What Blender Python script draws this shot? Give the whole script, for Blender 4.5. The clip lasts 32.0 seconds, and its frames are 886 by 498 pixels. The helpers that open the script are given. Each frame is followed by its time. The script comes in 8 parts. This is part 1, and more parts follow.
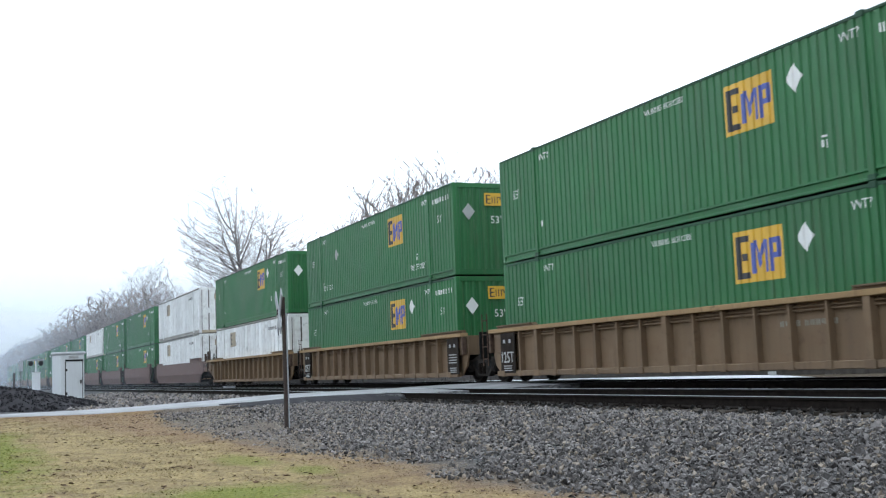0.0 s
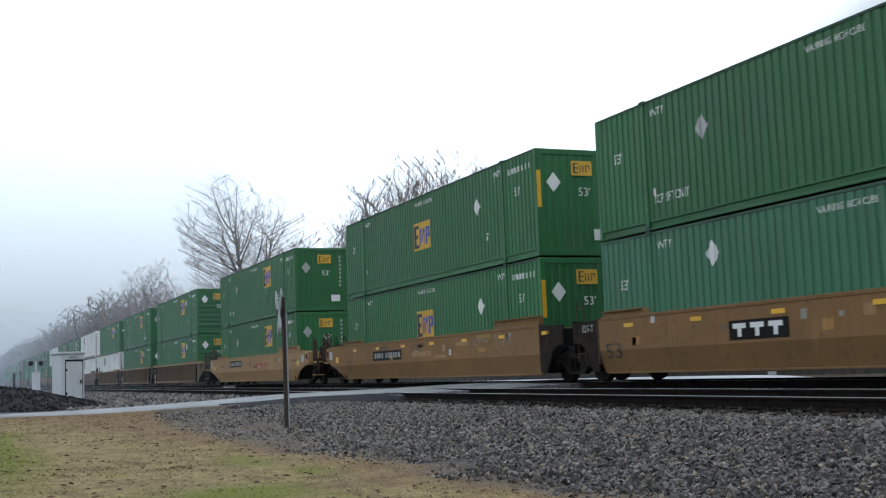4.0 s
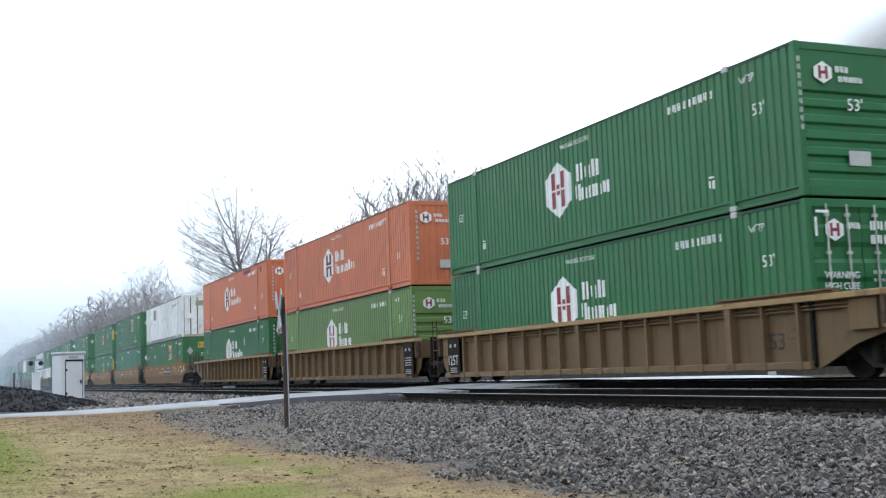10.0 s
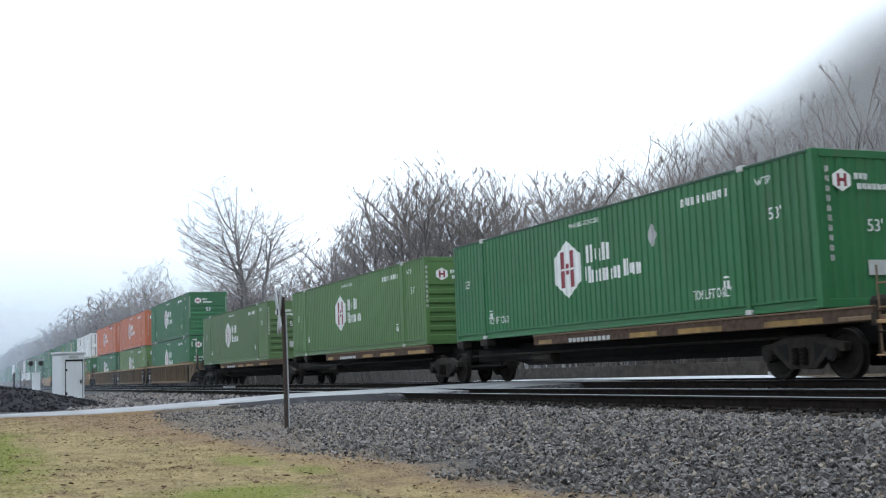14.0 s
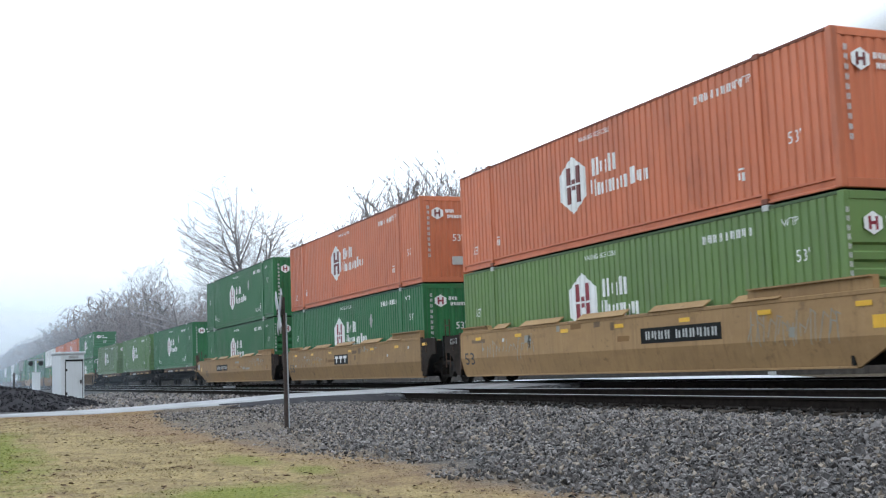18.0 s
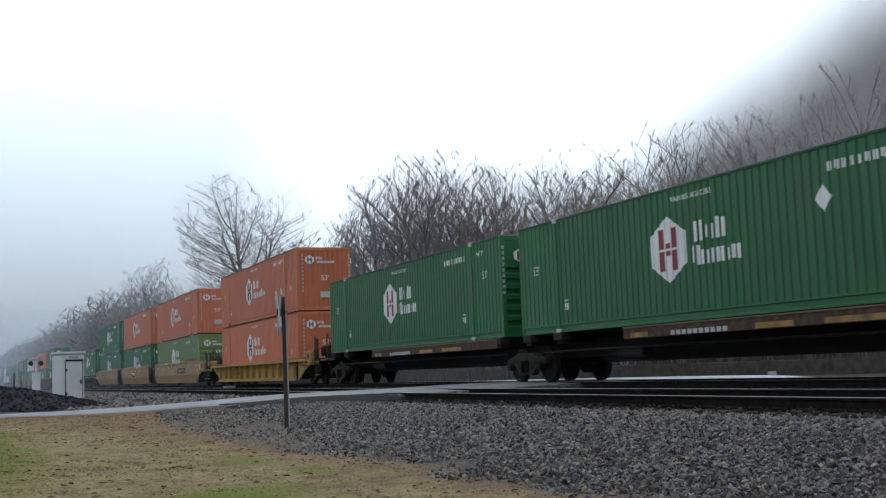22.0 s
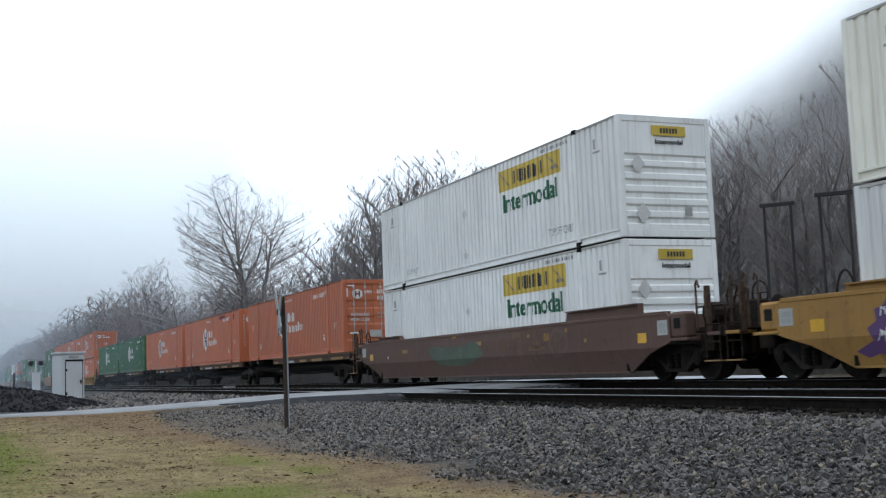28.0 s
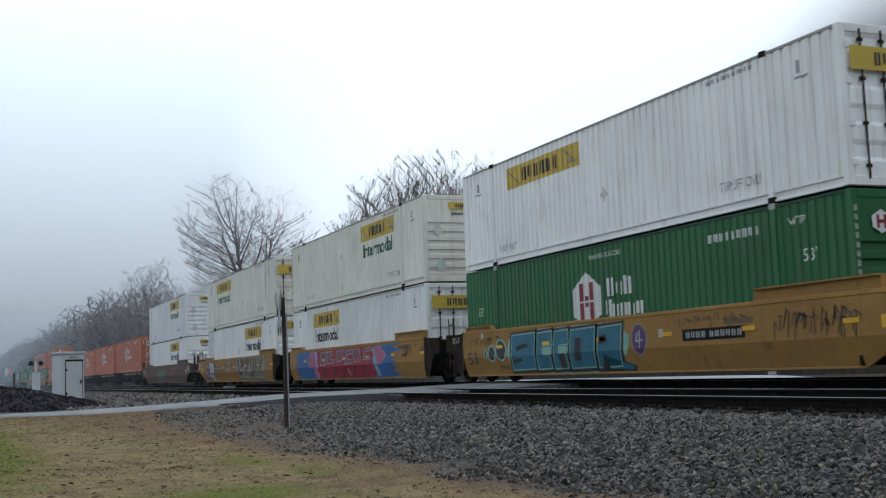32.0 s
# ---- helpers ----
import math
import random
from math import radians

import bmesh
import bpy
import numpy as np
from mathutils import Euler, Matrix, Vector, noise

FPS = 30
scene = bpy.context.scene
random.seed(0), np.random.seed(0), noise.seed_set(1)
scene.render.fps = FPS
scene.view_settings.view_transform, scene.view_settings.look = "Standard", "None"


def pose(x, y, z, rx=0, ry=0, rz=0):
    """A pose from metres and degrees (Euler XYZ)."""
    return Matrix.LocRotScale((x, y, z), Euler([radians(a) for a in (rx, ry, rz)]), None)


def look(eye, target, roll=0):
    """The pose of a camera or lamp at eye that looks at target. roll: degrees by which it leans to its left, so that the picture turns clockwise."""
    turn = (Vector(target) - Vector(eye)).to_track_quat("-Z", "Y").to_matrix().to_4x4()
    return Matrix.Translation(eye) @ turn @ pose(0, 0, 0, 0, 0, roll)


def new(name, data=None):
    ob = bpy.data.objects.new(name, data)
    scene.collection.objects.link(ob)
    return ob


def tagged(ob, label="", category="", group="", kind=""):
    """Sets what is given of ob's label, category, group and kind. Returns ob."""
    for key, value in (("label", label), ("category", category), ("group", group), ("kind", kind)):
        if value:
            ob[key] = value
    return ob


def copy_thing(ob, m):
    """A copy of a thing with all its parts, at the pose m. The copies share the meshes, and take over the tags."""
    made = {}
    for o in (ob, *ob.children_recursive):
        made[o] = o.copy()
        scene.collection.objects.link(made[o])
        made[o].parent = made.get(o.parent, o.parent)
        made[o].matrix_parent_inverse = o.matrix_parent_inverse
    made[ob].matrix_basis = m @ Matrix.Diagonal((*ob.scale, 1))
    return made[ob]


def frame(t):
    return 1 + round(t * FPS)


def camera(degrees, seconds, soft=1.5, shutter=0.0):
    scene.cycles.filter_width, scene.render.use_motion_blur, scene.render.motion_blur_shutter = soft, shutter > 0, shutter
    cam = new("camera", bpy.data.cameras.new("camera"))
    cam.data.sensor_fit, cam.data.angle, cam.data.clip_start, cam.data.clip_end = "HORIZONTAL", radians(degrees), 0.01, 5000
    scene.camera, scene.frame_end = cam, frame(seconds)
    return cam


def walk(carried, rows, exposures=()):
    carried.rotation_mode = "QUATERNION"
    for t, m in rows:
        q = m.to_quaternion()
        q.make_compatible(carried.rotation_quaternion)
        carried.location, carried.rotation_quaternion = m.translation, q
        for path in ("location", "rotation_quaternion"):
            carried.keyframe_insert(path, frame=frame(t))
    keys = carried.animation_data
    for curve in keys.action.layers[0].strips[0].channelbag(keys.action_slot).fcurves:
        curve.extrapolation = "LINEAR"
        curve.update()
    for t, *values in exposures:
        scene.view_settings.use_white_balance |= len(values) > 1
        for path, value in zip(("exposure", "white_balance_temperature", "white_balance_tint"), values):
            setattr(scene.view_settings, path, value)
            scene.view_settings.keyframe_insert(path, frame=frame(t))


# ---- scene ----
import collections

L, WID, HGT = 16.154, 2.59, 2.9      # a 53 foot container
D = 14.09                            # near faces of the containers
EYE = (0.0, 0.0, 0.46)               # rail top of the train's track is z = 0
END = 32.0


def run(t):
    """How far the train has gone towards -x since 16 s, in metres."""
    d = t - 16.0
    return 14.8152303 * d - 0.0626602 * d * d / 2 - 0.0031656 * d ** 3 / 6 + 0.00026287 * d ** 4 / 24


YAW, PITCH = radians(66.698), radians(6.067)
AIM = (EYE[0] - math.sin(YAW) * math.cos(PITCH) * 100, EYE[1] + math.cos(YAW) * math.cos(PITCH) * 100,
       EYE[2] + math.sin(PITCH) * 100)
cam = camera(42.889, END, soft=1.2, shutter=0.1)
# the clip's camera darkens its picture while white or pale loads pass
EXPOSED = ((0.0, 0.18), (1.0, 0.17), (2.0, 0.20), (3.0, -0.20), (3.5, -0.35), (5.5, -0.65), (6.0, -0.65), (7.0, -0.77), (8.0, -0.58), (9.0, -0.08),
           (10.0, 0.22), (11.0, 0.10), (12.0, -0.23), (13.0, 0.02), (14.0, 0.02), (17.0, 0.15), (18.0, 0.17), (19.0, -0.28), (20.0, -0.50), (21.0,
           -0.65), (22.0, -0.73), (23.0, -0.43), (24.0, -0.08), (25.0, 0.03), (25.5, 0.0), (27.5, -0.43), (28.0, -0.57), (29.0, -0.90), (30.0,
           -0.93), (31.0, -0.93), (32.0, -0.95))
STAND = look(EYE, AIM, -2.208)
walk(cam, [(0.0, STAND), (END, STAND)], exposures=[(t, e, 6480, 10) for t, e in EXPOSED])

# ---------------------------------------------------------------- light: a bright overcast, misty sky
world = bpy.data.worlds.new("overcast_sky")
scene.world = world
world.use_nodes = True
wn, wl = world.node_tree.nodes, world.node_tree.links
wn.clear()
w_out = wn.new("ShaderNodeOutputWorld")
w_bg = wn.new("ShaderNodeBackground")
w_sky = wn.new("ShaderNodeTexSky")
w_sky.sky_type, w_sky.sun_disc = "NISHITA", False
w_sky.sun_elevation, w_sky.sun_rotation = radians(42), radians(-42)
w_scale = wn.new("ShaderNodeMixRGB")
w_scale.blend_type = "MULTIPLY"
w_scale.inputs[0].default_value = 1.0
w_scale.inputs[2].default_value = (0.1, 0.1, 0.1, 1)
w_mix = wn.new("ShaderNodeMixRGB")
w_mix.inputs[0].default_value = 0.93
w_mix.inputs[2].default_value = (0.82, 0.95, 1.08, 1)
wl.new(w_sky.outputs[0], w_scale.inputs[1])
wl.new(w_scale.outputs[0], w_mix.inputs[1])
wl.new(w_mix.outputs[0], w_bg.inputs[0])
# the hidden sun brightens its side of the cloud, broadly
SUN_AT = (-0.50, 0.55, 0.67)
w_tc, w_dot = wn.new("ShaderNodeTexCoord"), wn.new("ShaderNodeVectorMath")
w_dot.operation = "DOT_PRODUCT"
w_dot.inputs[1].default_value = SUN_AT
w_glow = wn.new("ShaderNodeMapRange")
w_glow.interpolation_type = "SMOOTHSTEP"
for key, value in (("From Min", -0.3), ("From Max", 1.0), ("To Min", 1.65), ("To Max", 2.7)):
    w_glow.inputs[key].default_value = value
wl.new(w_tc.outputs["Generated"], w_dot.inputs[0])
wl.new(w_dot.outputs["Value"], w_glow.inputs["Value"])
w_sep, w_low, w_mul = wn.new("ShaderNodeSeparateXYZ"), wn.new("ShaderNodeMapRange"), wn.new("ShaderNodeMath")
wl.new(w_tc.outputs["Generated"], w_sep.inputs[0])
wl.new(w_sep.outputs[2], w_low.inputs["Value"])
for key, value in (("From Min", 0.0), ("From Max", 0.33), ("To Min", 0.325), ("To Max", 1.0)):
    w_low.inputs[key].default_value = value
w_mul.operation = "MULTIPLY"
wl.new(w_glow.outputs[0], w_mul.inputs[0])
wl.new(w_low.outputs[0], w_mul.inputs[1])
wl.new(w_mul.outputs[0], w_bg.inputs[1])
wl.new(w_bg.outputs[0], w_out.inputs[0])
sun = new("sun", bpy.data.lights.new("sun", "SUN"))
sun.data.energy, sun.data.angle, sun.data.color = 0.5, radians(40), (1.0, 0.97, 0.93)
sun.matrix_world = look((-50, 55, 67), (0, 0, 0))

# ---------------------------------------------------------------- materials
def nodes_of(name):
    m = bpy.data.materials.new(name)
    m.use_nodes = True
    n = m.node_tree.nodes
    return m, n, m.node_tree.links, n["Principled BSDF"]


def noise_at(n, l, vec, scale, detail=4.0, rough=0.55):
    x = n.new("ShaderNodeTexNoise")
    x.inputs["Scale"].default_value, x.inputs["Detail"].default_value = scale, detail
    x.inputs["Roughness"].default_value = rough
    l.new(vec, x.inputs["Vector"])
    return x.outputs["Fac"]


def ramp(n, l, fac, lo, hi):
    x = n.new("ShaderNodeMapRange")
    x.inputs["From Min"].default_value, x.inputs["From Max"].default_value = lo, hi
    l.new(fac, x.inputs["Value"])
    return x.outputs["Result"]


def mixed(n, l, fac, a, b, blend="MIX"):
    x = n.new("ShaderNodeMixRGB")
    x.blend_type = blend
    for i, v in ((0, fac), (1, a), (2, b)):
        if isinstance(v, (int, float)):
            x.inputs[i].default_value = v
        elif isinstance(v, tuple):
            x.inputs[i].default_value = (*v[:3], 1)
        else:
            l.new(v, x.inputs[i])
    return x.outputs[0]


def math2(n, l, op, a, b=None):
    x = n.new("ShaderNodeMath")
    x.operation = op
    for i, v in ((0, a), (1, b)):
        if v is None:
            continue
        if isinstance(v, (int, float)):
            x.inputs[i].default_value = v
        else:
            l.new(v, x.inputs[i])
    return x.outputs[0]


def coords(n, l, shift=True, stretch=(1, 1, 1)):
    """Object coordinates, moved by each object's random number, so that repeats differ."""
    tc = n.new("ShaderNodeTexCoord")
    mp = n.new("ShaderNodeMapping")
    mp.inputs["Scale"].default_value = stretch
    l.new(tc.outputs["Object"], mp.inputs["Vector"])
    if shift:
        oi = n.new("ShaderNodeObjectInfo")
        k = math2(n, l, "MULTIPLY", oi.outputs["Random"], 37.0)
        cx = n.new("ShaderNodeCombineXYZ")
        for i in range(3):
            l.new(k, cx.inputs[i])
        l.new(cx.outputs[0], mp.inputs["Location"])
    return mp.outputs[0]


def bumped(n, l, bsdf, fac, strength, dist=0.02):
    b = n.new("ShaderNodeBump")
    b.inputs["Strength"].default_value, b.inputs["Distance"].default_value = strength, dist
    l.new(fac, b.inputs["Height"])
    l.new(b.outputs[0], bsdf.inputs["Normal"])


def paint(name, col, rough=0.5, dirt=(0.12, 0.09, 0.07), amount=0.35, metal=0.0, streak=True, var=0.12):
    """Weathered paint: soft fading, fine grain, and streaks of dirt that run down."""
    m, n, l, b = nodes_of(name)
    v = coords(n, l)
    big = noise_at(n, l, v, 0.55, 5)
    c = mixed(n, l, ramp(n, l, big, 0.3, 0.7), tuple(x * (1 - var) for x in col), tuple(min(1, x * (1 + var)) for x in col))
    oi = n.new("ShaderNodeObjectInfo")
    hs = n.new("ShaderNodeHueSaturation")
    l.new(c, hs.inputs["Color"])
    l.new(math2(n, l, "ADD", math2(n, l, "MULTIPLY", oi.outputs["Random"], 0.22), 0.89), hs.inputs["Value"])
    c = hs.outputs[0]
    st = coords(n, l, True, (7.0, 7.0, 0.35) if streak else (3.0, 3.0, 3.0))
    s1 = ramp(n, l, noise_at(n, l, st, 1.0, 6, 0.65), 0.52, 0.82)
    c = mixed(n, l, math2(n, l, "MULTIPLY", s1, amount), c, dirt)
    sp = ramp(n, l, noise_at(n, l, v, 14.0, 6, 0.7), 0.66, 0.8)
    c = mixed(n, l, math2(n, l, "MULTIPLY", sp, amount * 0.8), c, tuple(0.6 * x for x in dirt))
    if amount <= 0.45:
        blot = ramp(n, l, noise_at(n, l, coords(n, l, True, (1.0, 1.0, 0.35)), 1.1, 7, 0.7), 0.58, 0.74)
        c = mixed(n, l, math2(n, l, "MULTIPLY", blot, 0.3), c, tuple(0.7 * x for x in dirt))
    if amount > 0.45:
        wide = ramp(n, l, noise_at(n, l, coords(n, l, True, (0.5, 0.5, 1.6)), 1.3, 6, 0.7), 0.45, 0.72)
        c = mixed(n, l, math2(n, l, "MULTIPLY", wide, 0.6), c, tuple(0.5 * x + 0.5 * y for x, y in zip(col, (0.16, 0.085, 0.05))))
        chips = ramp(n, l, noise_at(n, l, v, 3.2, 8, 0.78), 0.56, 0.68)
        c = mixed(n, l, math2(n, l, "MULTIPLY", chips, 0.55), c, (0.05, 0.03, 0.021))
        pale = ramp(n, l, noise_at(n, l, coords(n, l, True, (1.6, 1.6, 0.5)), 2.1, 7, 0.72), 0.56, 0.72)
        c = mixed(n, l, math2(n, l, "MULTIPLY", pale, 0.35), c, tuple(min(1.0, 1.45 * x + 0.03) for x in col))
    l.new(c, b.inputs["Base Color"])
    b.inputs["Metallic"].default_value = metal
    b.inputs["Specular IOR Level"].default_value = 0.2 if amount > 0.45 else 0.4
    l.new(math2(n, l, "ADD", math2(n, l, "MULTIPLY", big, 0.25), rough - 0.12), b.inputs["Roughness"])
    bumped(n, l, b, noise_at(n, l, v, 5.0, 5), 0.12, 0.01)
    return m


def plain(name, col, rough=0.6, metal=0.0, var=0.2, scale=9.0, bump=0.2, gloss=0.5):
    m, n, l, b = nodes_of(name)
    b.inputs["Specular IOR Level"].default_value = gloss
    v = coords(n, l)
    f = noise_at(n, l, v, scale, 6, 0.6)
    g = noise_at(n, l, v, scale * 0.12, 4)
    c = mixed(n, l, ramp(n, l, f, 0.3, 0.7), tuple(x * (1 - var) for x in col), tuple(min(1, x * (1 + var)) for x in col))
    c = mixed(n, l, math2(n, l, "MULTIPLY", ramp(n, l, g, 0.45, 0.75), 0.35), c, tuple(x * 0.6 for x in col))
    l.new(c, b.inputs["Base Color"])
    b.inputs["Roughness"].default_value, b.inputs["Metallic"].default_value = rough, metal
    if bump:
        bumped(n, l, b, f, bump, 0.01)
    return m


M = {}
M["green"] = paint("green_container_paint", (0.019, 0.121, 0.037))
M["hubgreen"] = paint("deep_green_container_paint", (0.017, 0.116, 0.038))
M["lime"] = paint("yellow_green_container_paint", (0.112, 0.188, 0.054))
M["olive"] = paint("dull_olive_green_container_paint", (0.088, 0.150, 0.058))
M["leaf"] = paint("leaf_green_container_paint", (0.072, 0.152, 0.045))
M["teal"] = paint("faded_green_container_paint", (0.035, 0.14, 0.075))
M["orange"] = paint("orange_container_paint", (0.50, 0.143, 0.064), dirt=(0.13, 0.035, 0.022), amount=0.44)
M["white"] = paint("white_container_paint", (0.83, 0.83, 0.815), dirt=(0.27, 0.21, 0.15), amount=0.45, var=0.07)
M["cream"] = paint("grimy_cream_container_paint", (0.77, 0.745, 0.66), dirt=(0.20, 0.14, 0.09), amount=0.45, var=0.08)
M["slat"] = paint("white_sheet_paint", (0.72, 0.72, 0.70), dirt=(0.26, 0.20, 0.14), amount=0.5, var=0.06)
for kind, col in (("emp", (0.016, 0.062, 0.032)), ("teal", (0.035, 0.085, 0.055)), ("hubgreen", (0.016, 0.062, 0.034)), ("lime", (0.055, 0.092, 0.038)),
                  ("orange", (0.20, 0.062, 0.035)), ("jb", (0.40, 0.39, 0.36)), ("slat", (0.33, 0.31, 0.28))):
    M["grime_" + kind] = paint("grimy_rail_paint", col, 0.7, (0.06, 0.05, 0.045), 0.44, var=0.25)
M["rustsill"] = paint("rust_stained_white_paint", (0.42, 0.35, 0.25), 0.65, (0.15, 0.075, 0.035), 0.6)
M["groove"] = plain("dark_groove", (0.10, 0.085, 0.075), 0.8)
M["brown"] = paint("faded_brown_car_paint", (0.155, 0.103, 0.062), 0.7, (0.07, 0.05, 0.04), 0.75)
M["tan"] = paint("dusty_tan_car_paint", (0.20, 0.108, 0.042), 0.7, (0.11, 0.06, 0.035), 0.7)
M["ribtan"] = paint("dusty_olive_brown_car_paint", (0.14, 0.092, 0.048), 0.7, (0.075, 0.048, 0.03), 0.75)
M["ochre"] = paint("dusty_ochre_car_paint", (0.31, 0.188, 0.086), 0.65, (0.13, 0.075, 0.04), 0.65)
# paler tan for the top chords, with the light they catch put into the colour
M["chord"] = paint("lit_pale_tan_chord_paint", (0.27, 0.175, 0.085), 0.7, (0.12, 0.075, 0.045), 0.6)
M["gold"] = paint("golden_yellow_car_paint", (0.34, 0.186, 0.054), 0.65, (0.12, 0.07, 0.035), 0.6)
M["yellowcar"] = paint("dull_yellow_car_paint", (0.35, 0.215, 0.058), 0.65, (0.11, 0.065, 0.035), 0.6)
M["maroon"] = paint("rusty_maroon_car_paint", (0.118, 0.072, 0.058), 0.7, (0.06, 0.05, 0.035), 0.55)
M["darkred"] = paint("dull_dark_red_car_paint", (0.14, 0.09, 0.08), 0.75, (0.06, 0.045, 0.04), 0.5)
M["black"] = plain("black_car_paint", (0.010, 0.0095, 0.009), 0.6, gloss=0.12)
M["steel"] = plain("grimy_cast_steel", (0.029, 0.0245, 0.021), 0.8, 0.0, 0.35, gloss=0.12)
M["wheel"] = plain("wheel_steel", (0.021, 0.018, 0.016), 0.7, 0.1, 0.3, gloss=0.08)
M["grimy"] = plain("rusty_grimy_steel", (0.075, 0.048, 0.035), 0.8, 0.0, 0.4, gloss=0.12)
M["grimdark"] = plain("black_grimy_steel", (0.026, 0.019, 0.015), 0.85, 0.0, 0.45, 4.0, 0.3, gloss=0.1)
M["patch"] = plain("faded_purple_overpaint", (0.17, 0.035, 0.055), 0.6, 0, 0.25, 3.0, 0.0)
M["bright"] = plain("worn_bright_steel", (0.42, 0.42, 0.43), 0.3, 0.9, 0.1)
M["rail"] = plain("rusty_rail_web", (0.016, 0.0128, 0.011), 0.9, 0.0, 0.4, gloss=0.03)
M["railtop"] = plain("worn_rail_head", (0.30, 0.31, 0.33), 0.34, 0.9, 0.1, 3.0, 0.0)
M["letter"] = plain("white_lettering", (0.70, 0.70, 0.68), 0.55, 0, 0.06, 6.0, 0.0)
M["letterdim"] = plain("dim_white_lettering", (0.42, 0.42, 0.40), 0.6, 0, 0.12, 6.0, 0.0)
M["dark"] = plain("dark_lettering", (0.03, 0.03, 0.035), 0.6, 0, 0.1, 6.0, 0.0)
M["blue"] = plain("blue_lettering", (0.07, 0.10, 0.35), 0.55, 0, 0.15, 6.0, 0.0)
M["red"] = plain("dark_red_lettering", (0.22, 0.02, 0.03), 0.55, 0, 0.1, 6.0, 0.0)
M["brownink"] = plain("dark_red_brown_lettering", (0.13, 0.022, 0.018), 0.55, 0, 0.15, 6.0, 0.0)
M["intergreen"] = plain("green_lettering", (0.015, 0.12, 0.06), 0.55, 0, 0.1, 6.0, 0.0)
M["yellow"] = plain("yellow_panel_paint", (0.58, 0.41, 0.06), 0.5, 0, 0.08, 3.0, 0.05)
M["gyellow"] = plain("golden_panel_paint", (0.62, 0.36, 0.03), 0.5, 0, 0.1, 3.0, 0.05)
M["fadepanel"] = plain("faded_brown_panel_paint", (0.30, 0.24, 0.16), 0.6, 0, 0.15, 3.0, 0.05)
M["faint"] = plain("pale_grey_placard", (0.60, 0.60, 0.58), 0.5, 0.1, 0.08, 5.0, 0.05)
M["placard"] = plain("grey_placard", (0.36, 0.36, 0.35), 0.5, 0.3, 0.1, 5.0, 0.05)
M["reflect"] = plain("yellow_reflector", (0.70, 0.38, 0.02), 0.4, 0, 0.1, 6.0, 0.0)
M["reflectdim"] = plain("dirty_yellow_strip", (0.24, 0.135, 0.03), 0.6, 0, 0.5, 3.0, 0.0)
M["concrete"] = plain("pale_concrete", (0.38, 0.38, 0.37), 0.8, 0, 0.15, 4.0, 0.2)
M["cabinet"] = paint("pale_grey_cabinet_paint", (0.52, 0.53, 0.54), 0.5, (0.25, 0.24, 0.2), 0.25, var=0.05)
M["wood"] = plain("weathered_tie_wood", (0.034, 0.026, 0.020), 0.9, 0, 0.45, 12.0, 0.6, gloss=0.05)
M["post"] = plain("dark_creosoted_post", (0.036, 0.023, 0.018), 0.85, 0, 0.35, 10.0, 0.5)
M["board"] = plain("worn_white_board", (0.28, 0.29, 0.30), 0.7, 0, 0.12, 8.0, 0.1)
M["darkwall"] = plain("dark_damp_concrete", (0.062, 0.053, 0.046), 0.9, 0, 0.4, 2.0, 0.3, gloss=0.1)
M["frame"] = plain("dark_bridge_steel", (0.025, 0.022, 0.022), 0.7, 0.2, 0.3)
M["teal_g"] = plain("teal_spray_paint", (0.022, 0.135, 0.20), 0.6, 0, 0.25, 2.0, 0.0)
M["blue_g"] = plain("blue_spray_paint", (0.025, 0.12, 0.31), 0.6, 0, 0.3, 2.0, 0.0)
M["crim_g"] = plain("crimson_spray_paint", (0.34, 0.022, 0.04), 0.6, 0, 0.3, 2.0, 0.0)
M["pink_g"] = plain("pale_pink_spray_paint", (0.40, 0.13, 0.22), 0.6, 0, 0.25, 2.0, 0.0)
M["pale_g"] = plain("pale_spray_paint", (0.24, 0.23, 0.19), 0.6, 0, 0.2, 2.0, 0.0)
M["purp_g"] = plain("purple_spray_paint", (0.09, 0.04, 0.13), 0.6, 0, 0.2, 2.0, 0.0)
M["dull_g"] = plain("dull_green_spray_paint", (0.06, 0.085, 0.055), 0.6, 0, 0.3, 2.0, 0.0)
M["mauve_g"] = plain("dull_mauve_spray_paint", (0.20, 0.085, 0.095), 0.6, 0, 0.3, 2.0, 0.0)
M["sky_g"] = plain("pale_blue_spray_paint", (0.24, 0.36, 0.46), 0.6, 0, 0.2, 2.0, 0.0)
M["mint_g"] = plain("mint_spray_paint", (0.22, 0.42, 0.34), 0.6, 0, 0.2, 2.0, 0.0)


def bark_material(name, col):
    m, n, l, b = nodes_of(name)
    v = coords(n, l)
    f = noise_at(n, l, v, 3.0, 5)
    l.new(mixed(n, l, f, tuple(x * 0.6 for x in col), tuple(x * 1.4 for x in col)), b.inputs["Base Color"])
    b.inputs["Roughness"].default_value = 0.9
    return m


M["bark"] = bark_material("grey_brown_bark", (0.105, 0.088, 0.080))
M["twig"] = bark_material("grey_brown_twigs", (0.205, 0.168, 0.154))
M["litter"] = plain("dead_leaves", (0.075, 0.042, 0.026), 0.85, 0, 0.5, 3.0, 0.0, gloss=0.15)
M["palebark"] = bark_material("pale_grey_bark", (0.20, 0.182, 0.176))
M["paletwig"] = bark_material("pale_grey_twigs", (0.30, 0.265, 0.26))
M["brush"] = bark_material("brown_brush", (0.055, 0.044, 0.036))


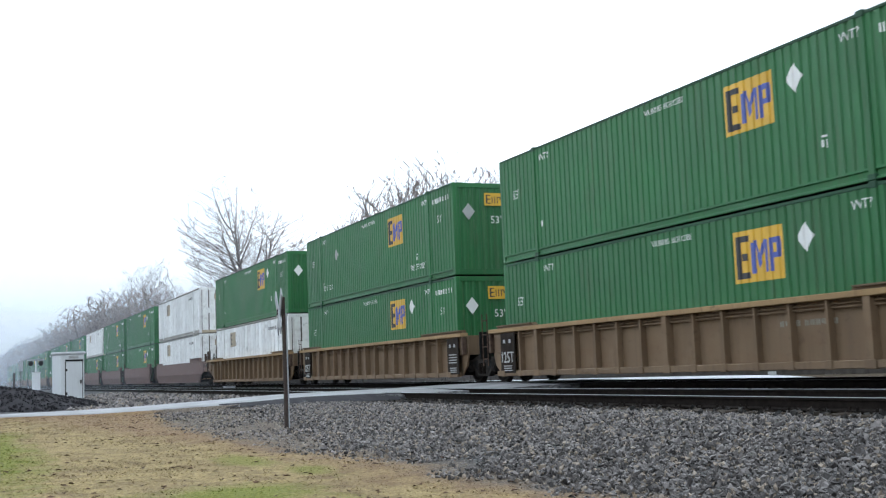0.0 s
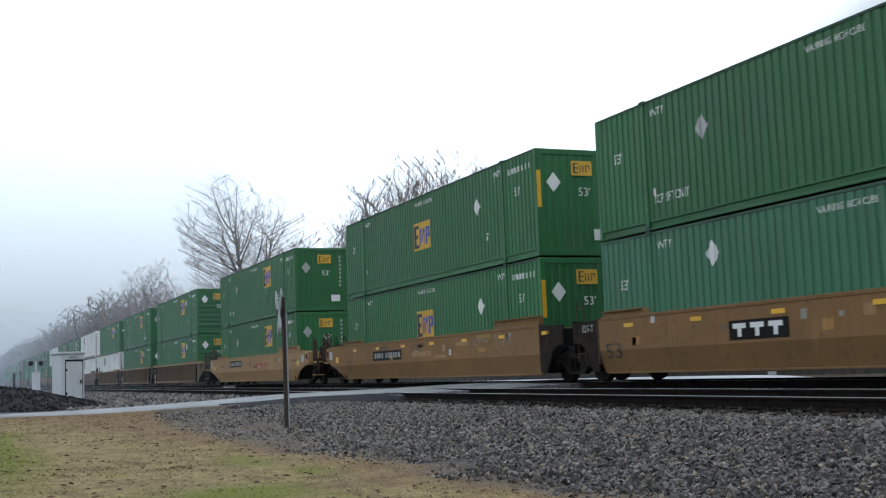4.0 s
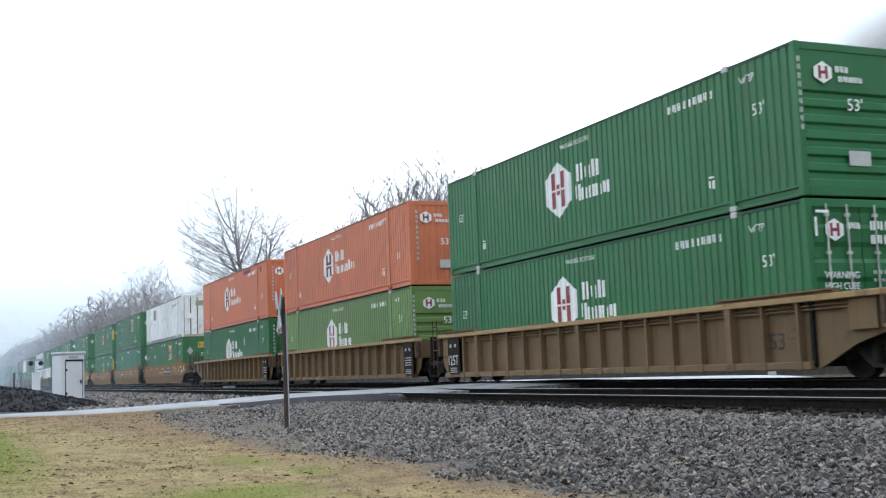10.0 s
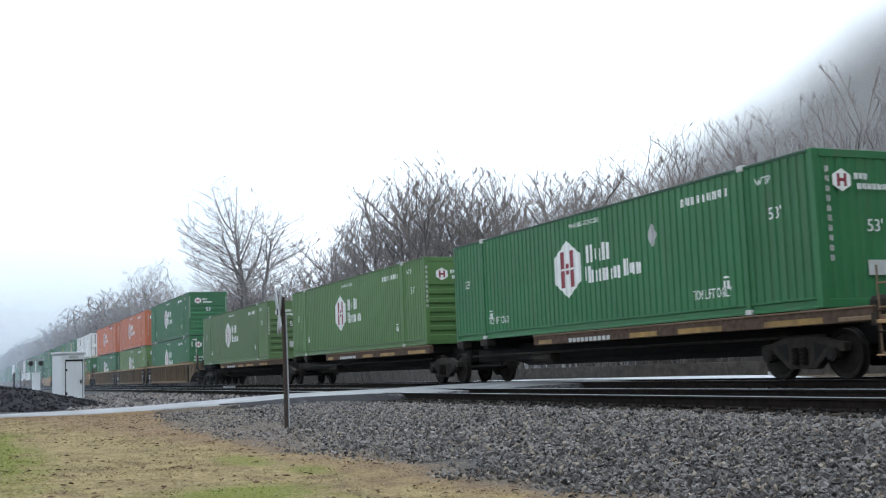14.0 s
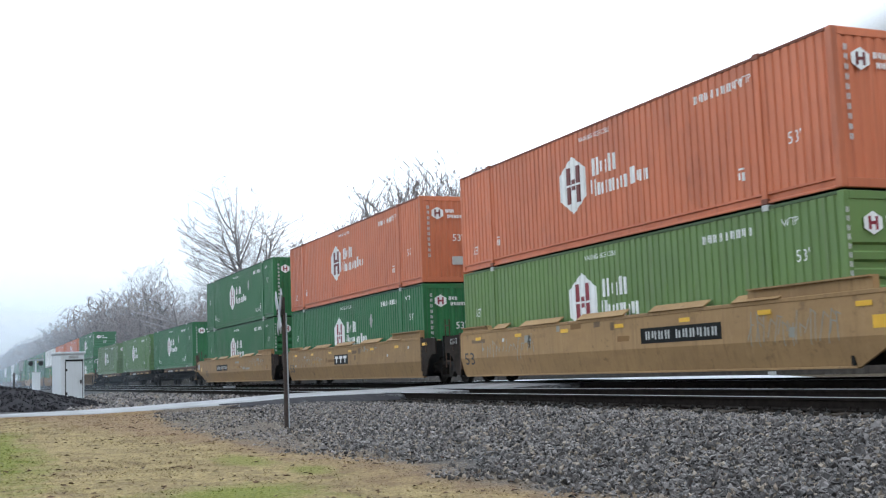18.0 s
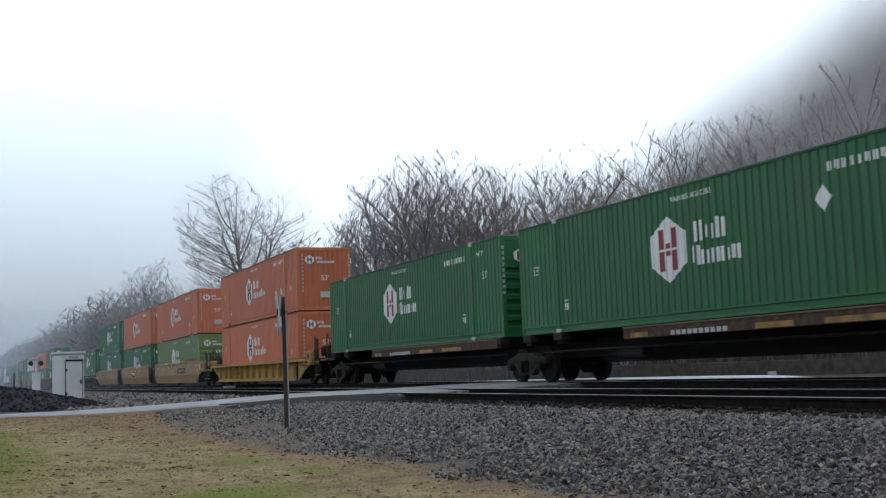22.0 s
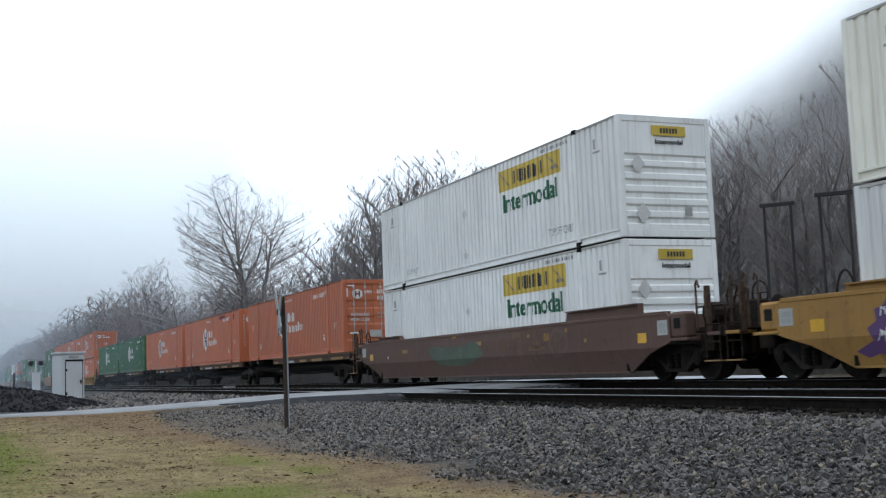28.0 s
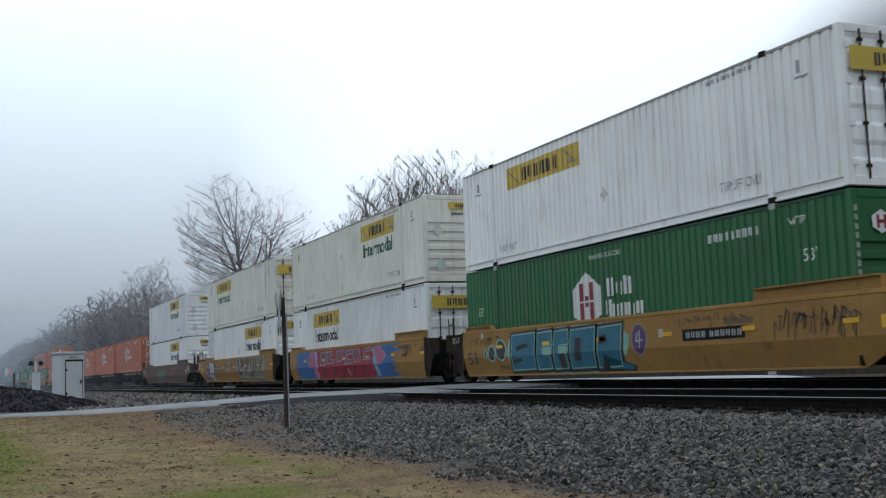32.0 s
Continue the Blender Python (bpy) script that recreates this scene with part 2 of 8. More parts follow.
def asphalt_material():
    m, n, l, b = nodes_of("wet_worn_asphalt")
    v = coords(n, l, False)
    f = noise_at(n, l, v, 60.0, 4)
    g = noise_at(n, l, v, 0.9, 6, 0.6)
    c = mixed(n, l, f, (0.10, 0.098, 0.10), (0.17, 0.166, 0.168))
    c = mixed(n, l, math2(n, l, "MULTIPLY", ramp(n, l, g, 0.42, 0.66), 0.55), c, (0.23, 0.225, 0.23))
    l.new(c, b.inputs["Base Color"])
    l.new(math2(n, l, "ADD", math2(n, l, "MULTIPLY", g, -0.4), 0.8), b.inputs["Roughness"])
    bumped(n, l, b, f, 0.15, 0.004)
    return m


M["asphalt"] = asphalt_material()


M["wet"] = plain("wet_pale_concrete", (0.60, 0.62, 0.64), 0.35, 0, 0.2, 1.5, 0.02)


def stone_material(name, dark, light, rough, speck=0.7):
    m, n, l, b = nodes_of(name)
    b.inputs["Specular IOR Level"].default_value = 0.2
    geo = n.new("ShaderNodeNewGeometry")
    v = coords(n, l, False)
    f = noise_at(n, l, v, 40.0, 4)
    c = mixed(n, l, geo.outputs["Random Per Island"], dark, light)
    # vignette-like falloff put into the colour: stones darken towards +x
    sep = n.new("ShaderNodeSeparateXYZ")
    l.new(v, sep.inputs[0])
    right_falloff = ramp(n, l, math2(n, l, "ADD", sep.outputs[0], math2(n, l, "MULTIPLY", noise_at(n, l, v, 0.6, 4), 5.0)), -17.0, -1.0)
    c = mixed(n, l, math2(n, l, "MULTIPLY", right_falloff, 0.66), c, tuple(0.25 * x for x in light))
    warm = n.new("ShaderNodeMath")
    warm.operation = "GREATER_THAN"
    warm.inputs[1].default_value = 0.88
    l.new(geo.outputs["Random Per Island"], warm.inputs[0])
    c = mixed(n, l, math2(n, l, "MULTIPLY", warm.outputs[0], speck), c, (0.30, 0.235, 0.17))
    c = mixed(n, l, math2(n, l, "MULTIPLY", f, 0.5), c, tuple(0.5 * x for x in dark))
    l.new(c, b.inputs["Base Color"])
    b.inputs["Roughness"].default_value = rough
    return m


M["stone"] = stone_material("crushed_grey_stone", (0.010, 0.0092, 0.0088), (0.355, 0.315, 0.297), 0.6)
M["cribstone"] = stone_material("near_black_ballast", (0.008, 0.0075, 0.007), (0.06, 0.053, 0.047), 0.8, 0.15)
M["coal"] = stone_material("dark_millings", (0.012, 0.011, 0.013), (0.030, 0.027, 0.031), 0.9, 0.0)


def turf_masks(n, l, v):
    """Masks over the lawn: still green, worn to red-brown thatch, dirty soil, and crushed stone."""
    sep = n.new("ShaderNodeSeparateXYZ")
    l.new(v, sep.inputs[0])
    x, y = sep.outputs[0], sep.outputs[1]
    big = noise_at(n, l, v, 0.8, 5, 0.65)
    mid = noise_at(n, l, v, 2.6, 5, 0.7)
    green = None
    for cx, cy, rx, ry, full in ((-20.5, 0.4, 6.5, 0.85, 1.0), (-11.7, 2.5, 1.5, 1.2, 1.0), (-16.5, 3.8, 1.1, 0.36, 0.7), (-14.4, 4.2, 0.9, 0.3, 0.7), (-26.6, 5.2, 2.6, 0.7, 0.4)):
        dx = math2(n, l, "DIVIDE", math2(n, l, "SUBTRACT", x, cx), rx)
        dy = math2(n, l, "DIVIDE", math2(n, l, "SUBTRACT", y, cy), ry)
        d = math2(n, l, "SQRT", math2(n, l, "ADD", math2(n, l, "MULTIPLY", dx, dx), math2(n, l, "MULTIPLY", dy, dy)))
        d = math2(n, l, "ADD", d, math2(n, l, "MULTIPLY", math2(n, l, "SUBTRACT", big, 0.5), 1.6))
        d = math2(n, l, "ADD", d, math2(n, l, "MULTIPLY", math2(n, l, "SUBTRACT", mid, 0.5), 1.6))
        g = math2(n, l, "MULTIPLY", ramp(n, l, d, 1.25, 0.45), full)
        green = g if green is None else math2(n, l, "MAXIMUM", green, g)

    def west(x0, k):
        return math2(n, l, "MAXIMUM", math2(n, l, "MULTIPLY", math2(n, l, "ADD", x, -x0), -k), 0.0)
    stone = math2(n, l, "ADD", west(-17.0, 0.115), 5.55)
    soil = math2(n, l, "SUBTRACT", stone, math2(n, l, "MINIMUM", math2(n, l, "ADD", west(-15.0, 0.2), 0.35), 2.3))
    worn = math2(n, l, "SUBTRACT", soil, math2(n, l, "ADD", west(-20.0, 0.24), 0.55))
    wob = math2(n, l, "ADD", y, math2(n, l, "MULTIPLY", math2(n, l, "SUBTRACT", big, 0.5), 1.6))
    wob = math2(n, l, "ADD", wob, math2(n, l, "MULTIPLY", math2(n, l, "SUBTRACT", mid, 0.5), 0.9))
    return (green, ramp(n, l, math2(n, l, "SUBTRACT", wob, worn), -0.5, 0.5), ramp(n, l, math2(n, l, "SUBTRACT", wob, soil), -0.35, 0.45),
            ramp(n, l, math2(n, l, "SUBTRACT", wob, stone), -0.3, 0.4))


def turf_colour(n, l, v, grain):
    """Straw, thatch, soil and green grass, mottled at three scales."""
    green, worn, soil, stone = turf_masks(n, l, v)
    c = mixed(n, l, grain, (0.128, 0.093, 0.041), (0.415, 0.318, 0.155))
    broad = noise_at(n, l, v, 0.75, 5, 0.65)
    c = mixed(n, l, math2(n, l, "MULTIPLY", ramp(n, l, broad, 0.46, 0.66), 0.45), c, (0.155, 0.105, 0.06))
    mid = noise_at(n, l, v, 2.2, 6, 0.68)
    c = mixed(n, l, math2(n, l, "MULTIPLY", ramp(n, l, mid, 0.48, 0.62), 0.6), c, (0.12, 0.078, 0.045))
    clump = noise_at(n, l, v, 7.0, 5, 0.7)
    c = mixed(n, l, math2(n, l, "MULTIPLY", ramp(n, l, clump, 0.54, 0.68), 0.6), c, (0.07, 0.048, 0.031))
    c = mixed(n, l, math2(n, l, "MULTIPLY", worn, 0.6), c, mixed(n, l, grain, (0.085, 0.048, 0.032), (0.27, 0.165, 0.105)))
    c = mixed(n, l, green, c, mixed(n, l, grain, (0.065, 0.075, 0.012), (0.22, 0.225, 0.055)))
    dirt = mixed(n, l, grain, (0.05, 0.042, 0.036), (0.19, 0.158, 0.130))
    return mixed(n, l, math2(n, l, "MULTIPLY", soil, 0.9), c, dirt), stone


def blade_material():
    m, n, l, b = nodes_of("dead_and_green_grass")
    geo = n.new("ShaderNodeNewGeometry")
    c, _ = turf_colour(n, l, coords(n, l, False), geo.outputs["Random Per Island"])
    l.new(c, b.inputs["Base Color"])
    b.inputs["Roughness"].default_value = 0.9
    b.inputs["Specular IOR Level"].default_value = 0.08
    return m


M["blade"] = blade_material()


def ground_material():
    """Turf that is half dead near the eye, crushed stone along the tracks and past the road, brush on the far side."""
    m, n, l, b = nodes_of("ground_cover")
    tc = n.new("ShaderNodeTexCoord")
    v = tc.outputs["Object"]
    sep = n.new("ShaderNodeSeparateXYZ")
    l.new(v, sep.inputs[0])
    x, y = sep.outputs[0], sep.outputs[1]
    edge = noise_at(n, l, v, 0.55, 5, 0.6)
    fine = noise_at(n, l, v, 28.0, 6, 0.65)
    mid = noise_at(n, l, v, 2.2, 5, 0.6)
    turf, s1 = turf_colour(n, l, v, ramp(n, l, fine, 0.3, 0.7))
    vor = n.new("ShaderNodeTexVoronoi")
    vor.inputs["Scale"].default_value = 18.0
    l.new(v, vor.inputs["Vector"])
    hs = n.new("ShaderNodeSeparateColor")
    l.new(vor.outputs["Color"], hs.inputs[0])
    stone = mixed(n, l, hs.outputs[0], (0.02, 0.02, 0.021), (0.11, 0.107, 0.107))
    stone = mixed(n, l, ramp(n, l, vor.outputs["Distance"], 0.035, 0.0), stone, (0.025, 0.025, 0.025))
    stone = mixed(n, l, math2(n, l, "MULTIPLY", ramp(n, l, mid, 0.5, 0.75), 0.3), stone, (0.14, 0.12, 0.10))
    wob = math2(n, l, "MULTIPLY", math2(n, l, "SUBTRACT", edge, 0.5), 2.2)
    s2 = ramp(n, l, math2(n, l, "ADD", x, wob), -38.5, -39.5)
    c = mixed(n, l, math2(n, l, "MAXIMUM", s1, s2), turf, stone)
    brush = mixed(n, l, fine, (0.04, 0.032, 0.024), (0.12, 0.095, 0.065))
    c = mixed(n, l, ramp(n, l, math2(n, l, "ADD", y, wob), 20.5, 22.5), c, brush)
    l.new(c, b.inputs["Base Color"])
    b.inputs["Roughness"].default_value = 0.9
    b.inputs["Specular IOR Level"].default_value = 0.1
    bumped(n, l, b, math2(n, l, "ADD", vor.outputs["Distance"], fine), 0.8, 0.04)
    return m


M["ground"] = ground_material()


def forest_material():
    m, n, l, b = nodes_of("bare_hillside_woods")
    v = coords(n, l, False, (1, 1, 0.25))
    f = noise_at(n, l, v, 0.7, 7, 0.7)
    g = noise_at(n, l, v, 0.03, 4)
    c = mixed(n, l, f, (0.028, 0.024, 0.022), (0.12, 0.102, 0.092))
    l.new(mixed(n, l, math2(n, l, "MULTIPLY", g, 0.5), c, (0.05, 0.046, 0.038)), b.inputs["Base Color"])
    b.inputs["Roughness"].default_value = 0.95
    bumped(n, l, b, f, 1.0, 1.5)
    return m


M["forest"] = forest_material()


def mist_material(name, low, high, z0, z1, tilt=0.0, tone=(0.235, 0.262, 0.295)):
    """A flat tinted sheet standing in for misty haze; it grows from low to high cover between the heights z0 and z1,
    along a slope of tilt.
    """
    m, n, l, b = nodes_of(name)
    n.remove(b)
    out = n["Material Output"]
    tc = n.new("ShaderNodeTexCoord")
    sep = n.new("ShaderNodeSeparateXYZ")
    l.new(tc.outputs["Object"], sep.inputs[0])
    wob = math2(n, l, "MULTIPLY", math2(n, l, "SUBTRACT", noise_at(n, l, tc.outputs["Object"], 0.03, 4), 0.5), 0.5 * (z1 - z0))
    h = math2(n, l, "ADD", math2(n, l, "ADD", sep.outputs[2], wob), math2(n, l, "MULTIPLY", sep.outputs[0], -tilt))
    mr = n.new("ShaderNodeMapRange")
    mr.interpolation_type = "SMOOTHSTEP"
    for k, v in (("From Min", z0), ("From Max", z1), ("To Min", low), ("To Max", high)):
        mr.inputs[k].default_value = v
    l.new(h, mr.inputs["Value"])
    tr = n.new("ShaderNodeBsdfTransparent")
    df = n.new("ShaderNodeBsdfDiffuse")
    tl = n.new("ShaderNodeBsdfTranslucent")
    # normals fixed upwards, so the sheet is lit as if from the sky above, whichever way it is turned
    for s, up in ((df, 1.0), (tl, -1.0)):
        s.inputs["Color"].default_value = (*tone, 1)
        nv = n.new("ShaderNodeCombineXYZ")
        nv.inputs[2].default_value = up
        l.new(nv.outputs[0], s.inputs["Normal"])
    half = n.new("ShaderNodeAddShader")
    mx = n.new("ShaderNodeMixShader")
    l.new(df.outputs[0], half.inputs[0])
    l.new(tl.outputs[0], half.inputs[1])
    l.new(mr.outputs[0], mx.inputs[0])
    l.new(tr.outputs[0], mx.inputs[1])
    l.new(half.outputs[0], mx.inputs[2])
    l.new(mx.outputs[0], out.inputs[0])
    return m


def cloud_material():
    """Low cloud over the hill, with the sky's brightness added as emission; it thins towards the foot of the slope."""
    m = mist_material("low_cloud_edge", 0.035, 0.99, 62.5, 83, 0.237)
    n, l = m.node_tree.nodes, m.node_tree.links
    # added glow lifts the sheet to the brightness of the sky
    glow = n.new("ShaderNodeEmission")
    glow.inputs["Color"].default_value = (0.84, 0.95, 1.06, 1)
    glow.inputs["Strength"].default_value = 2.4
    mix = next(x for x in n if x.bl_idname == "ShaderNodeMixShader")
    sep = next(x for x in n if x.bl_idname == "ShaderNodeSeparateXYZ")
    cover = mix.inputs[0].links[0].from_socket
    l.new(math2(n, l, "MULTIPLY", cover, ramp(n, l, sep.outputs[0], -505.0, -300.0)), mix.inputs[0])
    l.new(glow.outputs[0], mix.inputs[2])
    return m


# ---------------------------------------------------------------- mesh helpers
def part(name, bm, material, parent=None, label=""):
    """Links a bmesh as one mesh object under a thing or a part."""
    me = bpy.data.meshes.new(name)
    bm.normal_update()
    bm.to_mesh(me)
    bm.free()
    me.materials.append(material)
    ob = new(name, me)
    if parent is not None:
        ob.parent = parent
    if label:
        ob["label"] = label
    if name in ("lettering", "number_marking", "emblem_mark", "data_marking", "marking_plate", "tie_plate", "hinge"):
        ob["kind"] = "stuff"
    return ob


def grid_mesh(name, verts, faces, material, smooth=False):
    me = bpy.data.meshes.new(name)
    me.from_pydata(verts, [], faces)
    if smooth:
        me.polygons.foreach_set("use_smooth", [True] * len(me.polygons))
    me.materials.append(material)
    return me


def box(bm, x0, x1, y0, y1, z0, z1):
    v = [bm.verts.new(p) for p in ((x0, y0, z0), (x1, y0, z0), (x1, y1, z0), (x0, y1, z0),
                                   (x0, y0, z1), (x1, y0, z1), (x1, y1, z1), (x0, y1, z1))]
    for f in ((3, 2, 1, 0), (4, 5, 6, 7), (0, 1, 5, 4), (1, 2, 6, 5), (2, 3, 7, 6), (3, 0, 4, 7)):
        bm.faces.new([v[i] for i in f])


def boxes(*bs):
    bm = bmesh.new()
    for b in bs:
        box(bm, *b)
    return bm


def soft(bm, width=0.01):
    bmesh.ops.bevel(bm, geom=bm.edges[:], offset=width, segments=1, affect="EDGES", clamp_overlap=True)
    return bm


def prism(bm, pts, axis, a, b):
    """Extrudes the outline pts (two coordinates each) along axis from a to b."""
    def at(p, c):
        return {"x": (c, p[0], p[1]), "y": (p[0], c, p[1]), "z": (p[0], p[1], c)}[axis]
    lo, hi = [bm.verts.new(at(p, a)) for p in pts], [bm.verts.new(at(p, b)) for p in pts]
    k = len(pts)
    fs = [bm.faces.new(lo), bm.faces.new(hi[::-1])]
    for i in range(k):
        fs.append(bm.faces.new((lo[i], hi[i], hi[(i + 1) % k], lo[(i + 1) % k])))
    bmesh.ops.recalc_face_normals(bm, faces=fs)


def rod(bm, p, q, r, sides=6, r2=None):
    p, q = Vector(p), Vector(q)
    d = (q - p).normalized()
    a = d.orthogonal().normalized()
    c = d.cross(a)
    r2 = r if r2 is None else r2
    rings = []
    for o, rr in ((p, r), (q, r2)):
        rings.append([bm.verts.new(o + (a * math.cos(2 * math.pi * i / sides) + c * math.sin(2 * math.pi * i / sides)) * rr)
                      for i in range(sides)])
    for i in range(sides):
        j = (i + 1) % sides
        bm.faces.new((rings[0][i], rings[0][j], rings[1][j], rings[1][i]))
    bm.faces.new(rings[0][::-1])
    bm.faces.new(rings[1])


def rods(segs, r, sides=6):
    bm = bmesh.new()
    for p, q in segs:
        rod(bm, p, q, r, sides)
    return bm


def tube_path(pts, r, sides=6):
    """One bent tube through the points."""
    bm = bmesh.new()
    pts = [Vector(p) for p in pts]
    rings = []
    for i, p in enumerate(pts):
        d = (pts[min(i + 1, len(pts) - 1)] - pts[max(i - 1, 0)]).normalized()
        a = d.cross(Vector((0.0, 1.0, 0.05))).normalized()
        c = d.cross(a)
        rings.append([bm.verts.new(p + (a * math.cos(2 * math.pi * k / sides) + c * math.sin(2 * math.pi * k / sides)) * r) for k in range(sides)])
    for a, b in zip(rings, rings[1:]):
        for k in range(sides):
            j = (k + 1) % sides
            bm.faces.new((a[k], a[j], b[j], b[k]))
    bm.faces.new(rings[0][::-1])
    bm.faces.new(rings[-1])
    bmesh.ops.recalc_face_normals(bm, faces=bm.faces[:])
    return bm


def smooth01(a, b, x):
    t = min(1.0, max(0.0, (x - a) / (b - a)))
    return t * t * (3 - 2 * t)


# ---------------------------------------------------------------- ground, road, tracks
NEAR_Z = -0.056                                    # rail top of the empty near track
NEAR_Y, FAR_Y = 10.75, D + WID / 2                 # centre lines of the two tracks


def stone_edge(x):
    """Where the clean ballast of the shoulder begins; x is a number or an array."""
    return 5.55 + 0.115 * np.maximum(0.0, -(x + 17.0))


def soil_edge(x):
    """Where the dirty strip between lawn and ballast begins."""
    return stone_edge(x) - np.minimum(2.3, 0.35 + 0.2 * np.maximum(0.0, -(x + 15.0)))


def ground_z(x, y):
    lawn = -0.78 + 0.32 * smooth01(-13.0, -31.0, x) if x > -40 else -0.46
    if y < 9.2:
        z = lawn + (-0.30 - lawn) * smooth01(4.6, 9.4, y)
    elif y < 18.6:
        z = -0.30
    else:
        z = -0.30 - 0.32 * smooth01(18.6, 22.5, y) + 0.25 * smooth01(48, 75, y)
    return z


def build_ground():
    xs = np.concatenate([[-3000, -1500, -900, -600, -450, -340, -260, -200, -160, -130, -110, -95, -82, -72, -64, -58, -52],
                         np.arange(-48, 4, 0.5), [5, 7, 10, 15, 25, 50, 120, 300, 900, 2500]])
    ys = np.concatenate([[-2500, -900, -300, -120, -60, -30, -16, -10, -7, -5, -4, -3], np.arange(-2, 24, 0.4),
                         [25, 27, 30, 34, 40, 48, 56, 64, 72, 80, 120, 200, 400, 900, 2500]])
    verts, faces = [], []
    for y in ys:
        for x in xs:
            z = ground_z(x, y)
            if -50 < x < 5 and -3 < y < 9.2:
                z += 0.05 * noise.noise((x * 0.5, y * 0.5, 3.0)) + 0.022 * noise.noise((x * 1.7, y * 1.7, 9.0))
            verts.append((x, y, z))
    n = len(xs)
    for j in range(len(ys) - 1):
        for i in range(n - 1):
            a = j * n + i
            faces.append((a, a + 1, a + n + 1, a + n))
    ob = new("ground", grid_mesh("ground", verts, faces, M["ground"], True))
    tagged(ob, "half-dead lawn running into grey crushed stone", "ground", kind="structure")


def at_y(rows, y):
    return float(np.interp(y, [r[0] for r in rows], [r[1] for r in rows]))


ROAD_NEAR = ((-8, -37.0), (1, -34.6), (3.3, -32.6), (5.2, -32.0), (7.2, -30.0), (8.4, -29.4), (9.1, -27.3), (10, -25.9), (11.5, -25.4), (20, -25.2), (31, -24.0))
ROAD_FAR = ((-8, -40.0), (1, -38.0), (4, -37.7), (6, -37.0), (7.6, -36.2), (8.9, -35.0), (10.7, -33.8), (12, -33.2), (20, -32.8), (31, -35.0))
ROAD_Z = ((-8, -0.43), (1, -0.43), (3.3, -0.41), (5.2, -0.36), (7.2, -0.26), (9.0, -0.14), (9.8, -0.115), (11.8, -0.085), (14.2, -0.035),
          (16.6, -0.035), (18, -0.10), (22, -0.45), (31, -0.5))


def build_road():
    verts, faces, k = [], [], 7
    ys = [y for y in np.arange(-8, 31.1, 0.5)]
    for y in ys:
        a, b, z = at_y(ROAD_FAR, y), at_y(ROAD_NEAR, y), at_y(ROAD_Z, y)
        jag = 0.16 * noise.noise((y * 1.3, 5.0, 0.0))
        for i in range(k):
            f = i / (k - 1)
            verts.append((a + (b + jag - a) * f, y, z + 0.05 * (1 - (2 * f - 1) ** 2)))
        verts.append((b + jag + 0.28, y, z - 0.28))
        verts.append((a - 0.28, y, z - 0.28))
    w = k + 2
    for j in range(len(ys) - 1):
        o = j * w
        for i in range(k):
            faces.append((o + i, o + i + 1, o + w + i + 1, o + w + i))
        faces.append((o + k + 1, o, o + w, o + w + k + 1))
    me = grid_mesh("road", verts, faces, M["asphalt"], True)
    me.materials.append(M["ground"])
    for i, poly in enumerate(me.polygons):
        if i % (k + 1) >= k - 1:
            poly.material_index = 1
    ob = new("road", me)
    tagged(ob, "narrow wet worn asphalt road over the level crossing", "road", kind="structure")
    verts, faces = [], []
    ys = list(np.arange(6.5, 10.05, 0.1))
    for i, y in enumerate(ys):
        b, z = at_y(ROAD_NEAR, y), at_y(ROAD_Z, y)
        wide = (0.02 + 1.0 * smooth01(6.4, 7.8, y) * (1 - 0.75 * smooth01(8.2, 10.0, y))) * (1 + 0.35 * noise.noise((y * 2.1, 0.0, 7.0)) + 0.2 * noise.noise((y * 6.0, 0.0, 2.0)))
        for k in range(5):
            f = k / 4
            x = b - 0.35 + (wide + 0.35) * f
            verts.append((x, y, z + 0.035 + (ground_z(x, y) + 0.01 - z) * 1.3 * max(0.0, f - 0.25) + 0.012 * noise.noise((x * 4, y * 4, 0.0))))
    for j in range(len(ys) - 1):
        for k in range(4):
            o = j * 5 + k
            faces.append((o, o + 1, o + 6, o + 5))
    tagged(new("road_edge", grid_mesh("road_edge", verts, faces, M["coal"])), "crumbled black asphalt edge beside the crossing", "road edge", kind="structure")
    # the wider road beyond the tracks, which shines under the train and bends away from it
    verts, faces = [], []
    xs = [-420, -260, -160, -120] + list(np.arange(-96, -30, 2.0)) + [-20, 0, 60, 160]
    for x in xs:
        far = float(np.interp(x, (-96, -76, -66, -58, -51, -46, -41, -36), (36.5, 37.5, 39.4, 41.0, 40.6, 38.6, 35.6, 33.4)))
        for y, z in ((29.0, -0.62), (29.06, -0.54), (far - 0.06, -0.54), (far, -0.62)):
            verts.append((x, y, z))
    for j in range(len(xs) - 1):
        for k in range(3):
            o = 4 * j + k
            faces.append((o, o + 4, o + 5, o + 1))
    tagged(new("road", grid_mesh("road", verts, faces, M["wet"])), "wet pale concrete road beyond the tracks", "road", kind="structure")


def rail_profile():
    return ((-0.075, -0.17), (0.075, -0.17), (0.075, -0.155), (0.012, -0.135), (0.012, -0.045), (0.036, -0.035), (0.036, -0.006),
            (-0.036, -0.006), (-0.036, -0.035), (-0.012, -0.045), (-0.012, -0.135), (-0.075, -0.155))


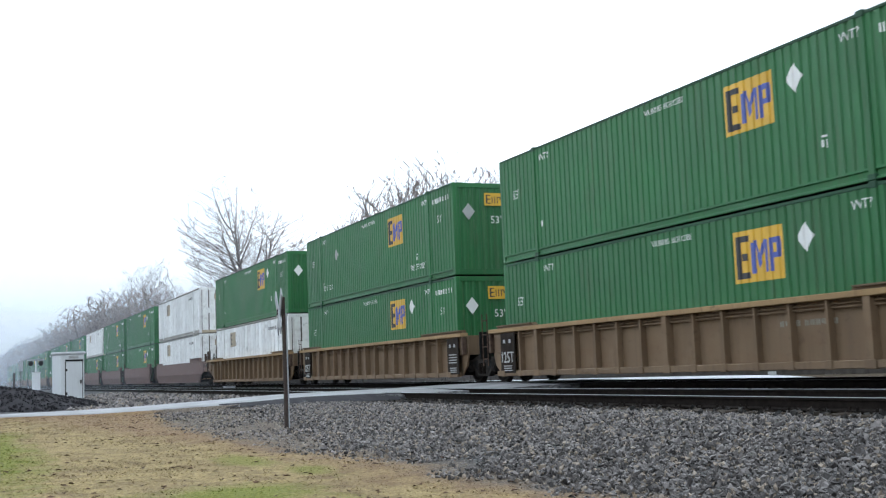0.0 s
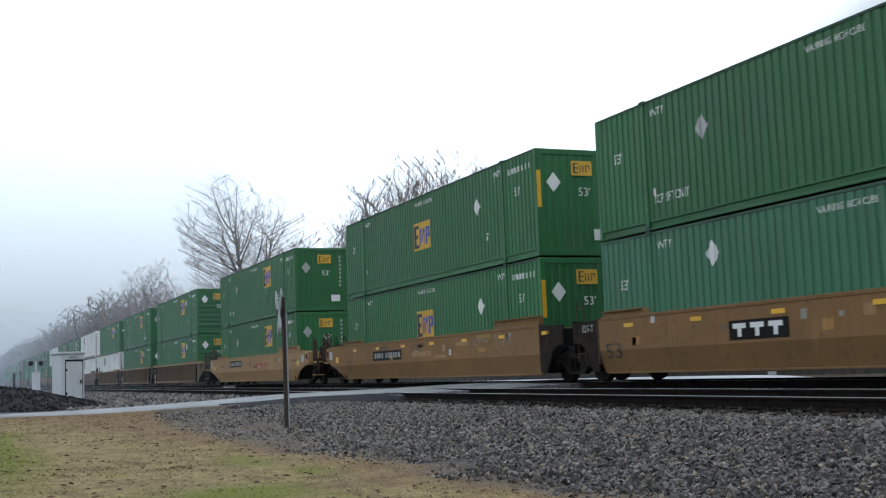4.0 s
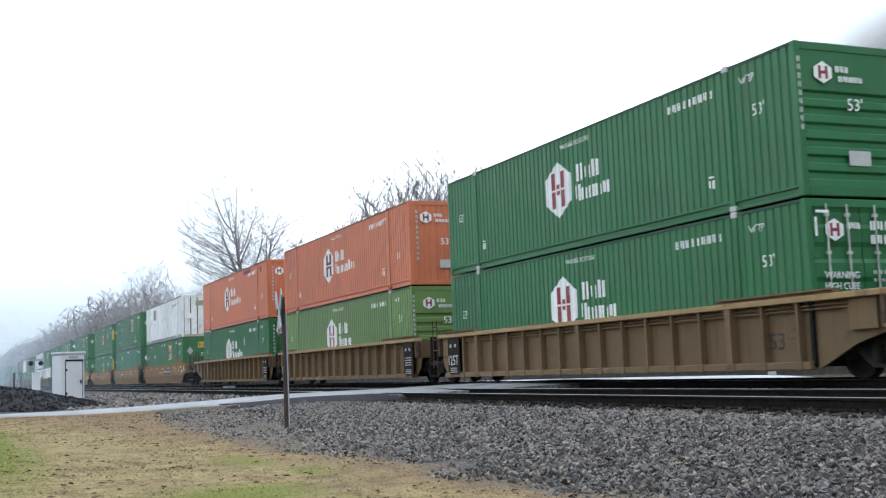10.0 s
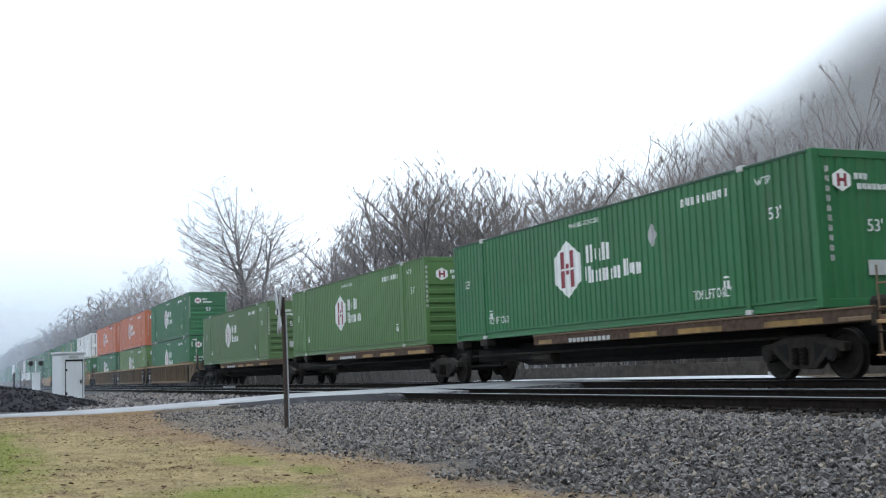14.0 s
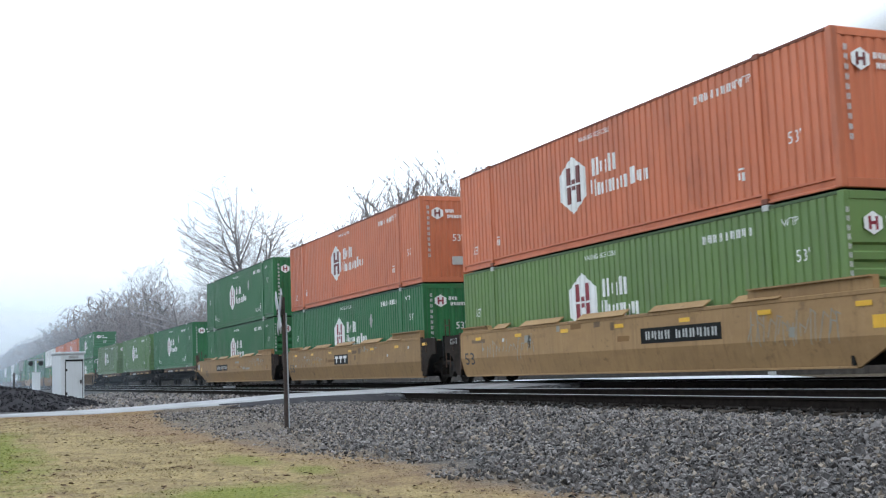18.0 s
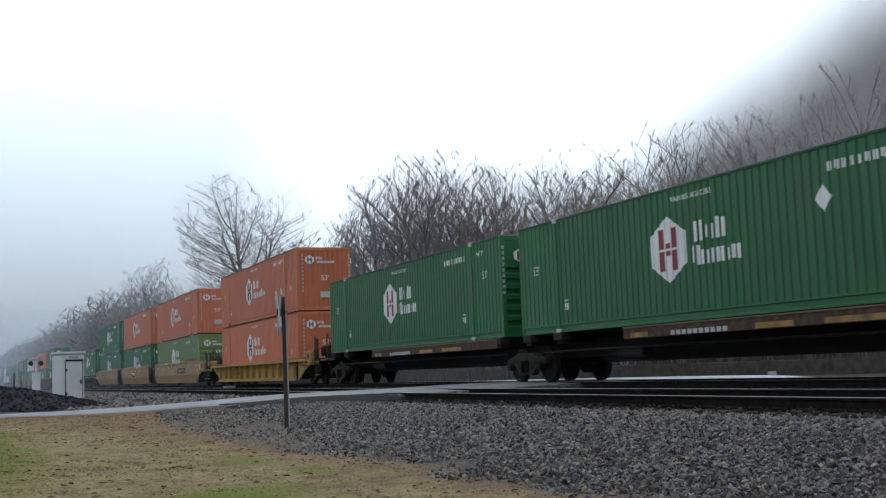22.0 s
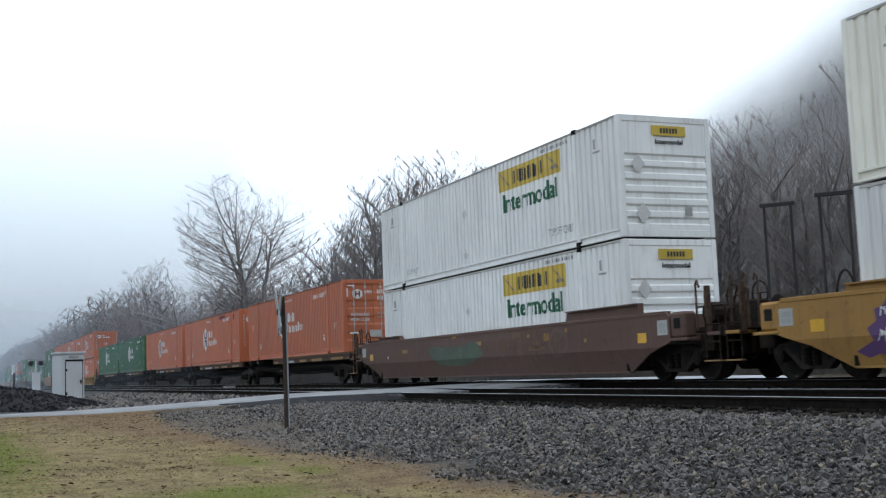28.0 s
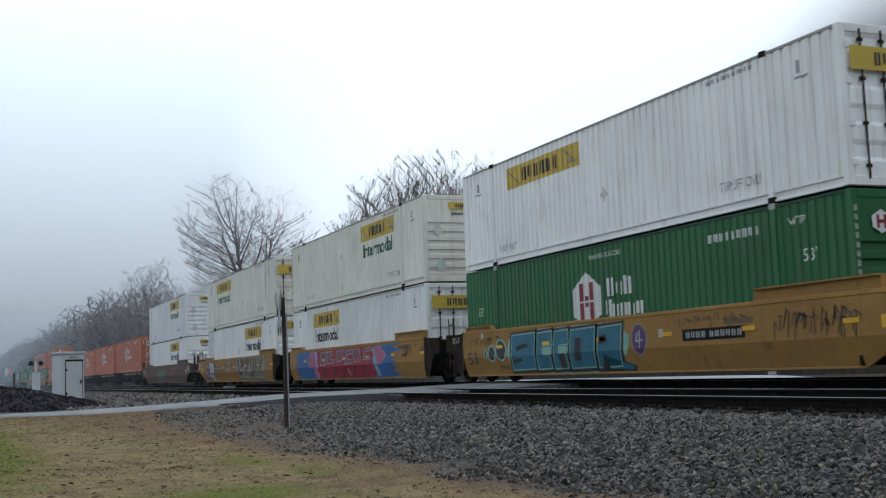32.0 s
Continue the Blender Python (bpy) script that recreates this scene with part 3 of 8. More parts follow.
def build_track(y0, z0, x0, x1, x_ties, name, label, cant=0.0):
    track = tagged(new(name), label, "railway track", kind="structure")
    track.location, track.rotation_euler = (0, y0, z0), (cant, 0, 0)
    for side in (-0.755, 0.755):
        bm = bmesh.new()
        prism(bm, [(side + a, b) for a, b in rail_profile()], "x", x0, x1)
        r = part("rail", bm, M["rail"], track)
        part("rail_head", soft(boxes((x0, x1, side - 0.034, side + 0.034, -0.006, 0.0)), 0.002), M["railtop"], r, "worn shiny rail head")
    bm = boxes((-0.115, 0.115, -1.25, 1.25, -0.36, -0.175))
    soft(bm, 0.012)
    tie = part("tie", bm, M["wood"], track)
    tie.location = (x_ties[0], 0, 0)
    bm = boxes(*[(-0.10, 0.10, s - 0.17, s + 0.17, -0.175, -0.158) for s in (-0.755, 0.755)])
    for s in (-0.755, 0.755):
        for dx in (-0.06, 0.06):
            for dy in (-0.10, 0.10):
                box(bm, dx - 0.012, dx + 0.012, s + dy - 0.012, s + dy + 0.012, -0.158, -0.115)
    plate = part("tie_plate", bm, M["rail"], tie)
    rng = random.Random(5)
    x = x_ties[0] + 0.52
    while x < x_ties[1]:
        t2 = new("tie", tie.data)
        t2.parent, t2.location, t2.rotation_euler = track, (x, rng.uniform(-0.05, 0.05), rng.uniform(-0.012, 0.008)), (0, 0, rng.uniform(-0.02, 0.02))
        p2 = new("tie_plate", plate.data)
        p2.parent = t2
        x += 0.52
    return track


def stones(name, label, n, spread, material, seed, size=(0.022, 0.05)):
    """n crushed stones in one mesh; spread(k, rng) gives their places."""
    rng = np.random.default_rng(seed)
    pos = spread(n, rng)
    n = len(pos)
    base = np.array([(1, 0, 0), (-1, 0, 0), (0, 1, 0), (0, -1, 0), (0, 0, 1), (0, 0, -1)], float)
    tri = np.array([(0, 2, 4), (2, 1, 4), (1, 3, 4), (3, 0, 4), (2, 0, 5), (1, 2, 5), (3, 1, 5), (0, 3, 5)])
    v = base[None] * rng.uniform(0.6, 1.25, (n, 6, 1)) + rng.uniform(-0.28, 0.28, (n, 6, 3))
    v *= rng.uniform(0.55, 1.5, (n, 1, 3)) * rng.uniform(size[0], size[1], (n, 1, 1))
    q = rng.normal(size=(n, 4))
    q /= np.linalg.norm(q, axis=1)[:, None]
    w, x, y, z = q.T
    R = np.stack([np.stack([1 - 2 * (y * y + z * z), 2 * (x * y - w * z), 2 * (x * z + w * y)], -1),
                  np.stack([2 * (x * y + w * z), 1 - 2 * (x * x + z * z), 2 * (y * z - w * x)], -1),
                  np.stack([2 * (x * z - w * y), 2 * (y * z + w * x), 1 - 2 * (x * x + y * y)], -1)], 1)
    v = np.einsum("nij,nkj->nki", R, v) + pos[:, None]
    f = tri[None] + (np.arange(n) * 6)[:, None, None]
    me = bpy.data.meshes.new(name)
    me.vertices.add(n * 6)
    me.vertices.foreach_set("co", v.reshape(-1))
    me.loops.add(n * 24)
    me.loops.foreach_set("vertex_index", f.reshape(-1).astype(np.int32))
    me.polygons.add(n * 8)
    me.polygons.foreach_set("loop_start", np.arange(0, n * 24, 3, dtype=np.int32))
    me.update(calc_edges=True)
    me.shade_flat()
    me.materials.append(material)
    return tagged(new(name, me), label, "ballast", kind="stuff")


def zs(xy):
    return np.array([ground_z(a, b) for a, b in xy])


def on_road(x, y):
    return at_y(ROAD_FAR, y) - 0.1 < x < at_y(ROAD_NEAR, y) + 0.1


def spread_shoulder(n, rng):
    x = -2.0 - 30.0 * rng.random(n) ** 1.15
    lo, full = soil_edge(x) - 0.2, stone_edge(x)
    y = lo + (11.2 - lo) * rng.random(n) ** 0.9
    wob = np.array([0.45 * noise.noise((a * 0.9, b * 0.9, 4.0)) + 0.35 * noise.noise((a * 3.1, b * 3.1, 1.0)) for a, b in zip(x, y)])
    dens = np.clip((y + wob - full + 0.25) / 0.5, 0.0, 1.0) + 0.20 * (y + wob > lo + 0.2)
    keep = (dens > rng.random(n)) & np.array([not on_road(a, b) for a, b in zip(x, y)])
    x, y, full = x[keep], y[keep], dens[keep] > 0.6
    z = zs(np.stack([x, y], -1)) + np.where(full, rng.uniform(-0.005, 0.055, len(x)), rng.uniform(0.0, 0.012, len(x)))
    z = np.where(y > 8.9, np.minimum(z, NEAR_Z - 0.24), z)
    return np.stack([x, y, z], -1)


def spread_cribs(n, rng):
    x = rng.uniform(-70, 2, n)
    y = rng.uniform(9.3, 18.4, n)
    keep = np.array([not on_road(a, b) for a, b in zip(x, y)])
    x, y = x[keep], y[keep]
    return np.stack([x, y, rng.uniform(-0.29, -0.235, len(x))], -1)


def spread_past_road(n, rng):
    x = rng.uniform(-75, -38, n)
    y = rng.uniform(3.5, 9.5, n)
    keep = np.array([not on_road(a, b) for a, b in zip(x, y)])
    x, y = x[keep], y[keep]
    return np.stack([x, y, zs(np.stack([x, y], -1)) + rng.uniform(0, 0.05, len(x))], -1)


MOUND = (-45.0, 0.8, 3.8, 4.9, 1.2)          # x, y, half sizes, height


def mound_z(x, y):
    cx, cy, a, b, h = MOUND
    r = math.hypot((x - cx) / a, (y - cy) / b)
    return h * max(0.0, 1 - r) ** 0.8 * (1 + 0.25 * noise.noise((x * 0.7, y * 0.7, 1.0)))


def build_mound():
    cx, cy, a, b, h = MOUND
    verts, faces, n = [], [], 40
    for j in range(n):
        for i in range(n):
            x, y = cx + a * 1.15 * (2 * i / (n - 1) - 1), cy + b * 1.15 * (2 * j / (n - 1) - 1)
            z = -0.62 + mound_z(x, y) * 1.05 + 0.03 * noise.noise((x * 3, y * 3, 0))
            verts.append((x, y, z))
    for j in range(n - 1):
        for i in range(n - 1):
            o = j * n + i
            faces.append((o, o + 1, o + n + 1, o + n))
    m = new("dirt_mound", grid_mesh("dirt_mound", verts, faces, M["coal"]))
    tagged(m, "low mound of dark asphalt millings beside the road", "mound")

    def on_mound(k, rng):
        x = cx + a * (2 * rng.random(k) - 1)
        y = cy + b * (2 * rng.random(k) - 1)
        z = np.array([mound_z(p, q) for p, q in zip(x, y)])
        ok = z > 0.01
        return np.stack([x[ok], y[ok], -0.60 + z[ok] * 1.05], -1)
    s = stones("millings", "loose dark clods lying on the mound", 5000, on_mound, M["coal"], 77, (0.02, 0.06))
    tagged(s, category="gravel")


def build_grass(n=100000):
    rng = np.random.default_rng(11)
    x = -3.0 - 32.0 * rng.random(n) ** 1.2
    y = -1.5 + 8.2 * rng.random(n)
    lim = soil_edge(x)
    nz = np.array([noise.noise((a * 0.55, b * 0.55, 0.4)) for a, b in zip(x, y)])
    keep = (y + nz * 1.2 < lim + 2.4 * rng.random(n) ** 3) & (rng.random(n) < 0.75 + nz)
    keep &= np.array([not on_road(a, b) for a, b in zip(x, y)])
    x, y = x[keep], y[keep]
    n = len(x)
    z = zs(np.stack([x, y], -1)) + 0.05 * np.array([noise.noise((a * 0.5, b * 0.5, 3.0)) for a, b in zip(x, y)]) \
        + 0.022 * np.array([noise.noise((a * 1.7, b * 1.7, 9.0)) for a, b in zip(x, y)])
    h = rng.uniform(0.004, 0.024, n)
    w = rng.uniform(0.006, 0.016, n)
    t = rng.uniform(0, 2 * np.pi, n)
    lean = rng.normal(0, 0.06, (n, 2))
    v = np.zeros((n, 3, 3))
    v[:, 0] = np.stack([x - w * np.cos(t), y - w * np.sin(t), z - 0.01], -1)
    v[:, 1] = np.stack([x + w * np.cos(t), y + w * np.sin(t), z - 0.01], -1)
    v[:, 2] = np.stack([x + lean[:, 0], y + lean[:, 1], z + h], -1)
    me = bpy.data.meshes.new("grass")
    me.vertices.add(n * 3)
    me.vertices.foreach_set("co", v.reshape(-1))
    me.loops.add(n * 3)
    me.loops.foreach_set("vertex_index", np.arange(n * 3, dtype=np.int32))
    me.polygons.add(n)
    me.polygons.foreach_set("loop_start", np.arange(0, n * 3, 3, dtype=np.int32))
    me.update(calc_edges=True)
    me.materials.append(M["blade"])
    tagged(new("grass", me), "short matted dead grass with green patches", "grass", kind="stuff")


def build_litter(n=2200):
    """Dead leaves and bits of bark strewn over the lawn."""
    rng = np.random.default_rng(23)
    x, y = -5.0 - 29.0 * rng.random(n) ** 1.1, -1.0 + 7.4 * rng.random(n)
    nz = np.array([noise.noise((a * 0.7, b * 0.7, 8.0)) for a, b in zip(x, y)])
    keep = (y < stone_edge(x) + 0.3) & (rng.random(n) < 0.45 + nz) & np.array([not on_road(a, b) for a, b in zip(x, y)])
    verts, faces = [], []
    for a, b in zip(x[keep], y[keep]):
        z = ground_z(a, b) + 0.05 * noise.noise((a * 0.5, b * 0.5, 3.0)) + 0.022 * noise.noise((a * 1.7, b * 1.7, 9.0)) + 0.012
        w, h, t = rng.uniform(0.02, 0.06), rng.uniform(0.015, 0.035), rng.uniform(0, 6.28)
        o = len(verts)
        for u, v, k in ((-w, 0, 0.0), (0, -h, 1.0), (w, 0, 0.2), (0, h, 1.0)):
            verts.append((a + u * math.cos(t) - v * math.sin(t), b + u * math.sin(t) + v * math.cos(t), z + 0.022 * k * rng.random()))
        faces += [(o, o + 1, o + 2), (o, o + 2, o + 3)]
    tagged(new("leaf_litter", grid_mesh("leaf_litter", verts, faces, M["litter"])), "dark dead leaves strewn over the lawn", "leaves", kind="stuff")


# ---------------------------------------------------------------- hill and mist
def build_hill():
    verts, faces = [], []
    xs, ys = np.linspace(-900, 500, 71), np.linspace(75, 900, 60)
    for y in ys:
        for x in xs:
            rise = max(0.0, y - 78) * 0.72
            z = -1 + (min(rise, 420 + 0.1 * rise) + 6 * min(1, rise / 30) * noise.noise((x * 0.02, y * 0.02, 2.0))) * smooth01(-430, -275, x)
            verts.append((x, y, z))
    n = len(xs)
    for j in range(len(ys) - 1):
        for i in range(n - 1):
            a = j * n + i
            faces.append((a, a + 1, a + n + 1, a + n))
    tagged(new("hill", grid_mesh("hill", verts, faces, M["forest"], True)), "steep wooded hillside rising into low cloud", "hill", kind="structure")


def sheet(name, p, q, z0, z1, material, label):
    me = grid_mesh(name, [(p[0], p[1], z0), (q[0], q[1], z0), (q[0], q[1], z1), (p[0], p[1], z1)], [(0, 1, 2, 3)], material)
    tagged(new(name, me), label, "mist", kind="structure")


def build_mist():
    # distance haze is put in as tinted sheets, denser farther down the valley
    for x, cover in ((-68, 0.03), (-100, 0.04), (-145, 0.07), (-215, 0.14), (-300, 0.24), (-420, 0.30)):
        sheet("mist_bank", (x, -300), (x, 66), -4, 130, mist_material("thin_mist", cover, 0.0, 9, 34), "flat see-through sheet of misty haze across the valley")
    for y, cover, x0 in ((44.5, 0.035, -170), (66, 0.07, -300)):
        sheet("mist_bank", (x0, y), (400, y), -4, 110, mist_material("valley_mist", cover, 0.0, 12, 36), "flat see-through sheet of misty haze below the hillside")
    sheet("low_cloud", (-520, 110), (700, 110), -4, 3000, cloud_material(), "low cloud sheet with added glow, hiding the hill")


# ---------------------------------------------------------------- lettering and painted marks
TEXTS = {}
SIDE = Matrix(((1, 0, 0, 0), (0, 0, -1, 0), (0, 1, 0, 0), (0, 0, 0, 1)))     # on a face towards -y
FACE = Matrix(((0, 0, 1, 0), (1, 0, 0, 0), (0, 1, 0, 0), (0, 0, 0, 1)))     # on a face towards +x


def text_mesh(body, material):
    """The words as a flat mesh, 1 high and starting at 0, 0."""
    key = (body, material.name)
    if key not in TEXTS:
        cu = bpy.data.curves.new("lettering", "FONT")
        cu.body, cu.size, cu.resolution_u = body, 1.0, 2
        cu.extrude = 0.004
        cu.offset = 0.022 if body == "Intermodal" else 0.0
        tmp = new("lettering", cu)
        me = bpy.data.meshes.new_from_object(tmp.evaluated_get(bpy.context.evaluated_depsgraph_get()))
        bpy.data.objects.remove(tmp)
        co = np.empty(len(me.vertices) * 3)
        me.vertices.foreach_get("co", co)
        co = co.reshape(-1, 3)
        lo, hi = co.min(0), co.max(0)
        co[:, :2] = (co[:, :2] - lo[:2]) / (hi[1] - lo[1])
        me.vertices.foreach_set("co", co.reshape(-1))
        me.materials.clear()
        me.materials.append(material)
        TEXTS[key] = (me, (hi[0] - lo[0]) / (hi[1] - lo[1]))
    return TEXTS[key]


RIBS = {"xs": None, "ys": None}         # the side that is being painted: its profile along x


def rib_y(a):
    return float(np.interp(a, RIBS["xs"], RIBS["ys"]))


def cuts(lo, hi):
    return [lo] + [x for x in RIBS["xs"] if lo + 0.002 < x < hi - 0.002] + [hi]


def slab(poly, x0, x1):
    """The part of a convex outline between x0 and x1."""
    for side, lim in ((1, x0), (-1, x1)):
        out = []
        for i, p in enumerate(poly):
            q = poly[(i + 1) % len(poly)]
            dp, dq = side * (p[0] - lim), side * (q[0] - lim)
            if dp >= 0:
                out.append(p)
            if (dp < 0) != (dq < 0):
                f = dp / (dp - dq)
                out.append((lim, p[1] + (q[1] - p[1]) * f))
        poly = out
        if len(poly) < 3:
            return []
    return poly


def painted(polys, depth):
    """Outlines in (x, z) laid as paint over the ribs of a container's side."""
    bm = bmesh.new()
    for poly in polys:
        br = cuts(min(p[0] for p in poly), max(p[0] for p in poly))
        for x0, x1 in zip(br, br[1:]):
            piece = slab(poly, x0, x1)
            if len(piece) > 2:
                bm.faces.new([bm.verts.new((a, rib_y(a) - depth, z)) for a, z in piece])
    bmesh.ops.remove_doubles(bm, verts=bm.verts[:], dist=0.0004)
    for f in bm.faces:
        if f.normal.y > 0:
            f.normal_flip()
    return bm


def painted_words(me, at, depth):
    """A lettering mesh laid over the ribs in the same way."""
    bm = bmesh.new()
    bm.from_mesh(me)
    bm.transform(at)
    bm.normal_update()
    bmesh.ops.delete(bm, geom=[f for f in bm.faces if abs(f.normal.y) < 0.5 or f.normal.y > 0], context="FACES")
    for x in cuts(min(v.co.x for v in bm.verts), max(v.co.x for v in bm.verts))[1:-1]:
        bmesh.ops.bisect_plane(bm, geom=bm.verts[:] + bm.edges[:] + bm.faces[:], plane_co=(x, 0, 0), plane_no=(1, 0, 0), dist=0.0003)
    for v in bm.verts:
        v.co.y = rib_y(v.co.x) - depth
    return bm


def words(body, parent, face, a, z, height, width=None, depth=0.006, material=None, name="lettering"):
    """Words on a side (a along x) or on an end (a along y)."""
    me, aspect = text_mesh(body, material or M["letter"])
    sx = height if width is None else width / aspect
    if face == "side" and RIBS["xs"] is not None:
        at = Matrix.Translation((a, 0, z)) @ SIDE @ Matrix.Diagonal((sx, height, 1, 1))
        return part(name, painted_words(me, at, depth), material or M["letter"], parent)
    ob = new(name, me)
    if face == "side":
        ob.matrix_basis = Matrix.Translation((a, -depth, z)) @ SIDE @ Matrix.Diagonal((sx, height, 1, 1))
    else:
        ob.matrix_basis = Matrix.Translation((L + depth, a, z)) @ FACE @ Matrix.Diagonal((sx, height, 1, 1))
    ob.parent = parent
    return ob


def flat(polys, material, parent, name, face="side", depth=0.005, thick=0.004, base=0.0, label=""):
    """Painted or mounted flat shapes: outlines in (a, z) on a side or an end."""
    if name in ("placard", "reflector_strip") and len(polys) > 1:
        return [flat([p], material, parent, name, face, depth, thick, base, label) for p in polys][-1]
    if face == "side" and RIBS["xs"] is not None:
        return part(name, painted(polys, depth), material, parent, label)
    bm = bmesh.new()
    for poly in polys:
        if face == "side":
            prism(bm, poly, "y", base - depth, base - depth + thick)
        else:
            prism(bm, poly, "x", L + depth - thick, L + depth)
    return part(name, bm, material, parent, label)


def rect(a0, a1, z0, z1):
    return [(a0, z0), (a1, z0), (a1, z1), (a0, z1)]


def diamond(a, z, r):
    return [(a - r * 0.8, z), (a, z - r), (a + r * 0.8, z), (a, z + r)]


def hexagon(a, z, w, h, flatness=0.27):
    k = h * flatness
    return [(a - w / 2, z - h / 2 + k), (a, z - h / 2), (a + w / 2, z - h / 2 + k), (a + w / 2, z + h / 2 - k), (a, z + h / 2), (a - w / 2, z + h / 2 - k)]


def glyph(a, w, z0, z1, k, t=0.068):
    """Two plain upright bars that together fill a letter's size."""
    t = min(t * 1.35, w * 0.4)
    cut = (z1 - z0) * (0.0, 0.16, 0.08)[k % 3]
    return [rect(a, a + t, z0 + (cut if k % 2 else 0.0), z1), rect(a + w - t, a + w, z0, z1 - (0.0 if k % 2 else cut))]


def row_bars(a, z, n, ch, cw, gap):
    """Unreadable characters as plain bars."""
    return [q for i in range(n) for q in glyph(a + i * (cw + gap), cw, z, z + ch, i, 0.034)]


def col_bars(a, top, n, ch, cw, step):
    """The same, one below the other."""
    return [q for i in range(n) for q in glyph(a, cw, top - i * step, top - i * step + ch, i, 0.026)]


# ---------------------------------------------------------------- containers
def rib_profile(x0, x1, y, depth, pitch):
    """Broad flats with narrower grooves between them: x and y along a ribbed side."""
    n = max(2, int(round((x1 - x0) / pitch)))
    p = (x1 - x0) / n
    xs, ys = [], []
    for i in range(n):
        o = x0 + i * p
        for f, d in ((0.0, 0), (0.58, 0), (0.66, 1), (0.92, 1)):
            xs.append(o + f * p)
            ys.append(y + depth * d)
    return xs + [x1], ys + [y]


def corrugated(xs, ys, z0, z1):
    bm = bmesh.new()
    lo = [bm.verts.new((a, b, z0)) for a, b in zip(xs, ys)]
    hi = [bm.verts.new((a, b, z1)) for a, b in zip(xs, ys)]
    for i in range(len(xs) - 1):
        bm.faces.new((lo[i], lo[i + 1], hi[i + 1], hi[i]))
    return bm


def ribbed_end(y0, y1, z0, z1, x, pitch, depth=0.05, upright=False):
    bm = bmesh.new()
    n = int(round(((y1 - y0) if upright else (z1 - z0)) / pitch))
    for i in range(n):
        for f0, f1, d0, d1 in ((0.0, 0.40, 0, 0), (0.40, 0.52, 0, 1), (0.52, 0.86, 1, 1), (0.86, 1.0, 1, 0)):
            a, b = i + f0, i + f1
            if upright:
                ya, yb = y0 + (y1 - y0) * a / n, y0 + (y1 - y0) * b / n
                q = [(x - depth * d0, ya, z0), (x - depth * d1, yb, z0), (x - depth * d1, yb, z1), (x - depth * d0, ya, z1)]
            else:
                za, zb = z0 + (z1 - z0) * a / n, z0 + (z1 - z0) * b / n
                q = [(x - depth * d0, y0, za), (x - depth * d0, y1, za), (x - depth * d1, y1, zb), (x - depth * d1, y0, zb)]
            bm.faces.new([bm.verts.new(v) for v in q])
    bmesh.ops.remove_doubles(bm, verts=bm.verts[:], dist=0.0005)
    return bm


PAINTS = {"emp": "green", "hubgreen": "hubgreen", "lime": "lime", "orange": "orange", "jb": "white", "slat": "slat", "teal": "teal"}
P40 = (2.06, 14.1)                    # lifting posts


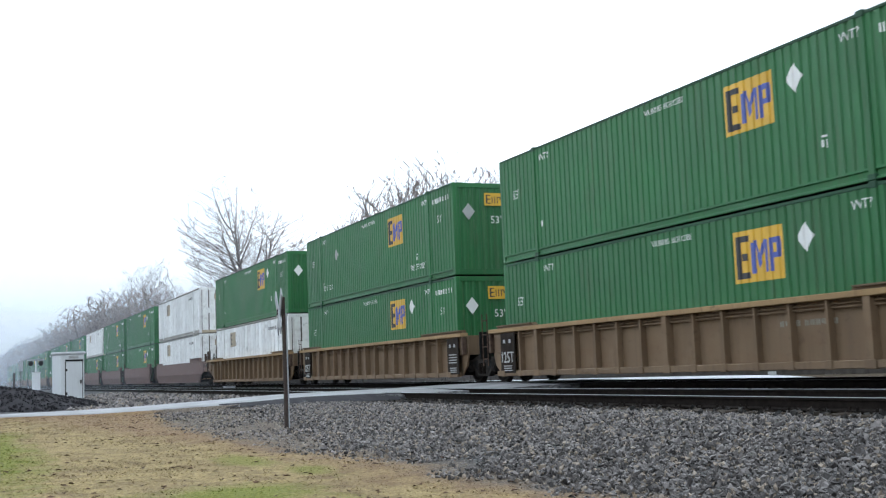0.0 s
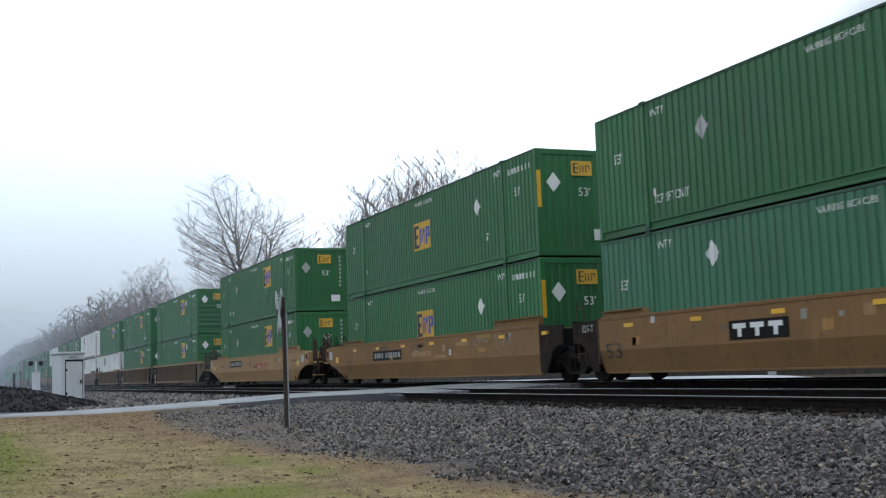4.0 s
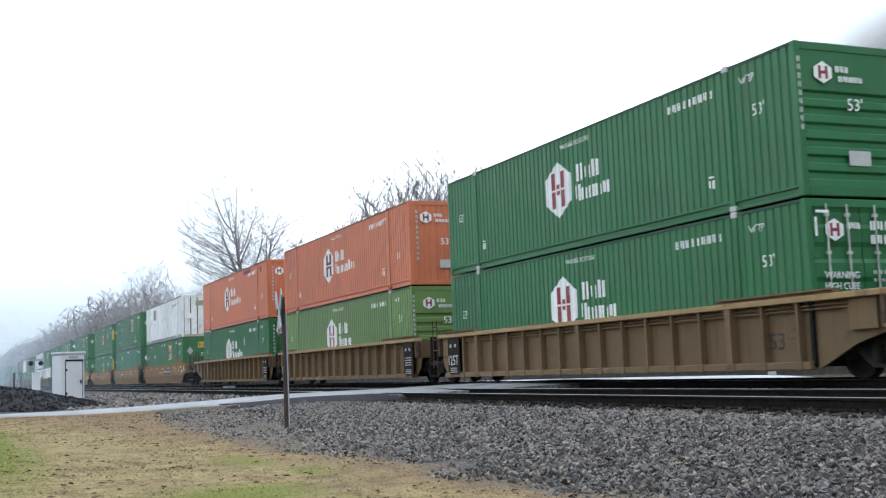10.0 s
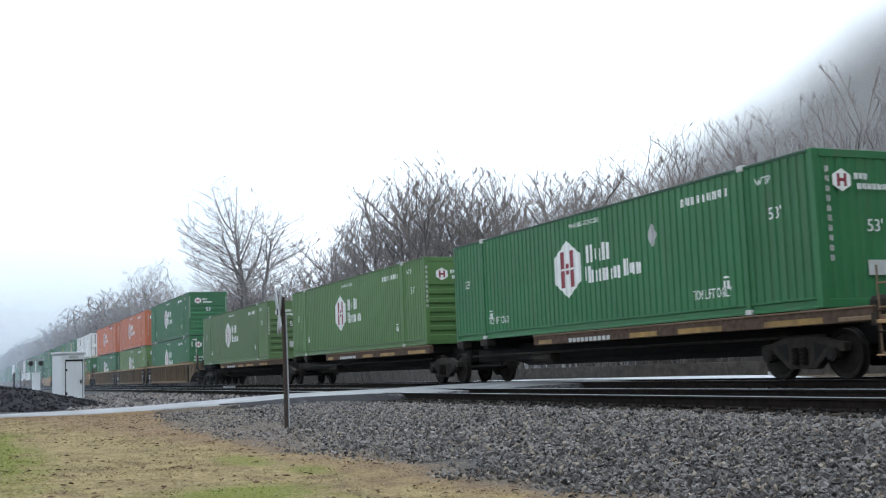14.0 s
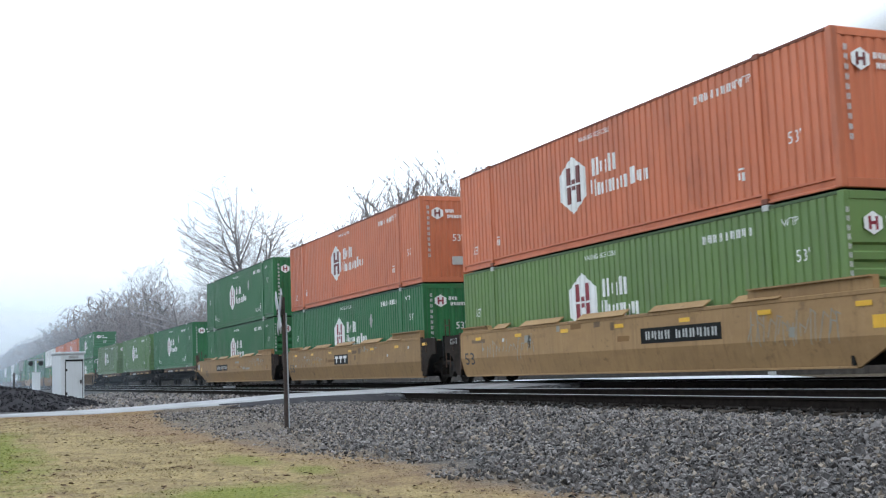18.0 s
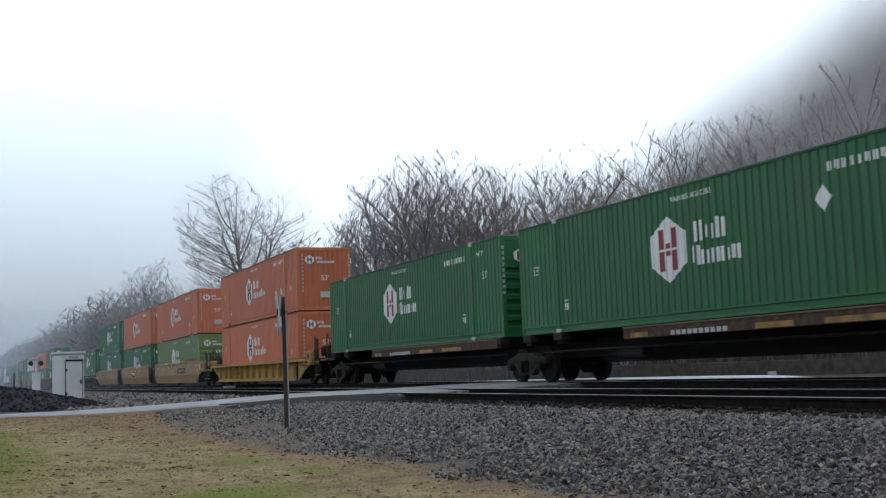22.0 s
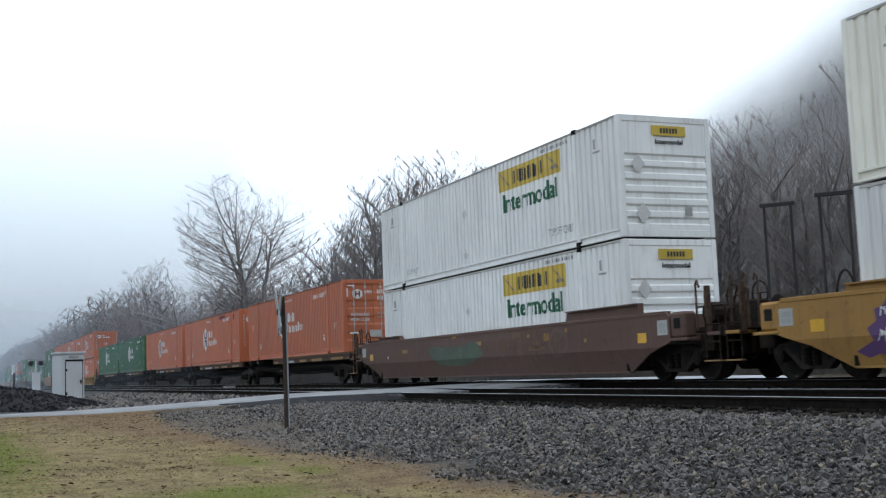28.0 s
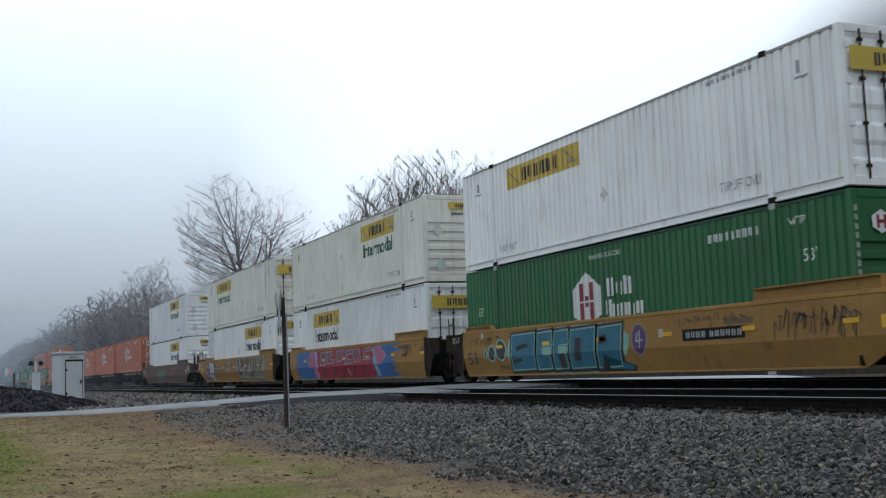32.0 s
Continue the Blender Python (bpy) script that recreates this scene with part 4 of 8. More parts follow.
def container_shell(c, mat, kind, end):
    grime = M["grime_" + kind]
    part("corner_post", soft(boxes((0, 0.13, 0, 0.12, 0.0, HGT)), 0.012), mat, c)
    part("corner_post", soft(boxes((0, 0.13, WID - 0.12, WID, 0.0, HGT)), 0.012), mat, c)
    part("corner_post", soft(boxes((L - 0.16, L, 0, 0.14, 0.0, HGT)), 0.014), mat, c)
    part("corner_post", soft(boxes((L - 0.16, L, WID - 0.14, WID, 0.0, HGT)), 0.014), mat, c)
    for y0, y1 in ((0.004, 0.10), (WID - 0.10, WID - 0.004)):
        part("top_rail", soft(boxes((0.13, L - 0.16, y0, y1, HGT - 0.065, HGT - 0.004)), 0.008), grime, c, "grimy top rail")
        o, i = (y0, 0.10) if y0 < 1 else (y1, WID - 0.10)
        web = o + (i - o) * 0.42
        bm = bmesh.new()
        prism(bm, [(o, 0.21), (o, 0.17), (web, 0.155), (web, 0.05), (o, 0.035), (o, 0.0), (i, 0.0), (i, 0.21)], "x", 0.13, L - 0.16)
        part("bottom_rail", bm, grime if kind == "slat" else mat, c)
    part("roof", boxes((0.05, L - 0.05, 0.05, WID - 0.05, HGT - 0.05, HGT - 0.012)), mat, c)
    part("underframe", boxes((0.05, L - 0.05, 0.1, WID - 0.1, 0.02, 0.14)), M["black"], c)
    part("end_wall", boxes((0.02, 0.07, 0.12, WID - 0.12, 0.1, HGT - 0.02)), mat, c)
    for xp in P40:
        part("lifting_post", soft(boxes((xp - 0.075, xp + 0.075, -0.02, 0.10, 0.0, HGT)), 0.012), mat, c)
        part("lifting_casting", soft(boxes((xp - 0.09, xp + 0.09, -0.03, 0.16, HGT - 0.10, HGT + 0.025)), 0.012),
             M["letterdim"] if kind in ("hubgreen", "lime") else (M["black"] if kind == "jb" else grime), c)
        part("lifting_foot", soft(boxes((xp - 0.09, xp + 0.09, -0.03, 0.16, -0.02, 0.09)), 0.012),
             M["letterdim"] if kind in ("hubgreen", "lime") else (M["black"] if kind == "jb" else grime), c)
    spans = ((0.13, P40[0] - 0.075), (P40[0] + 0.075, P40[1] - 0.075), (P40[1] + 0.075, L - 0.16))
    if kind == "slat":
        for a, b in spans:
            part("side_groove", boxes((a, b, 0.04, 0.07, 0.2, HGT - 0.11)), M["groove"], c, "dark recessed groove")
            n = max(3, int(round((b - a) / 0.64)))
            w = (b - a) / n
            for i in range(n):
                part("side_sheet", soft(boxes((a + i * w + 0.045, a + (i + 1) * w - 0.045, 0.012, 0.05, 0.20, HGT - 0.11)), 0.006), mat, c)
        RIBS["xs"], RIBS["ys"] = [0.0, L], [0.012, 0.012]
    else:
        xs, ys = [0.0, 0.13], [0.0, 0.0]
        for a, b in spans:
            px, py = rib_profile(a, b, 0.014, 0.036 if kind == "jb" else 0.026, 0.26 if kind == "jb" else 0.235)
            part("side_panel", corrugated(px, py, 0.19, HGT - 0.06), mat, c)
            xs += [a] + [x + 0.0005 for x in px] + [b + 0.001]
            ys += [-0.02] + py + [-0.02]
        RIBS["xs"], RIBS["ys"] = xs + [L - 0.155, L], ys + [0.0, 0.0]
    part("far_side_panel", boxes((0.13, L - 0.16, WID - 0.05, WID - 0.02, 0.18, HGT - 0.1)), mat, c)
    part("end_sill", soft(boxes((L - 0.12, L - 0.004, 0.14, WID - 0.14, 0.0, 0.17)), 0.01), M["rustsill"] if kind == "slat" else mat, c)
    part("end_header", soft(boxes((L - 0.12, L - 0.004, 0.14, WID - 0.14, HGT - 0.16, HGT - 0.004)), 0.01), mat, c)
    if end == "upright":
        part("end_panel", ribbed_end(0.14, WID - 0.14, 0.17, HGT - 0.16, L - 0.012, 0.23, 0.032, True), mat, c)
    elif end == "ribbed":
        part("end_panel", boxes((L - 0.06, L - 0.02, 0.14, WID - 0.14, 1.98, HGT - 0.16)), mat, c)
        part("end_panel", ribbed_end(0.14, WID - 0.14, 0.17, 1.98, L - 0.008, 0.3, 0.055), mat, c)
    elif end == "slat":
        part("end_groove", boxes((L - 0.07, L - 0.04, 0.14, WID - 0.14, 0.17, HGT - 0.16)), M["groove"], c, "dark recessed groove")
        n = 5
        w = (WID - 0.28) / n
        for i in range(n):
            part("end_sheet", soft(boxes((L - 0.05, L - 0.014, 0.14 + i * w + 0.04, 0.14 + (i + 1) * w - 0.04, 0.17, HGT - 0.16)), 0.006), mat, c)
    else:
        for y0, y1 in ((0.15, WID / 2 - 0.008), (WID / 2 + 0.008, WID - 0.15)):
            d = part("door", ribbed_end(y0, y1, 0.17, HGT - 0.16, L - 0.02, 0.62, 0.03), mat, c, "ribbed container door")
            for k in (0.27, 0.70):
                yy = y0 + (y1 - y0) * k
                bm = bmesh.new()
                rod(bm, (L + 0.012, yy, 0.12), (L + 0.012, yy, HGT - 0.1), 0.019, 6)
                for zz in (0.35, 1.1, 1.9, 2.6):
                    box(bm, L - 0.02, L + 0.03, yy - 0.05, yy + 0.05, zz - 0.03, zz + 0.03)
                part("lock_rod", bm, M["letterdim"] if kind != "jb" else M["steel"], d, "round locking rod with keepers")
            bm = bmesh.new()
            for zz in (0.4, 1.1, 1.85, 2.5):
                yy = y0 if y0 < 1 else y1
                box(bm, L - 0.03, L + 0.012, yy - 0.07, yy + 0.07, zz - 0.05, zz + 0.05)
            part("hinge", bm, mat, d)


def mark_emp(c, mk):
    lx, dx, dz = mk.get("logo", 10.25), mk.get("dia"), mk.get("drop", 0.0)

    def lowered(polys):
        k = 0.9 if dz else 1.0
        return [[(p, 1.5 + (q - 1.5) * k - dz) for p, q in poly] for poly in polys]
    if lx:
        p = flat(lowered([rect(lx, lx + 1.5, 1.50, 2.52)]), M[mk.get("panel", "gyellow")], c, "sign_panel", label="square yellow painted emblem panel")
        flat(lowered([rect(lx + 0.10, lx + 0.23, 1.58, 2.42), rect(lx + 0.23, lx + 0.5, 1.58, 1.70), rect(lx + 0.23, lx + 0.5, 2.30, 2.42), rect(lx + 0.26, lx + 0.43, 1.93, 2.07)]), M["dark"], p, "emblem_mark", depth=0.009)
        flat(lowered([rect(lx + 0.56, lx + 0.67, 1.66, 2.26), [(lx + 0.64, 2.3), (lx + 0.80, 1.74), (lx + 0.88, 1.86), (lx + 0.72, 2.3)],
                      [(lx + 0.80, 1.74), (lx + 0.99, 2.3), (lx + 0.92, 2.3), (lx + 0.78, 1.94)], rect(lx + 0.95, lx + 1.05, 1.66, 2.28),
                      rect(lx + 1.10, lx + 1.21, 1.66, 2.3), rect(lx + 1.21, lx + 1.40, 2.19, 2.3), rect(lx + 1.31, lx + 1.42, 1.95, 2.24),
                      rect(lx + 1.21, lx + 1.40, 1.91, 2.01)]), M["blue"], p, "emblem_mark", depth=0.009)
    if dx:
        flat([diamond(dx, mk.get("diaz", 2.2), 0.28)], M["letter"] if mk.get("white", True) else M["placard"], c, "placard", label="diamond-shaped hazard placard holder")
    words("WARNING HIGH CUBE", c, "side", 7.4, 2.56, 0.13, 1.5)
    words("53'", c, "side", 0.75, 1.7, 0.24)
    words("53'", c, "side", 14.85, 1.78, 0.24)
    words("WTP", c, "side", 2.35, 2.5, 0.17)
    words("WTP", c, "side", 13.55, 2.5, 0.17)
    flat(row_bars(14.5, 2.42, 7, 0.16, 0.10, 0.10), M["letter"], c, "number_marking")
    if mk.get("lift"):
        words("TOP LIFT ONLY", c, "side", 2.35, 0.55, 0.2, 1.3)
        words("TOP LIFT ONLY", c, "side", 12.4, 0.45, 0.2, 1.3)
    flat(glyph(12.95, 0.15, 0.75, 0.9, 1, 0.04) + [rect(12.96, 13.09, 0.95, 0.99)] + glyph(2.3, 0.13, 0.75, 0.9, 0, 0.035), M["letter"], c, "number_marking")
    # on the end
    e = mk.get("enddia", "letter")
    flat([diamond(0.52, 1.98 if mk.get("end") != "ribbed" else 2.2, 0.27)], M[e], c, "placard", "end", 0.02, 0.006, label="diamond-shaped hazard placard holder")
    p = flat([rect(1.08, 1.72, 2.18, 2.58)], M["gyellow"], c, "sign_panel", "end", 0.02, 0.006, label="small yellow painted emblem panel")
    flat([rect(1.14, 1.19, 2.24, 2.52), rect(1.19, 1.3, 2.24, 2.27), rect(1.19, 1.3, 2.37, 2.40), rect(1.19, 1.3, 2.49, 2.52), rect(1.34, 1.37, 2.26, 2.47),
          rect(1.43, 1.46, 2.26, 2.47), rect(1.52, 1.55, 2.26, 2.47), rect(1.55, 1.64, 2.44, 2.47), rect(1.62, 1.65, 2.36, 2.44)], M["dark"], p, "emblem_mark", "end", 0.024)
    words("53'", c, "end", 1.28, 1.62, 0.24, None, 0.02)
    flat([rect(1.7, 2.12, 0.42, 0.72)], M["letter"], c, "capacity_plate", "end", 0.02, 0.006, label="white capacity plate")
    flat(col_bars(2.1, 2.42, 8, 0.12, 0.085, 0.19), M["letterdim"], c, "number_marking", "end", 0.02)
    if mk.get("strips"):
        flat([rect(0.02, 0.14, 1.3, 2.3), rect(WID - 0.14, WID - 0.02, 1.3, 2.3)], M["reflect"], c, "reflector_strip", "end", 0.006, label="yellow corner warning strips")


def mark_hub(c, mk, kind):
    ink = "red" if kind != "orange" else "brownink"
    hx = mk.get("logo", 7.05 if kind != "orange" else 6.85)
    h = flat([hexagon(hx, 1.56, 1.3, 1.46)], M["letter"], c, "emblem", label="tall white hexagon emblem")
    for a, b in ((-0.34, -0.13), (0.13, 0.34)):
        flat([rect(hx + a, hx + b, 1.10, 1.535), rect(hx + a, hx + b, 1.585, 2.02)], M[ink], h, "emblem_mark", depth=0.009)
    flat([rect(hx - 0.10, hx + 0.10, 1.43, 1.535), rect(hx - 0.10, hx + 0.10, 1.585, 1.70)], M[ink], h, "emblem_mark", depth=0.009)
    # the company's words as plain bars of their size
    w0 = hx + 0.85
    first = [q for k in range(3) for q in glyph(w0 + 0.12 + k * 0.37, 0.29, 1.62, (2.05, 1.93, 2.05)[k], k)]
    second = [q for k in range(5) for q in glyph(w0 + k * 0.335, 0.27, 1.13, (1.54, 1.43, 1.43, 1.43, 1.43)[k], k + 1)]
    if mk.get("inc"):
        second += [q for k in range(3) for q in glyph(w0 + 1.78 + k * 0.26, 0.20, 1.16, (1.55, 1.43, 1.43)[k], k)]
    flat(first + second, M["letter"], c, "emblem_mark", depth=0.006)
    words("WARNING HIGH CUBE", c, "side", 7.2, 2.56, 0.12, 1.45)
    words("53'", c, "side", 0.75, 0.45 if mk.get("low53") else 1.55, 0.24)
    words("53'", c, "side", 14.85, 1.0 if kind == "orange" else 1.75, 0.24)
    words("WTP", c, "side", 13.45 if kind == "orange" else 14.5, 2.45, 0.15)
    flat(row_bars(12.05, 2.4, 9, 0.17, 0.10, 0.085), M["letter"], c, "number_marking")
    flat(glyph(13.35, 0.16, 0.55, 0.72, 1, 0.04) + [rect(13.36, 13.5, 0.77, 0.81)] + glyph(2.42, 0.13, 0.55, 0.72, 0, 0.035) + [rect(2.42, 2.55, 0.77, 0.8)], M["letter"], c, "number_marking")
    if mk.get("patch"):
        for r in (rect(11.0, 12.6, 2.56, 2.77), rect(14.65, 14.95, 2.4, 2.68)):
            flat([r], M["patch"], c, "overpaint_patch", depth=0.002, label="patch of faded purple overpaint")
    if mk.get("dia"):
        flat([diamond(mk["dia"], 1.95, 0.26)], M["placard"] if not mk.get("white") else M["letter"], c, "placard", label="diamond-shaped hazard placard holder")
    if mk.get("lift"):
        words("TOP LIFT ONLY", c, "side", 2.35, 0.4, 0.2, 1.3)
        words("TOP LIFT ONLY", c, "side", 12.3, 0.4, 0.2, 1.3)
    if mk.get("strips"):
        flat([rect(L - 0.15, L - 0.03, 1.5, 1.95), rect(L - 0.15, L - 0.03, 2.1, 2.55)], M["reflect"], c, "reflector_strip", depth=0.007, label="yellow warning strips")
    if mk.get("end") == "doors":
        words("WARNING", c, "end", 0.30, 1.42, 0.13, 0.8, 0.04)
        words("HIGH CUBE", c, "end", 0.30, 1.22, 0.13, 0.8, 0.04)
        flat(row_bars(1.45, 2.32, 4, 0.17, 0.12, 0.06) + row_bars(1.45, 2.06, 6, 0.17, 0.10, 0.06), M["letter"], c, "number_marking", "end", 0.04)
        for r in (rect(0.2, 0.5, 2.63, 2.68), rect(2.1, 2.4, 2.63, 2.68), rect(0.16, 0.21, 2.2, 2.55), rect(2.38, 2.43, 2.2, 2.55), rect(0.25, 0.7, 0.72, 0.78)):
            flat([r], M["letter"], c, "reflector_strip", "end", 0.03, 0.006, label="white reflective strip")
        flat(row_bars(1.45, 1.5, 6, 0.07, 0.08, 0.05) + row_bars(1.45, 1.36, 9, 0.06, 0.06, 0.04), M["letterdim"], c, "data_marking", "end", 0.04)
    h = flat([hexagon(0.62, 2.32, 0.42, 0.42)], M["letter"], c, "emblem", "end", 0.02, 0.006, label="small white hexagon emblem")
    flat([rect(0.51, 0.57, 2.2, 2.44), rect(0.67, 0.73, 2.2, 2.44), rect(0.57, 0.67, 2.29, 2.35)], M["brownink" if kind == "orange" else "red"], h, "emblem_mark", "end", 0.024)
    flat(row_bars(0.92, 2.34, 3, 0.12, 0.08, 0.03) + (row_bars(0.98, 2.16, 7 if mk.get("inc") else 5, 0.11, 0.09, 0.03) if mk.get("end") != "doors" else []),
         M["letter"], c, "emblem_mark", "end", 0.02)
    if mk.get("end") != "doors":
        words("53'", c, "end", 1.15, 1.38 if mk.get("end") != "ribbed" else 1.62, 0.24, None, 0.02)
    flat([rect(1.1, 1.62, 0.58, 0.86)], M["letterdim"], c, "capacity_plate", "end", 0.02, 0.006, label="pale capacity plate")
    if mk.get("end") == "upright":
        flat(col_bars(0.24, 2.46, 10, 0.11, 0.08, 0.18), M["letterdim"], c, "number_marking", "end", 0.02)
    if mk.get("end") == "ribbed":
        flat(col_bars(0.035, 2.5, 9, 0.10, 0.065, 0.16), M["letterdim"], c, "number_marking", "end", 0.006)
    flat(col_bars(WID - 0.115, 2.5, 9, 0.10, 0.065, 0.16), M["letterdim"], c, "number_marking", "end", 0.006)


def mark_jb(c, mk):
    lx, wd = mk.get("logo", 9.75), mk.get("wide", 3.6)
    p = flat([rect(lx, lx + wd, 2.02, 2.62)], M["yellow"], c, "sign_panel", label="long yellow painted sign panel")
    flat([q for k in range(6) for q in glyph(lx + wd * (0.23 + 0.087 * k), wd * 0.06, 2.14, 2.50, k, 0.07)], M["dark"], p, "emblem_mark", depth=0.009)
    flat([[(lx + 0.1, 2.5), (lx + 0.14, 2.54), (lx + wd * 0.2, 2.1), (lx + wd * 0.19, 2.06)], [(lx + wd * 0.8, 2.54), (lx + wd * 0.81, 2.58), (lx + wd - 0.08, 2.14), (lx + wd - 0.12, 2.1)],
          hexagon(lx + wd * 0.9, 2.2, 0.34, 0.14)], M["fadepanel"], p, "emblem_mark", depth=0.008)
    if mk.get("word", True):
        words("Intermodal", c, "side", lx + 0.22, 1.40, 0.52, wd - 0.45, 0.006, M[mk.get("ink", "intergreen")])
    words("TOP LIFT ONLY", c, "side", 12.55, 0.42, 0.2, 1.3, 0.006, M["placard"])
    words("TOP LIFT ONLY", c, "side", 2.35, 0.35, 0.18, 1.0, 0.006, M["placard"])
    flat(row_bars(12.3, 2.68, 9, 0.09, 0.1, 0.07), M["placard"], c, "number_marking")
    flat([rect(0.9, 1.3, 2.15, 2.2), rect(14.9, 15.3, 2.15, 2.2), rect(1.0, 1.1, 2.25, 2.5), rect(15.0, 15.1, 2.25, 2.5)], M["placard"], c, "marking_plate")
    for dx, dz in mk.get("dias", ((7.3, 1.75), (7.3, 0.5))):
        flat([diamond(dx, dz, 0.2)], M["faint"], c, "placard", label="faded diamond placard holder")
    e = mk.get("end", "ribbed")
    if mk.get("broad"):
        q = flat([rect(0.3, WID - 0.25, 2.32, 2.66)], M["yellow"], c, "sign_panel", "end", 0.016, 0.006, label="broad yellow sign panel")
        flat([g for k in range(6) for g in glyph(0.82 + k * 0.19, 0.13, 2.40, 2.59, k, 0.045)], M["dark"], q, "emblem_mark", "end", 0.02)
    elif e == "ribbed":
        q = flat([rect(0.92, 1.88, 2.42, 2.66)], M["yellow"], c, "sign_panel", "end", 0.016, 0.006, label="small yellow sign panel")
        flat([rect(1.16 + k * 0.085, 1.22 + k * 0.085, 2.48, 2.60) for k in range(6)], M["dark"], q, "emblem_mark", "end", 0.02)
        words("Intermodal", c, "end", 1.02, 2.22, 0.12, 0.78, 0.0, M["dark"])
        flat([diamond(0.5, 1.72, 0.24), diamond(0.58, 0.55, 0.26)], M["faint"], c, "placard", "end", 0.012, 0.006, label="faded diamond placard holder")
        flat([rect(1.75, 1.95, 0.5, 0.72)], M["placard"], c, "marking_plate", "end", 0.012, 0.006)
    else:
        q = flat([rect(0.18, WID - 0.18, 2.05, 2.48)], M["yellow"], c, "sign_panel", "end", 0.05, 0.006, label="broad yellow sign panel over both doors")
        flat([q for k in range(6) for q in glyph(0.72 + k * 0.2, 0.14, 2.14, 2.38, k, 0.05)], M["dark"], q, "emblem_mark", "end", 0.054)
        flat([rect(2.05, 2.3, 0.62, 1.0)], M["yellow"], c, "marking_plate", "end", 0.05, 0.006)


def mark_slat(c, mk):
    lx = mk.get("logo", 3.7)
    p = flat([rect(lx, lx + 1.35, 1.75, 2.55)], M["fadepanel"], c, "sign_panel", label="faded brown emblem panel")
    flat([rect(lx + 0.12, lx + 0.26, 1.85, 2.45), rect(lx + 0.26, lx + 0.5, 1.85, 1.95), rect(lx + 0.26, lx + 0.5, 2.1, 2.2), rect(lx + 0.26, lx + 0.5, 2.35, 2.45)],
         M["groove"], p, "emblem_mark", depth=0.009)
    flat([diamond(7.7, 1.55, 0.2)], M["placard"], c, "placard", label="diamond placard holder")
    flat(row_bars(12.3, 2.3, 9, 0.16, 0.11, 0.07), M["groove"], c, "number_marking")
    p = flat([rect(0.95, 1.55, 2.15, 2.5)], M["fadepanel"], c, "sign_panel", "end", 0.0, 0.006, label="small faded emblem panel")
    flat([rect(0.4, 0.85, 1.25, 1.6)], M["slat"], c, "vent_box", "end", 0.06, 0.06, label="square vent box")
    flat(col_bars(2.25, 2.5, 9, 0.10, 0.07, 0.15), M["groove"], c, "number_marking", "end", 0.006)


LOOKS = {
    "emp_a": ("emp", dict(dia=12.35, lift=False, end="ribbed"), "green ribbed steel container with a yellow emblem panel"),
    "emp_b": ("emp", dict(dia=4.2, diaz=1.9, white=False, lift=True, end="upright", enddia="placard"), "green ribbed steel container, rust on its end, yellow emblem"),
    "emp_c": ("emp", dict(logo=7.2, drop=0.42, dia=12.35, diaz=1.85, end="upright", strips=True), "green ribbed steel container with yellow corner strips"),
    "emp_d": ("emp", dict(dia=12.35, end="upright", lift=False), "green ribbed steel container with white diamond placards"),
    "teal_a": ("teal", dict(logo=None, dia=4.3, end="upright"), "faded plain green container with white lettering"),
    "slat_a": ("slat", dict(end="slat"), "white sheet-sided container with dark grooves and rust"),
    "orange_a": ("orange", dict(inc=True, end="upright", low53=True), "orange ribbed container with white hexagon emblem"),
    "orange_b": ("orange", dict(inc=True, end="upright"), "weathered orange ribbed container with white hexagon emblem"),
    "orange_patch": ("orange", dict(inc=True, end="upright", low53=True, patch=True), "orange ribbed container with purple overpaint patches"),
    "orange_doors": ("orange", dict(inc=True, end="doors"), "orange ribbed container with closed double doors"),
    "lime_a": ("lime", dict(end="ribbed"), "yellow-green ribbed container with white hexagon emblem"),
    "lime_dull": ("lime", dict(paint="olive", end="ribbed"), "dull olive green ribbed container with white hexagon emblem"),
    "lime_leaf": ("lime", dict(paint="leaf", end="ribbed"), "leaf green ribbed container with white hexagon emblem"),
    "hubgreen_a": ("hubgreen", dict(end="ribbed"), "deep green ribbed container with white hexagon emblem"),
    "hubgreen_inc": ("hubgreen", dict(inc=True, dia=10.9, end="upright", lift=True), "deep green ribbed container with a grey diamond placard"),
    "hubgreen_doors": ("hubgreen", dict(end="doors"), "deep green ribbed container with closed double doors"),
    "hubgreen_strip": ("hubgreen", dict(dia=11.9, white=True, end="upright", strips=True), "deep green ribbed container with yellow corner strips"),
    "jb_a": ("jb", dict(), "white ribbed container with a yellow sign panel"),
    "jb_cream": ("jb", dict(paint="cream"), "grimy cream-white ribbed container with a yellow sign panel"),
    "jb_left": ("jb", dict(paint="cream", logo=2.72, wide=3.78, end="doors", dias=((9.2, 1.1),)), "grimy cream-white ribbed container, yellow sign, double doors"),
    "jb_low": ("jb", dict(logo=9.7, wide=3.66, ink="dark", broad=True, dias=((8.2, 1.5),)), "white ribbed container with yellow sign, sitting in a well"),
    "jb_lowleft": ("jb", dict(logo=3.2, wide=3.6, ink="dark", end="doors", dias=()), "white ribbed container with double doors, in a well"),
    "jb_plain": ("jb", dict(logo=3.0, wide=4.0, word=False, dias=((8.1, 1.1),), end="doors"), "white ribbed container with a yellow sign panel and doors"),
}
MADE = {}
TRAIN = []                            # (thing, place along the train, y, z)


